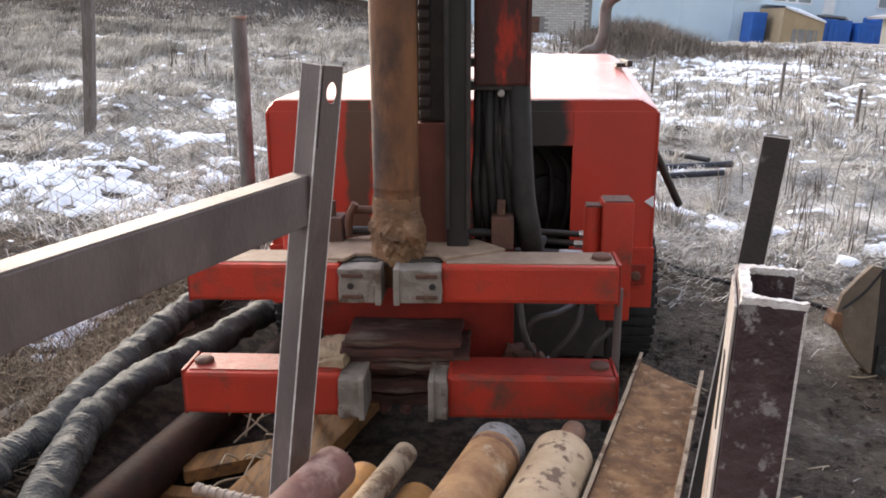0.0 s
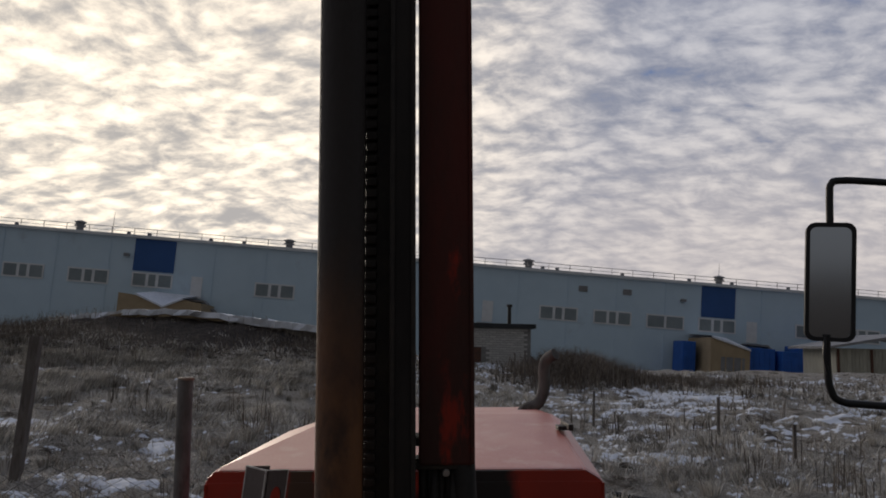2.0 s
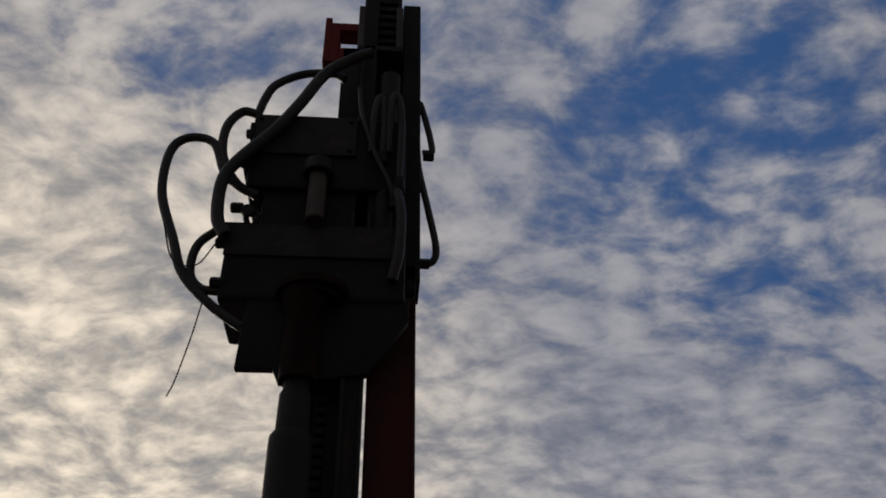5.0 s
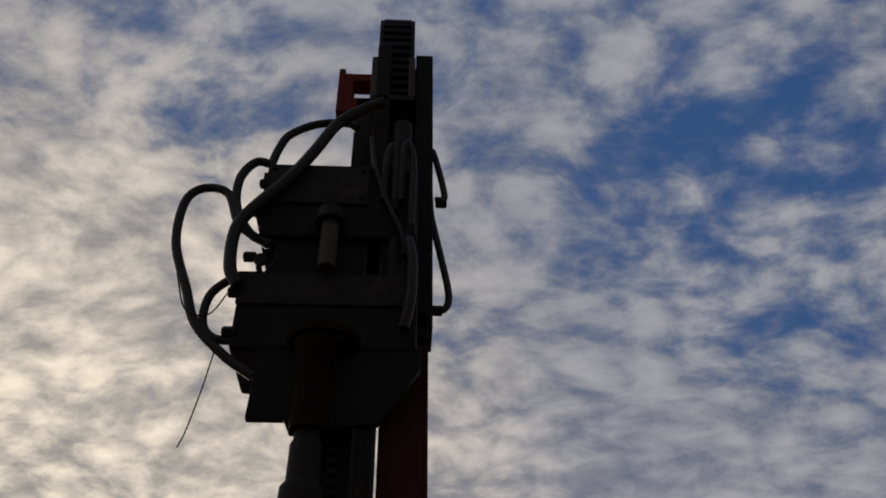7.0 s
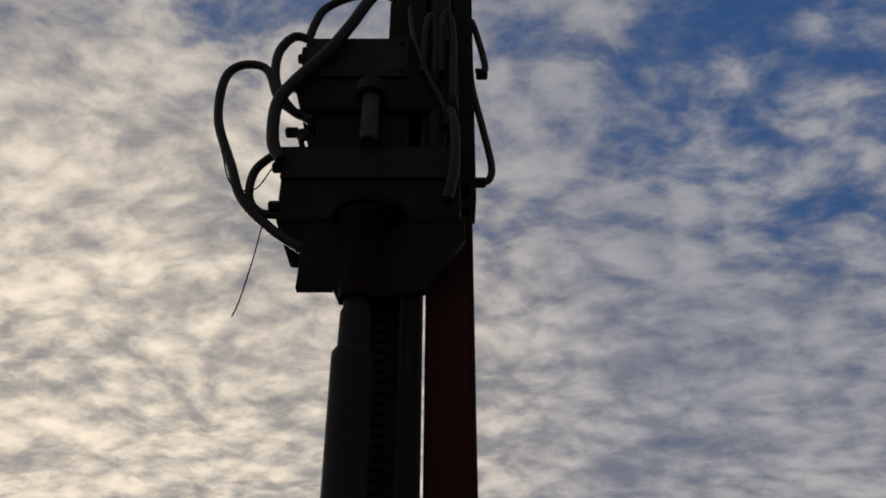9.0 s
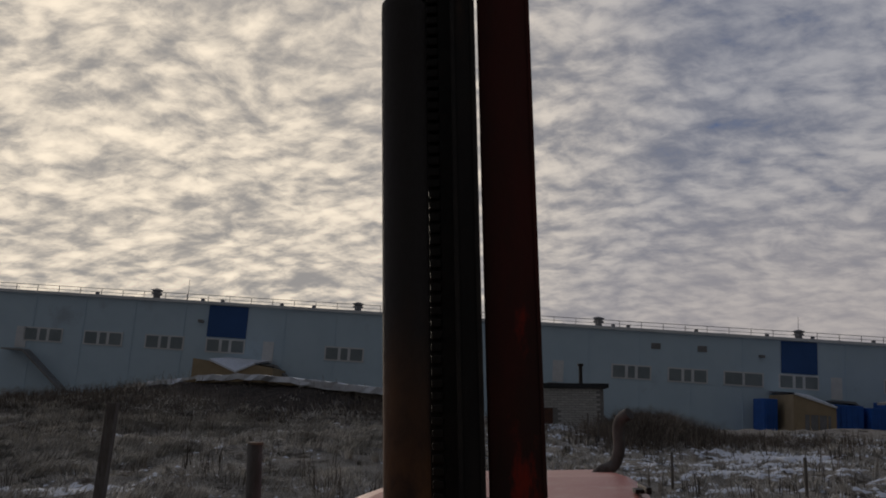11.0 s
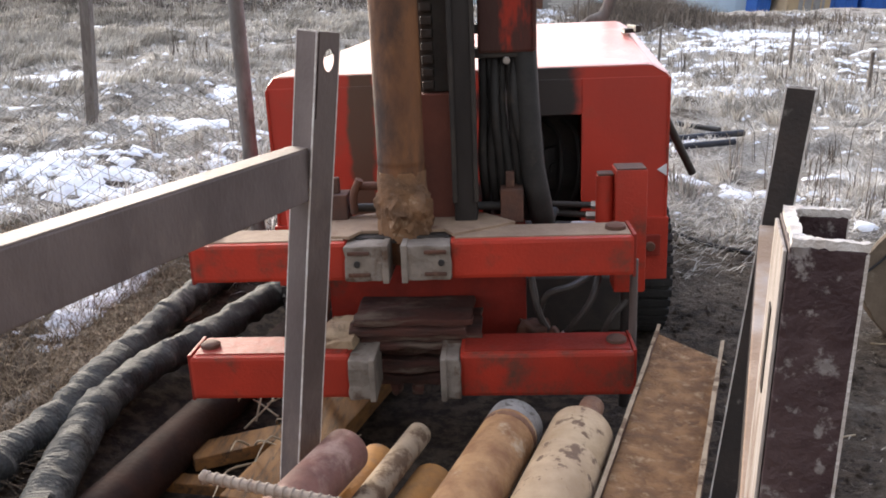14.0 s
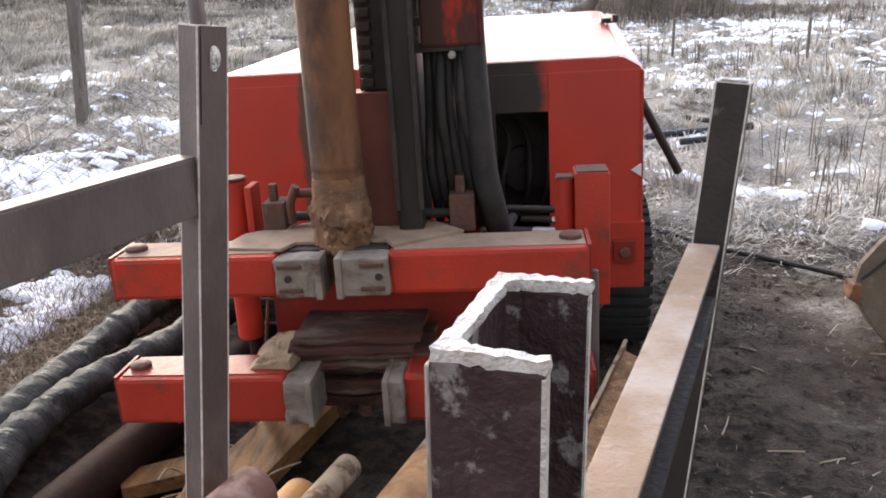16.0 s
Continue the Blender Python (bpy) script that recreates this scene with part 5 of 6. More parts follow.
# the casing string held in the clamps
casing = thing("drill_casing", (-0.19, 2.94, 0.7), "rust-brown steel drill casing gripped upright in the clamp jaws", "drill pipe")
cx_, cy_ = -0.19, 2.945
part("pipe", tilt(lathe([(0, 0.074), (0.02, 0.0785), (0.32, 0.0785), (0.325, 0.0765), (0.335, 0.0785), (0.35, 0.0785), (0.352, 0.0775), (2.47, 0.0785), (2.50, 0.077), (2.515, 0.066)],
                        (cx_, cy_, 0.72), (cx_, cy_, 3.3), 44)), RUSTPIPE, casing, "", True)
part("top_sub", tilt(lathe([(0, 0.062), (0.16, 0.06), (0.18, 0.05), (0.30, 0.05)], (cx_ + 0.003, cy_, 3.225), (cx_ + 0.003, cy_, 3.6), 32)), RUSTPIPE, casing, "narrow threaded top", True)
clod = bmesh.new()
bmesh.ops.create_icosphere(clod, subdivisions=5, radius=1)
for v in clod.verts:
    n1 = noise.noise(v.co * 1.7 + Vector((4, 1, 2))) * 0.34 + noise.noise(v.co * 4.5) * 0.20 + noise.noise(v.co * 12) * 0.10
    k = 1 + n1
    taper = 1 - 0.18 * max(0, v.co.z)
    v.co = Vector((cx_ + 0.012 + v.co.x * 0.090 * k * taper, cy_ - 0.022 + v.co.y * 0.082 * k * taper, 0.895 + v.co.z * 0.135 * (1 + n1 * 0.5)))
part("clay_clod", tilt(clod), CLAY, casing, "lumpy wet brown clay stuck to the pipe", True)
# torn skirt of dried mud round the pipe's foot
skirt = bmesh.new()
ringa = []
for j in range(9):
    ring = []
    for i in range(40):
        a = 2 * math.pi * i / 40
        edge = 0.80 + 0.07 * noise.noise(Vector((math.cos(a) * 2, math.sin(a) * 2, 1))) + 0.05 * noise.noise(Vector((math.cos(a) * 6, math.sin(a) * 6, 7)))
        z_ = 1.03 - (1.03 - edge) * j / 8
        r_ = 0.080 + 0.013 * (j / 8) + 0.006 * noise.noise(Vector((math.cos(a) * 5, math.sin(a) * 5, z_ * 20)))
        ring.append(skirt.verts.new((cx_ + r_ * math.cos(a), cy_ + r_ * math.sin(a), z_)))
    ringa.append(ring)
for a, b in zip(ringa, ringa[1:]):
    for i in range(40):
        skirt.faces.new((a[i], b[i], b[(i + 1) % 40], a[(i + 1) % 40]))
part("mud_skirt", tilt(skirt), CLAY, casing, "torn skirt of dried mud", True)

# ---- the pipe rack and what lies in it ----
RK = pose(0, 0, 0, 0, 0, -17.5)


def rk(u, v, z):
    return RK @ Vector((u, v, z))


rack = thing("pipe_rack", rk(-0.45, 1.4, 0), "welded rack of rusty steel sections with leaning posts", "pipe rack")


def post_matrix(top, foot, turn):
    top, foot = Vector(top), Vector(foot)
    z = (top - foot).normalized()
    x = Vector((math.cos(radians(turn)), math.sin(radians(turn)), 0))
    x = (x - z * x.dot(z)).normalized()
    m = Matrix((x, z.cross(x), z)).transposed().to_4x4()
    m.translation = foot
    return m, (top - foot).length


# left post: an angle of two faces with a round hole near its top
m, lng = post_matrix((-0.325, 2.225, 1.492), (-0.465, 2.19, 0.0), 52)
post = bmesh.new()
outer, wall = 0.036, 0.005
prism([(-outer, -outer), (outer, -outer), (outer, -outer + wall), (-outer + wall, -outer + wall), (-outer + wall, outer), (-outer, outer)], "z", 0, lng - 0.20, 0, None, post)
prism([(-outer + wall + 0.0005, outer - wall), (outer, outer - wall), (outer, outer), (-outer + wall + 0.0005, outer)], "z", 0, lng, 0, None, post)
# top piece with the bolt hole cut through the flange on +u
zz0, zz1, hz, hr = lng - 0.20, lng, lng - 0.064, 0.021
prism([(-outer, -outer), (-outer + wall, -outer), (-outer + wall, outer), (-outer, outer)], "z", zz0, zz1, 0, None, post)
angles = sorted([2 * math.pi * i / 24 for i in range(24)] + [math.atan2(p, q) % (2 * math.pi) for p in (0.064, -0.104) for q in (0.031, -0.031)])
seg = len(angles)
inner, rim = [], []
for a in angles:
    c, s = math.cos(a), math.sin(a)
    tall_h = 0.064 if s > 0 else 0.104
    k = min((0.031 / abs(c)) if abs(c) > 1e-6 else 9, (tall_h / abs(s)) if abs(s) > 1e-6 else 9)
    inner.append((0.006 + 0.85 * hr * c, hz + hr * 1.25 * s))
    rim.append((0.005 + k * c, hz + k * s))
for ya, flip in ((-outer, False), (-outer + wall, True)):
    a = [post.verts.new((p, ya, q)) for p, q in inner]
    b = [post.verts.new((p, ya, q)) for p, q in rim]
    for i in range(seg):
        f = (a[i], a[(i + 1) % seg], b[(i + 1) % seg], b[i])
        post.faces.new(f[::-1] if flip else f)
    if not flip:
        fa, fb = a, b
    else:
        for i in range(seg):
            j = (i + 1) % seg
            post.faces.new((fa[j], fa[i], a[i], a[j]))
            post.faces.new((fb[i], fb[j], b[j], b[i]))
box(post, -0.026, 0.036, -outer, -outer + wall, zz0 - 0.001, zz0 + 0.033, 0)
bmesh.ops.transform(post, verts=post.verts, matrix=m)
part("post", post, POSTSTEEL, rack, "grey oxidised angle post with a bolt hole")
wlip = bmesh.new()
box(wlip, -outer - 0.001, -outer + wall + 0.001, -outer, outer, lng - 0.001, lng + 0.002, 0.0, m)
box(wlip, -outer, outer, -outer - 0.001, -outer + wall + 0.001, lng + 0.0005, lng + 0.0022, 0.0, m)
part("cut_edge", wlip, CUT, rack, "pale cut edge")
for p, q in ((-outer - 0.0006, outer - 0.002), (outer - 0.002, -outer - 0.0006), (-outer - 0.0006, -outer - 0.0006)):
    part("worn_edge", block(p, p + 0.0034, q, q + 0.0034, 0.3, lng, 0, m), CUT, rack, "rubbed pale edge")
# right far post: box tube, dark, with an open top
m, lng = post_matrix((0.690, 1.935, 1.383), (0.575, 1.935, 0.0), -19)
ow, od, wl_ = 0.028, 0.029, 0.005


def frame_prism(z0, z1, grow=0.0):
    bm = bmesh.new()
    rings = [[bm.verts.new((x * (w + g), y * (d + g), z)) for x, y in ((-1, -1), (1, -1), (1, 1), (-1, 1))]
             for w, d, g, z in ((ow, od, grow, z0), (ow, od, grow, z1), (ow - wl_, od - wl_, -grow, z1), (ow - wl_, od - wl_, -grow, z0))]
    for a, b in zip(rings, rings[1:] + rings[:1]):
        for i in range(4):
            bm.faces.new((a[i], a[(i + 1) % 4], b[(i + 1) % 4], b[i]))
    bmesh.ops.transform(bm, verts=bm.verts, matrix=m)
    return bm


tube = frame_prism(0, lng)
part("post", tube, DARKPOST, rack, "dark box-section post, open at the top")
for p, q in ((-ow - 0.0006, -od - 0.0006), (ow - 0.0018, -od - 0.0006)):
    part("worn_edge", block(p, p + 0.003, q, q + 0.003, 0.2, lng, 0, m), CUT, rack, "rubbed pale edge")
rimb = frame_prism(lng, lng + 0.0025, 0.0006)
part("cut_edge", rimb, CUT, rack, "pale cut edge")
# right near post: channel with a frosted cut top
m, lng = post_matrix((0.301, 0.838, 1.389), (0.287, 0.838, 0.0), -14.5)
sec = bmesh.new()
hh, ww, tt = 0.104, 0.0495, 0.0085
ring = [(0, -hh / 2), (ww, -hh / 2), (ww, -hh / 2 + tt * 0.7), (tt * 1.7, -hh / 2 + tt), (tt, -hh / 2 + tt * 1.7), (tt, hh / 2 - tt * 1.7), (tt * 1.7, hh / 2 - tt), (ww, hh / 2 - tt * 0.7), (ww, hh / 2), (0, hh / 2)]
prism(ring, "z", 0, lng, 0.0012, m, sec)
part("channel_post", sec, SCALE, rack, "purple-brown channel post with flaking scale")
# added thin plate; its pale colour stands for bright sky reflected in the web
part("web_face", block(-0.0035, -0.0008, -hh / 2 + 0.004, hh / 2 - 0.004, 0.02, lng - 0.004, 0.0008, m), SKYLIT, rack, "outer face of the channel, painted pale with sky light")
part("slit", block(-0.0045, -0.0036, -0.012, 0.004, lng - 0.13, lng - 0.06, 0, m), SOOT, rack, "dark slit in the web")
for q in (-hh / 2 - 0.0006, hh / 2 - 0.0054):
    part("worn_edge", block(ww - 0.0012, ww + 0.001, q, q + 0.006, 0.02, lng - 0.002, 0, m), CUT, rack, "rubbed pale edge")
cap = prism([(p + (0.0012 if q_ == 0 else 0), q) for (p, q), q_ in zip(ring, [0] * len(ring))], "z", 0, 0.006)
bmesh.ops.subdivide_edges(cap, edges=[e for e in cap.edges if e.calc_length() > 0.004], cuts=11)
bmesh.ops.triangulate(cap, faces=cap.faces)
for v in cap.verts:
    q = v.co * 260
    v.co += Vector((noise.noise(q), noise.noise(q + Vector((9, 1, 4))), noise.noise(q + Vector((3, 7, 2))) + 0.3 * noise.noise(q * 3))) * 0.0015
bmesh.ops.transform(cap, verts=cap.verts, matrix=m @ Matrix.Translation((0, 0, lng)))
part("cut_edge", cap, CUT, rack, "frosted rough cut edge", True)
# rails
lr = bmesh.new()
for v0, v1 in ((-0.6, 1.985),):
    box(lr, -1.052, -0.992, v0, v1, 1.098, 1.222, 0.004, RK)
part("rail", lr, POSTSTEEL, rack, "grey oxidised steel rail")
# strip of rubbed steel, its lit brightness painted into the paler colour
part("rail_top", block(-1.050, -0.994, -0.59, 1.984, 1.2215, 1.2255, 0.0015, RK), RAILTOP, rack, "rubbed top of the rail, painted pale as if lit")
rr_ = prism([(0.023, 1.014), (0.075, 1.014), (0.075, 1.021), (0.030, 1.021), (0.030, 1.106), (0.075, 1.106), (0.075, 1.113), (0.023, 1.113)], "y", -0.6, 1.99, 0, RK)
part("rail", rr_, DARKPOST, rack, "dark channel rail")
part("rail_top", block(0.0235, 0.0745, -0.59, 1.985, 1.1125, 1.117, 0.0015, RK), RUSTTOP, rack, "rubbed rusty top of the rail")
# cross bearers under the load
for v in (1.72, 0.3):
    part("bearer", block(-1.06, 0.10, v - 0.08, v + 0.08, 0.0, 0.165, 0.006, RK), WOOD, rack, "damp timber bearer")
    part("bearer", block(-0.70, 0.08, v - 0.06, v + 0.06, 0.165, 0.33, 0.006, RK), WOOD, rack, "damp timber bearer")


def casing_pipe(name, u, v, z, r, mat, label, near_u=None, length=3.0, collar=None, stub=None, wall=0.008):
    p1 = rk(u, v, z)
    p0 = rk(near_u if near_u is not None else u, v - length, z)
    t = thing(name, (p0 + p1) / 2 - Vector((0, 0, r)), label, "pipe", "pipes in the rack")
    if collar or stub:
        d = (p1 - p0).length
        part("tube", lathe([(0, r), (d - 0.20, r), (d - 0.198, r * 0.985), (d - 0.19, r * 0.985), (d - 0.188, r), (d - 0.01, r), (d, r - 0.006)], p0, p1, 44), mat, t, "", True)
    else:
        part("tube", lathe([(0, r), (((p1 - p0).length) - 0.006, r), ((p1 - p0).length, r - 0.005)], p0, p1, 40), mat, t, "", True)
    way = (p1 - p0).normalized()
    if collar:
        part("collar", lathe([(0, r * 1.004), (0.004, r * 1.008), (0.06, r * 1.008), (0.067, r * 0.9)], p1 - way * 0.065, p1 + way * 0.02, 44, None, 0.012), COLLAR, t, "grey knurled collar", True)
    if collar:
        part("knurl_band", lathe([(0, r * 1.0), (0.002, r * 1.012), (0.022, r * 1.012), (0.024, r)], p1 - way * 0.10, p1, 60, None, 0.03), STUB, t, "brown knurled band", True)
    if stub:
        part("stub", lathe([(0, r * 0.44), (0.01, r * 0.42), (0.145, r * 0.40), (0.155, r * 0.32)], p1 + Vector((0, 0, 0.012)), p1 + way * 0.155 + Vector((0, 0, 0.012)), 28), STUB, t, "brown threaded stub", True)
    return t


casing_pipe("casing_pipe", -0.565, 2.30, 0.408, 0.078, BIGPIPE, "sandy rust-coloured thick casing pipe with a grey collar", collar=True)
casing_pipe("casing_pipe", -0.378, 2.30, 0.412, 0.088, WHITEPIPE, "cream casing pipe with scratches and a brown stub", stub=True)
casing_pipe("casing_pipe", -0.935, 1.985, 0.425, 0.063, PINKPIPE, "pinkish brown rusty casing pipe", -0.965)
casing_pipe("casing_pipe", -0.94, 2.19, 0.275, 0.060, ORANGE, "orange casing pipe lying low in the rack")
casing_pipe("casing_pipe", -0.86, 2.30, 0.325, 0.037, GREYPIPE, "thin mottled grey casing pipe", -0.80)
casing_pipe("casing_pipe", -0.775, 2.20, 0.232, 0.066, ORANGE, "orange-brown casing pipe under the grey one")
# wide channel lying open side up, rust and sand in it
trough = thing("steel_trough", rk(-0.15, 1.4, 0.33), "wide rusty steel channel lying open, filled with sand", "trough")
part("floor", prism([(-0.272, -0.4), (-0.046, -0.4), (-0.046, 2.93), (-0.272, 3.10)], "z", 0.405, 0.413, 0.001, RK), RUSTFLOOR, trough)
for a, tall_, far_v in ((-0.276, 0.436, 3.12), (-0.053, 0.475, 2.94)):
    part("flange", block(a, a + 0.008, -0.4, far_v, 0.40, tall_, 0.002, RK), BROWN, trough)
    part("flange_edge", rough_up(block(a - 0.002, a + 0.010, -0.4, far_v + 0.002, tall_, tall_ + 0.005, 0.001, RK), 0.003, 60, 40), GREYPIPE, trough, "pale worn edge")
sand = sheet("sand", np.arange(-0.266, -0.053, 0.010), np.arange(-0.3, 2.92, 0.014), lambda x, y: 0.4145 + 0.022 * np.clip(wave_noise(x * 3, y, 4.0, 41) + 0.12, 0, 1) + 0.014 * wave_noise(x, y, 26, 42, 3), RUSTFLOOR)
sand.matrix_basis = RK
sand.parent = trough
sand.matrix_parent_inverse = trough.matrix_basis.inverted()
part("prop", block(-0.24, -0.06, 1.64, 1.8, 0.33, 0.404, 0.004, RK), WOOD, trough)
# ribbed bar across the pipes
bar = thing("rebar", (-0.3, 1.86, 0.49), "pale ribbed reinforcing bar lying across the pipes", "rebar")
pa, pb = Vector((-0.575, 1.885, 0.515)), Vector((0.55, 1.56, 0.515))
rib, d = [], (pb - pa).length
s = 0.0
while s < d:
    rib += [(s, 0.0125), (s + 0.006, 0.0125), (s + 0.008, 0.0152), (s + 0.013, 0.0152), (s + 0.015, 0.0125)]
    s += 0.022
part("bar", lathe(rib, pa, pb, 14), REBAR, bar, "", True)
part("broken_end", lathe([(0, 0.004), (0.01, 0.016), (0.03, 0.0135)], pa - (pb - pa).normalized() * 0.012, pa + (pb - pa).normalized() * 0.02, 10, None, 0.3), REBAR, bar, "torn end", True)

# ---- beside the rack: wrapped hoses, old pipes, planks ----


def lumpy(bm):
    for v in bm.verts:
        v.co += Vector((noise.noise(v.co * 14), 0, noise.noise(v.co * 14 + Vector((7, 3, 1))))) * 0.014 + Vector((noise.noise(v.co * 42), 0, noise.noise(v.co * 42 + Vector((2, 9, 4))))) * 0.0045
    return bm


for pts, lab in (([(-1.33, 4.9, 0.12), (-1.352, 4.16, 0.20), (-1.372, 3.75, 0.215), (-1.39, 3.40, 0.20), (-1.388, 3.08, 0.215), (-1.405, 2.65, 0.20), (-1.43, 2.48, 0.205), (-1.47, 1.9, 0.2), (-1.6, 1.0, 0.2)], "bitumen-wrapped ribbed hose lying on old pipes"),
                 ([(-0.72, 4.9, 0.1), (-0.958, 4.09, 0.19), (-1.128, 3.49, 0.20), (-1.225, 3.19, 0.215), (-1.29, 2.84, 0.21), (-1.252, 2.53, 0.20), (-1.19, 2.21, 0.19), (-1.1, 1.6, 0.18), (-1.2, 0.9, 0.15)], "bitumen-wrapped hose bent beside the rack")):
    t = thing("wrapped_hose", pts[3], lab, "hose", "wrapped hoses")
    part("hose", lumpy(hose(pts, 0.064, 20, 110, None, 0.009, 0.0165)), WRAP, t, "", True)
    for k in (2, 4):
        a, b = Vector(pts[k]), Vector(pts[k + 1])
        w = (b - a).normalized()
        part("wrap_fold", lathe([(0, 0.058), (0.02, 0.071), (0.05, 0.068), (0.08, 0.074), (0.11, 0.060)], a, a + w * 0.12, 18, None, 0.10, k), WRAP, t, "loose fold of the wrapping", True)
old = thing("old_pipe", (-1.0, 3.0, 0.0), "dark brown old pipe on the ground", "pipe")
part("tube", rod((-0.80, 3.95, 0.085), (-1.24, 1.5, 0.085), 0.085, 32), OLDPIPE, old, "", True)
old = thing("old_pipe", (-1.6, 3.0, 0.05), "weathered grey pipe at the edge of the grass", "pipe")
part("tube", rod((-1.38, 4.0, 0.12), (-1.95, 1.9, 0.10), 0.055, 28), GREYOLD, old, "", True)


def plank(at, lng, wide, thick, turn, label):
    t = thing("plank", at, label, "plank")
    bm = block(-wide / 2, wide / 2, -lng / 2, lng / 2, 0, thick, 0.005)
    bmesh.ops.subdivide_edges(bm, edges=[e for e in bm.edges if e.calc_length() > lng * 0.6], cuts=6)
    for v in bm.verts:
        v.co += Vector((0.006 * noise.noise(v.co * 6), 0.01 * noise.noise(v.co * 4 + Vector((5, 0, 0))), 0.005 * noise.noise(v.co * 5)))
    bmesh.ops.transform(bm, verts=bm.verts, matrix=pose(*at, 0, 0, turn))
    part("board", bm, WOOD, t)


plank((-0.52, 2.90, 0.05), 1.05, 0.20, 0.07, -14, "thick damp yellow-brown plank under the clamp arm")
plank((-0.80, 2.82, 0.03), 0.34, 0.12, 0.05, -62, "short broken board on the ground")
plank((-0.80, 2.62, 0.0), 0.40, 0.06, 0.04, 84, "muddy batten lying on the ground")
for k in range(16):
    rnd = random.Random(50 + k)
    x, y = -0.95 + rnd.random() * 0.45, 2.62 + rnd.random() * 0.75
    a = rnd.random() * 6.28
    l_ = 0.12 + 0.22 * rnd.random()
    t = thing("twig", (x, y, 0.03), "pale dry weed stem lying on boards", "twig", "stems by the rack")
    pts = [(x, y, 0.03), (x + l_ * 0.5 * math.cos(a), y + l_ * 0.5 * math.sin(a), 0.06 + 0.12 * rnd.random()), (x + l_ * math.cos(a + 0.4), y + l_ * math.sin(a + 0.4), 0.04 + 0.10 * rnd.random())]
    part("stem", hose(pts, 0.005, 6, 4, None, 0, 0.05, True, 0.0025), TWIG, t)

# reinforcing mesh and stems behind the left arm
mesh_ = thing("wire_cage", (-0.58, 3.45, 0.0), "rusty wire cage behind the clamp arm", "wire cage")
for i in range(4):
    part("bar", hose([(-0.68 + 0.05 * i, 3.45, 0.02), (-0.655 + 0.05 * i, 3.44, 0.25), (-0.62 + 0.05 * i, 3.46, 0.55)], 0.008, 7, 4), BROWN, mesh_, smooth=True)
for i in range(4):
    z = 0.14 + 0.1 * i
    part("bar", rod((-0.70, 3.445, z), (-0.50, 3.445, z), 0.005, 7), BROWN, mesh_)

# ---- fence ----


def fence_post(name, x, y, z1, r, mat, label, dx=0.0, square=True, dy=0.0):
    z0 = ground_at(x, y) - 0.1
    t = thing(name, (x, y, z0), label, "fence post", "fence posts")
    if square:
        bm = block(-r, r, -r, r, 0, z1 - z0, 0.006)
        bmesh.ops.transform(bm, verts=bm.verts, matrix=Matrix.Translation((x, y, z0)) @ Matrix.Shear("XY", 4, (dx, dy)))
    else:
        bm = hollow((x, y, z0), (x + dx * (z1 - z0), y + dy * (z1 - z0), z1), r, 0.004, 24, 0.15)
    part("post", bm, mat, t, "", not square)
    return t


fence_post("fence_post", -3.77, 8.1, 1.81, 0.046, POSTWOOD, "grey weathered timber fence post", 0.070)
tube_post = fence_post("tube_post", -1.20, 4.62, 1.60, 0.040, POSTRUST, "rusty tube fence post with a pale rim", -0.022, False)
part("rim", lathe([(0, 0.0405), (0.004, 0.042), (0.012, 0.042), (0.014, 0.037)], (-1.2315, 4.62, 1.592), (-1.2316, 4.62, 1.61), 24), REBAR, tube_post, "pale frosted rim", True)
for x, y, z1 in ((4.74, 14, 1.10), (3.08, 16, 1.06), (5.13, 12, 0.85), (1.5, 12.5, 0.9), (9.6, 17, 1.2), (2.35, 24, 1.7), (2.75, 25, 1.75)):
    fence_post("thin_post", x, y, z1, 0.022, POSTWOOD, "thin dark stake standing in the weeds", 0.01)
link_fence = thing("chain_link_fence", (-2.4, 4.2, 0.1), "sagging chain-link fence of dull wire", "fence")
wires = bmesh.new()
cell, tall_f, run_f = 0.058, 1.02, 2.45
p_a, p_b = Vector((-1.24, 4.60, 0.20)), Vector((-3.55, 3.75, 0.16))
way = (p_b - p_a).normalized()
side_ = Vector((-way.y, way.x, 0))


def zig(i, up_first):
    pts = []
    k = 0
    s0 = i * cell
    while k * cell * 0.62 < tall_f:
        o = cell * 0.5 if (k % 2 == 0) == up_first else -cell * 0.5
        zz = k * cell * 0.62
        s_ = s0 + o
        sag = 0.05 * math.sin(s_ * 2.3) + 0.03 * math.sin(zz * 6 + s_)
        pts.append(p_a + way * s_ + Vector((0, 0, zz * (0.93 + 0.05 * math.sin(s_ * 3)))) + side_ * (sag + (0.003 if up_first else -0.003)))
        k += 1
    return pts


for i in range(1, int(run_f / cell)):
    pts = zig(i, i % 2 == 0)
    r_w = 0.0025
    rings = []
    for p in pts:
        rings.append([wires.verts.new(p + side_ * (r_w * c) + way * (r_w * s_)) for c, s_ in ((1, 0), (-0.5, 0.87), (-0.5, -0.87))])
    for a, b in zip(rings, rings[1:]):
        for q in range(3):
            wires.faces.new((a[q], a[(q + 1) % 3], b[(q + 1) % 3], b[q]))
part("netting", wires, WIRE, link_fence, "thin diamond netting")

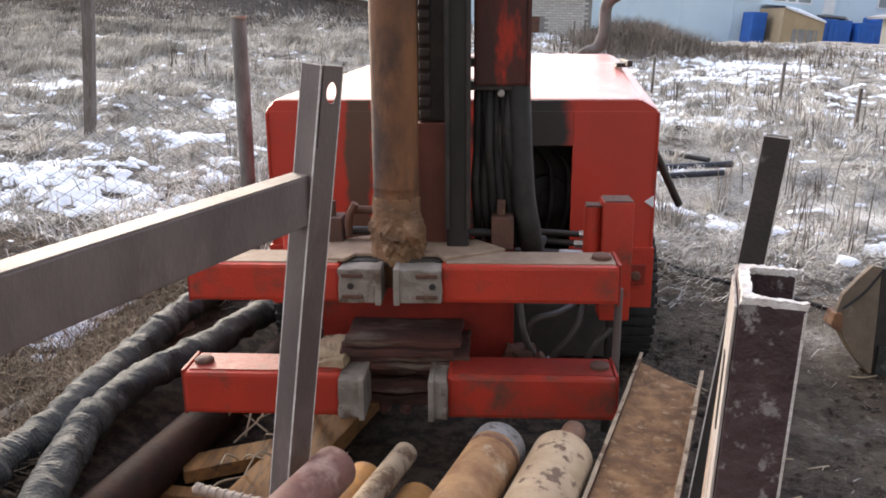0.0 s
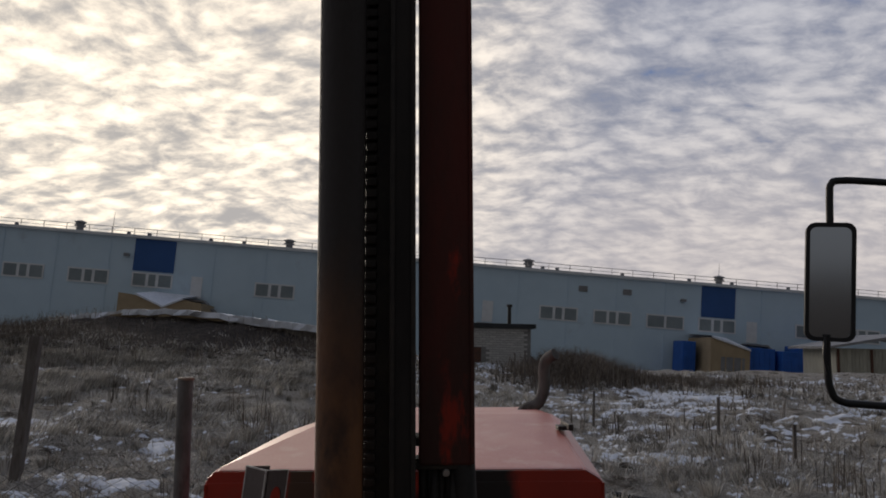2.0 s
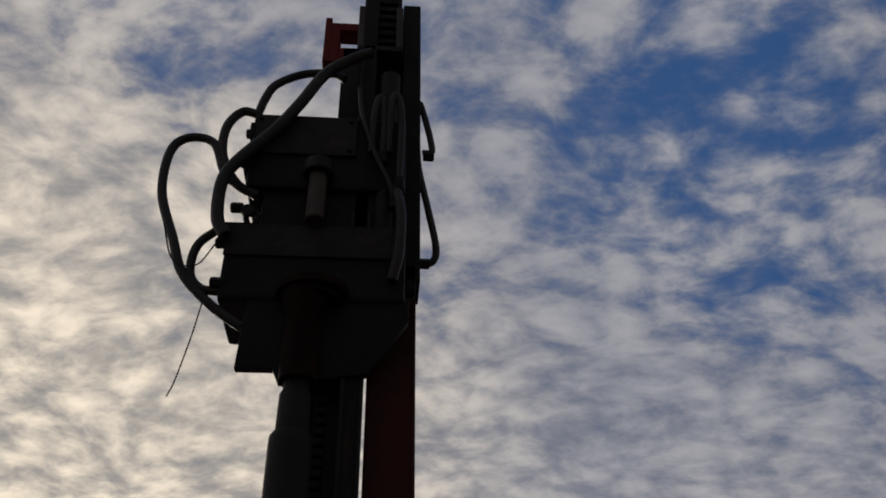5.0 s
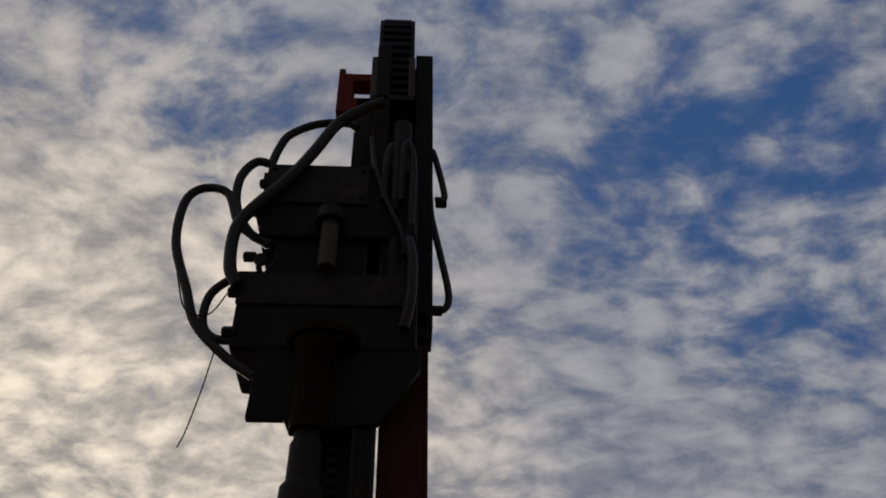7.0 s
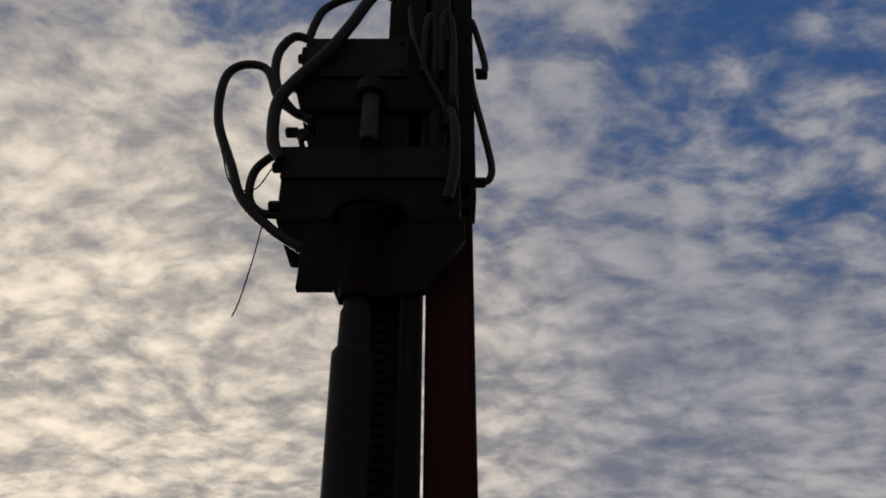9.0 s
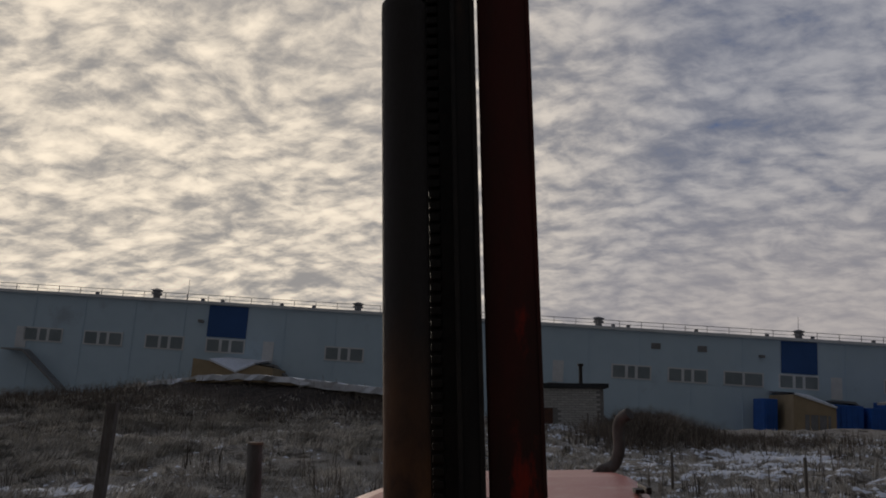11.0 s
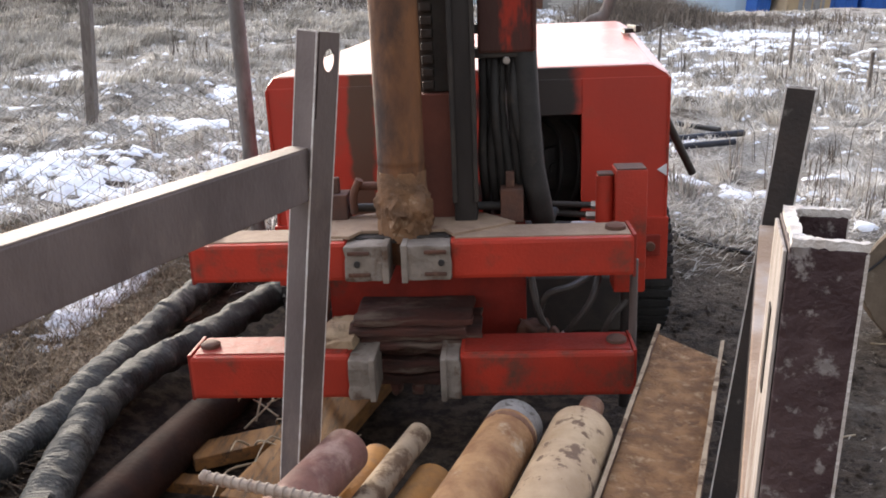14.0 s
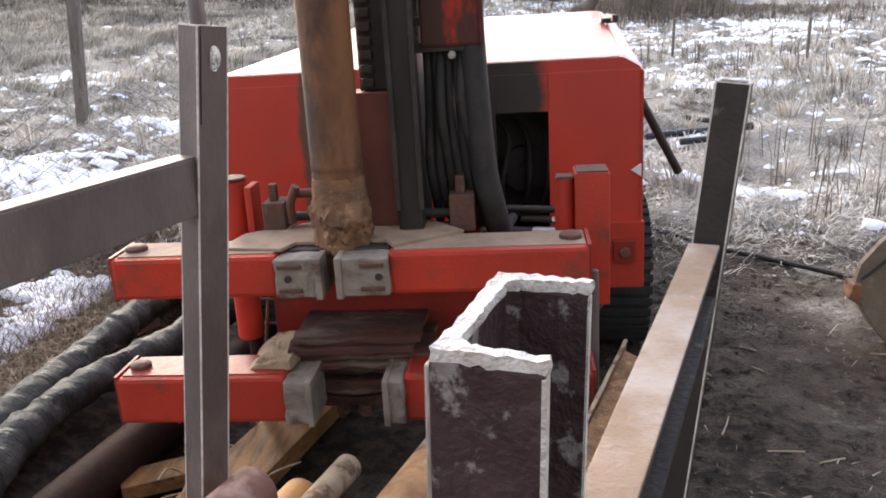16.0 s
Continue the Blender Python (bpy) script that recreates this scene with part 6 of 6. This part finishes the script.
# ---- lying poles, cable and the bucket on the right ----
for a, b, r, mat, lab in (((2.07, 9.5), (2.43, 9.06), 0.03, BLACKTRIM, "short dark pole end in the grass"), ((1.55, 8.62), (2.56, 8.64), 0.034, POLE, "dark blue-black pole lying on straw"),
                          ((1.80, 8.20), (2.37, 8.25), 0.03, POLE, "dark blue-black pole lying on straw")):
    a, b = [Vector((x, y, ground_at(x, y) + 0.075)) for x, y in (a, b)]
    t = thing("pole", a, lab, "pole", "poles in the grass")
    part("pole", rod(a, b, r, 16), mat, t, "", True)
cab = thing("cable", (1.7, 5.2, 0.02), "black cable lying across the mud", "cable")
part("cable", hose([(x, y, ground_at(x, y) + 0.012) for x, y in ((1.2, 5.75), (1.47, 5.42), (1.75, 5.2), (2.05, 4.85), (2.35, 4.5))], 0.016, 8), RUBBER, cab, "", True)

bucket = thing("digger_bucket", (2.0, 4.1, 0.0), "dusty grey digger bucket with a rust-tipped tooth, resting on the soil", "bucket")
prof = [(1.765, 0.30), (1.785, 0.40), (1.84, 0.475), (1.90, 0.545), (1.945, 0.54), (1.96, 0.28), (1.975, -0.01), (1.93, 0.035), (1.872, 0.10), (1.82, 0.18), (1.785, 0.24)]
part("side_plate", rough_up(prism(prof, "y", 4.0, 4.03, 0.004), 0.003, 12, 3), BUCKET, bucket)
shell = bmesh.new()
path_ = prof[6:] + prof[:1]
inn = [(x + (2.0 - x) * 0.06, z + (0.35 - z) * 0.07) for x, z in path_]
for (a, b), (c, d_) in zip(list(zip(path_, inn)), list(zip(path_, inn))[1:]):
    prism([a, c, d_, b], "y", 4.03, 4.09, 0, None, shell)
part("shell", shell, BUCKET, bucket)
part("wear_strip", hose([(1.79, 3.998, 0.33), (1.83, 3.997, 0.365), (1.88, 3.997, 0.415), (1.92, 3.997, 0.475), (1.95, 3.997, 0.525)], 0.006, 8), BLACKTRIM, bucket, "dark weld line")
part("tooth", rough_up(prism([(1.742, 0.245), (1.755, 0.31), (1.79, 0.31), (1.80, 0.24), (1.785, 0.215)], "y", 3.985, 4.08, 0.006), 0.006, 40, 2), STUB, bucket, "rust-orange tooth")
part("inner_plate", prism([(1.95, 0.53), (2.6, 0.56), (2.6, -0.02), (1.98, -0.02)], "y", 4.01, 4.04, 0.004), SOOT, bucket, "dark inner plate")
part("foot_block", block(1.985, 2.08, 3.99, 4.008, -0.02, 0.15, 0.003), WRAP, bucket, "grey-green foot block")
part("arm", block(2.10, 2.6, 3.97, 4.005, -0.02, 0.62, 0.01), BLACKTRIM, bucket, "black arm head")

for i in range(20):
    rnd = random.Random(90 + i)
    x, y, a, l_ = 0.85 + rnd.random() * 1.4, 1.7 + rnd.random() * 2.5, rnd.random() * 6.28, 0.05 + 0.11 * rnd.random()
    t = thing("stick", (x, y, ground_at(x, y)), "pale splintered stick lying on the trodden soil", "stick", "sticks on the soil")
    part("stem", hose([(x + l_ * q * math.cos(a + 0.1 * q), y + l_ * q * math.sin(a + 0.1 * q), ground_at(x + l_ * q * math.cos(a + 0.1 * q), y + l_ * q * math.sin(a + 0.1 * q)) + 0.008) for q in (0, 0.5, 1)], 0.004, 6, 4, None, 0.1, 0.05, True, 0.0025), TWIG, t)

# cab mirror on its bracket
mirror = thing("cab_mirror", (1.6, 2.95, 1.5), "tall black-framed cab mirror on a bent bracket", "mirror")
mm = look((1.391, 2.9, 2.045), (0.35, 0.0, 1.9)) @ pose(0, 0, 0, 0, 0, 2.0)


def rounded(w, h, r, n=6):
    out = []
    for cx, cy, a0 in ((w - r, h - r, 0), (-w + r, h - r, 90), (-w + r, -h + r, 180), (w - r, -h + r, 270)):
        out += [(cx + r * math.cos(radians(a0 + 90 * i / n)), cy + r * math.sin(radians(a0 + 90 * i / n))) for i in range(n + 1)]
    return out


part("shell", prism(rounded(0.077, 0.198, 0.030), "z", 0.0, 0.045, 0.006, mm), BLACKTRIM, mirror, "black housing", True)
rimm = bmesh.new()
ro, ri = rounded(0.077, 0.198, 0.030), rounded(0.064, 0.184, 0.022)
vo = [[rimm.verts.new((x, y, z)) for x, y in ro] for z in (0.0, -0.012)]
vi = [[rimm.verts.new((x, y, z)) for x, y in ri] for z in (0.0, -0.012)]
for i in range(len(ro)):
    j = (i + 1) % len(ro)
    rimm.faces.new((vo[0][i], vo[0][j], vo[1][j], vo[1][i]))
    rimm.faces.new((vo[1][i], vo[1][j], vi[1][j], vi[1][i]))
    rimm.faces.new((vi[1][i], vi[1][j], vi[0][j], vi[0][i]))
bmesh.ops.transform(rimm, verts=rimm.verts, matrix=mm)
part("rim", rimm, BLACKTRIM, mirror, "black rubber rim")
part("glass", prism(rounded(0.0675, 0.1885, 0.022), "z", -0.004, -0.0005, 0, mm), MIRROR, mirror, "mirror glass")
part("bracket", hose([(1.40, 2.91, 2.22), (1.402, 2.91, 2.34), (1.408, 2.91, 2.378), (1.44, 2.91, 2.392), (1.59, 2.91, 2.39), (2.3, 3.0, 2.38)], 0.0125, 10, 8), BLACKTRIM, mirror, "black tube bracket", True)
part("bracket", hose([(1.378, 2.91, 1.87), (1.378, 2.91, 1.76), (1.386, 2.91, 1.695), (1.42, 2.91, 1.652), (1.56, 2.91, 1.64), (2.3, 3.0, 1.60)], 0.0125, 10, 8), BLACKTRIM, mirror, "black tube bracket", True)
part("cable", hose([(1.37, 2.90, 1.86), (1.36, 2.89, 1.80), (1.372, 2.895, 1.74)], 0.006, 7), BLACKTRIM, mirror)
stand = bmesh.new()
rod((2.3, 3.0, 0.4), (2.3, 3.0, 2.42), 0.03, 12, stand)
part("upright", stand, BLACKTRIM, mirror, "", True)

# ---- the hall across the field ----
HALL = pose(0, 65.3, 0, 0, 0, 3.6) @ pose(0, 0, 0, 0, 3.0, 0)
hall = thing("factory_hall", (0, 70, -0.5), "long pale blue metal-clad factory hall with blue panels", "building")
TOP, X0, X1 = 8.35, -62.0, 66.0


def hb(x0, x1, y0, y1, z0, z1, bevel=0.0):
    return block(x0, x1, y0, y1, z0, z1, bevel, HALL)


wall = part("wall", hb(X0, X1, 0.0, 0.3, -6.0, TOP), WALLBLUE, hall, "pale blue clad wall")
part("wall", hb(X0, X1, 24.0, 24.3, -6.0, TOP), WALLBLUE, hall)
part("wall", hb(X0, X0 + 0.3, 0.3, 24.0, -6.0, TOP), WALLBLUE, hall)
part("wall", hb(X1 - 0.3, X1, 0.3, 24.0, -6.0, TOP), WALLBLUE, hall)
roof = part("roof", hb(X0 - 0.2, X1 + 0.2, -0.25, 24.5, TOP, TOP + 0.22), FRAME, hall, "snow-edged flat roof")
x = X0 + 1.4
joint = None
while x < X1:
    if joint is None:
        joint = part("panel_joint", block(-0.035, 0.035, -0.045, 0.0, -6, TOP, 0), WALLBLUE, wall)
        joint.matrix_basis = HALL @ Matrix.Translation((x, 0, 0))
    else:
        o = new("panel_joint", joint.data)
        o.parent = wall
        o.matrix_basis = HALL @ Matrix.Translation((x, 0, 0))
    x += 3.93


def hall_window(x, z, panes):
    wide, tall_w = 2.9, 0.95
    w = part("window", hb(x - wide / 2 - 0.08, x + wide / 2 + 0.08, -0.06, -0.003, z - tall_w / 2 - 0.08, z + tall_w / 2 + 0.08), FRAME, wall, "ribbon window with white frames")
    spans = ((-wide / 2, -0.45), (-0.30, 0.30), (0.45, wide / 2)) if panes == 3 else ((-wide / 2, -0.06), (0.06, wide / 2))
    for a, b in spans:
        part("pane", hb(x + a + 0.04, x + b - 0.04, -0.075, -0.063, z - tall_w / 2 + 0.03, z + tall_w / 2 - 0.03), GLASS, None).parent = wall


for x, z, k in ((-36.1, 5.2, 3), (-31.4, 5.2, 3), (-26.6, 5.2, 3), (-21.85, 5.2, 3), (-12.6, 5.15, 3), (-7.9, 5.15, 3), (9.5, 5.2, 3), (13.8, 5.2, 3), (18.05, 5.2, 2), (22.25, 5.22, 3), (30.2, 5.3, 3), (34.2, 5.3, 3), (39.0, 5.3, 2)):
    hall_window(x, z, k)
for x, w in ((-21.85, 3.05), (22.3, 2.75), (-50, 3.0), (50, 3.0)):
    part("blue_panel", hb(x - w / 2, x + w / 2, -0.07, -0.004, 5.86, TOP - 0.05), DEEPBLUE, wall, "deep blue cladding panel")
for x, z in ((11.35, 7.3), (14.9, 7.3)):
    part("louvre", hb(x - 0.35, x + 0.35, -0.06, -0.003, z - 0.22, z + 0.22), ROOFGREY, wall, "small grey louvre")
for x in (-18.5, 3.9, 25.1, -37.8):
    d_ = part("door", hb(x - 0.42, x + 0.42, -0.06, -0.003, 4.1, 5.75), FRAME, wall, "white upper door")
    lad = prism([(x - 0.8, 3.98), (x + 0.85, 3.98), (x + 4.2, 1.1), (x + 4.2, 0.9), (x + 0.8, 3.82), (x - 0.8, 3.86)], "y", -1.2, -0.05, 0, HALL)
    part("stair", lad, ROOFGREY, hall, "grey outside stair")
for x, z in ((-23.9, 6.9), (19.4, 6.9), (-5.0, 6.6)):
    part("lamp", hb(x - 0.18, x + 0.18, -0.4, -0.003, z, z + 0.2), ROOFGREY, wall)
for x, h_ in ((-28.2, 0.85), (-12.0, 0.75), (7.15, 0.8), (22.9, 0.75), (-45, 0.8), (40, 0.8)):
    c_ = lathe([(0, 0.28), (h_ * 0.55, 0.28), (h_ * 0.56, 0.42), (h_ * 0.72, 0.42), (h_ * 0.74, 0.26), (h_, 0.48), (h_ + 0.12, 0.12)], HALL @ Vector((x, 1.5, TOP + 0.2)), HALL @ Vector((x, 1.5, TOP + 3)), 14)
    part("roof_vent", c_, ROOFGREY, roof, "grey mushroom roof vent", True)
for x in (-33.2, -30.5, -24.6, -23.0, -15.6, -18.2, 4.5, 9.6, 8.4, 15.0, 17.3, 20.6, 24.2, 26.5, 29.0):
    dome = lathe([(0, 0.5), (0.16, 0.5), (0.26, 0.42), (0.32, 0.2)], HALL @ Vector((x, 2.5, TOP + 0.2)), HALL @ Vector((x, 2.5, TOP + 2)), 10) if int(x * 10) % 2 else lathe([(0, 0.16), (0.42, 0.16), (0.45, 0.1)], HALL @ Vector((x, 2.0, TOP + 0.2)), HALL @ Vector((x, 2.0, TOP + 2)), 10)
    part("roof_vent", dome, ROOFGREY, roof, "", True)
rail = bmesh.new()
for i in range(70):
    x = -56 + i * 1.7
    box(rail, x - 0.02, x + 0.02, 0.4, 0.44, TOP + 0.2, TOP + 0.78, 0, HALL)
box(rail, -56, 62, 0.4, 0.44, TOP + 0.75, TOP + 0.79, 0, HALL)
box(rail, -56, 62, 0.4, 0.44, TOP + 0.48, TOP + 0.51, 0, HALL)
part("roof_rail", rail, ROOFGREY, roof, "thin roof rail")
for x in (23.9, -26.5):
    part("aerial", lathe([(0, 0.03), (2.2, 0.015)], HALL @ Vector((x, 4, TOP + 0.2)), HALL @ Vector((x, 4, TOP + 4)), 6), ROOFGREY, roof)


def porch_roof(front, back, m):
    """A snowy roof between a sloping front edge and the line where it meets the hall."""
    bm = bmesh.new()
    rows = [[bm.verts.new((x, y, z + dz)) for x, z in line] for line, y in ((front, -4.75), (back, -0.05)) for dz in (0.0, 0.13)]
    for a, b in ((0, 1), (1, 3), (3, 2), (2, 0)):
        for i in range(len(front) - 1):
            bm.faces.new((rows[a][i], rows[a][i + 1], rows[b][i + 1], rows[b][i]))
    bmesh.ops.transform(bm, verts=bm.verts, matrix=m)
    bmesh.ops.recalc_face_normals(bm, faces=bm.faces)
    return bm


for x, front, back in ((-21.8, [(-1.0, 3.95), (0.2, 3.85), (2.15, 3.1), (3.5, 3.75), (4.8, 3.6)], [(-1.0, 4.0), (0.2, 4.25), (2.15, 4.2), (3.5, 4.15), (4.8, 3.7)]),
                       (22.4, [(-2.4, 4.1), (0.6, 3.3)], [(-2.4, 4.3), (0.6, 4.2)])):
    pm = HALL @ Matrix.Translation((x, 0, 0))
    pr = part("porch", prism([(front[0][0], -3.0), (front[-1][0], -3.0)] + front[::-1], "y", -4.6, -0.02, 0, pm), BEIGE, hall, "beige lean-to porch")
    part("porch_roof", porch_roof(front[1:4] if x < 0 else front, back[1:4] if x < 0 else back, pm), SNOW, pr, "snow-covered porch roof")
    if x > 0:
        part("porch_window", hb(x - 1.6, x + 0.2, -4.64, -4.61, 1.7, 2.75), ROOFGREY, pr, "dark porch opening")
        for k in range(3):
            part("porch_post", hb(x - 1.3 + k * 0.6, x - 1.22 + k * 0.6, -4.68, -4.645, 1.7, 2.75), BEIGE, pr)

# blue containers and bins by the wall
for x0, x1, z0, z1, y in ((18.5, 19.5, 2.6, 3.75, -3), (23.2, 25.2, 0.5, 3.6, -4), (25.5, 26.7, 0.5, 3.5, -4.5), (27.2, 31.0, 0.5, 4.0, -3.5)):
    c_ = thing("blue_container", HALL @ Vector(((x0 + x1) / 2, y, -1)), "blue painted metal container by the hall", "container", "containers")
    part("body", hb(x0, x1, y, y + 2.2, -2.0, z1, 0.03), CONTBLUE, c_)
    for i in range(1, 5):
        xx = x0 + (x1 - x0) * i / 5
        part("rib", hb(xx - 0.03, xx + 0.03, y - 0.04, y, -2.0, z1 - 0.1), CONTBLUE, c_)

# brick hut
hut = thing("brick_hut", (2.2, 33, 0.8), "small white brick hut with a dark flat roof", "hut")
HX0, HX1, HY, HZ = 0.2, 3.72, 32.0, 2.60
part("wall", block(HX0, HX1, HY, HY + 3.2, 0.2, HZ, 0), MORTAR, hut, "grey mortar core")
part("roof", block(HX0 - 0.15, HX1 + 0.18, HY - 0.18, HY + 3.4, HZ, HZ + 0.16, 0.01), TARCOVER, hut, "dark felt roof")
part("door", block(1.50, 1.85, HY - 0.02, HY + 0.02, 0.5, 1.85, 0.004), BROWN, hut, "brown door")
part("flue", rod((2.95, HY + 0.6, HZ + 0.1), (2.95, HY + 0.6, HZ + 0.85), 0.07, 12), SOOT, hut, "black flue pipe", True)
part("flue_cap", rod((2.95, HY + 0.6, HZ + 0.82), (2.95, HY + 0.6, HZ + 0.92), 0.11, 12), SOOT, hut, "", True)

# low shed on the far right
shed = thing("low_shed", (24, 45, 0), "low pale shed with a shallow snowy roof", "shed")
part("wall", block(21.5, 29, 45, 49, -0.6, 2.3, 0.02), SHEDWALL, shed)
for k in range(36):
    part("board", block(21.52 + k * 0.207, 21.70 + k * 0.207, 44.975, 44.996, -0.6, 2.24, 0), SHEDWALL, shed)
part("roof", prism([(20.9, 2.25), (25.2, 3.0), (29.6, 2.25), (29.6, 2.38), (25.2, 3.15), (20.9, 2.38)], "y", 44.4, 49.6), ROOFGREY, shed, "grey shallow roof")
for x in (21.6, 23.4, 25.2, 27):
    part("post", block(x - 0.06, x + 0.06, 44.88, 44.97, -0.6, 2.25, 0.01), BROWN, shed)

# snow-covered slab on the spoil heap
slab = thing("board_pile", (-8, 31, 2.2), "uneven pile of pale boards under snow on the heap", "board pile")
SLAB_LINE = [(-12.7, 2.34), (-11.4, 2.50), (-10.0, 2.62), (-8.6, 2.62), (-7.2, 2.50), (-5.8, 2.38), (-4.4, 2.26), (-2.8, 2.12)]


def slab_layer(line, y0, y1, low, tall_l, seed):
    bm = bmesh.new()
    fine_line = smooth_path([(x, 0, z) for x, z in line], 5)
    rows = []
    for y, dz in ((y0, low), (y0, low + tall_l), (y1, low + tall_l), (y1, low)):
        rows.append([bm.verts.new((p.x, y + 0.25 * noise.noise(Vector((p.x * 2.1, dz * 3, seed))), p.z + dz + 0.07 * noise.noise(Vector((p.x * 2.7, y, seed + 4))))) for p in fine_line])
    for a, b in zip(rows, rows[1:] + rows[:1]):
        for i in range(len(fine_line) - 1):
            bm.faces.new((a[i], a[i + 1], b[i + 1], b[i]))
    bm.faces.new([r[0] for r in rows]), bm.faces.new([r[-1] for r in rows][::-1])
    bmesh.ops.recalc_face_normals(bm, faces=bm.faces)
    return bm


part("board_layer", slab_layer(SLAB_LINE, 30.0, 32.3, -0.25, 0.33, 1), GREYOLD, slab, "grey weathered boards")
part("board_layer", slab_layer(SLAB_LINE[1:5], 29.8, 31.8, 0.02, 0.16, 2), BEIGE, slab, "yellowish boards")
part("snow_cover", slab_layer(SLAB_LINE[:6], 29.75, 32.3, 0.07, 0.20, 3), SNOW, slab, "snow cover")
part("snow_cover", slab_layer(SLAB_LINE[4:], 29.8, 32.3, 0.0, 0.24, 5), SNOW, slab, "snow cover")

# single bricks of the hut, last
brick = None
row = 0
z = 0.55
while z < HZ - 0.05:
    x = HX0 + (0.13 if row % 2 else 0.0)
    while x + 0.25 < HX1 and x > 0.1:
        if x + 0.25 > 1.45 and not (1.3 < x < 2.0 and z < 1.85):
            if brick is None:
                brick = part("brick", block(0, 0.25, -0.02, 0.0, 0, 0.075, 0), BRICK, hut)
                mesh_b = brick.data
                o = brick
            else:
                o = new("brick", mesh_b)
                o.parent = hut
                o.matrix_parent_inverse = hut.matrix_basis.inverted()
            o.matrix_basis = Matrix.Translation((x, HY - 0.001, z))
        x += 0.262
    z += 0.088
    row += 1
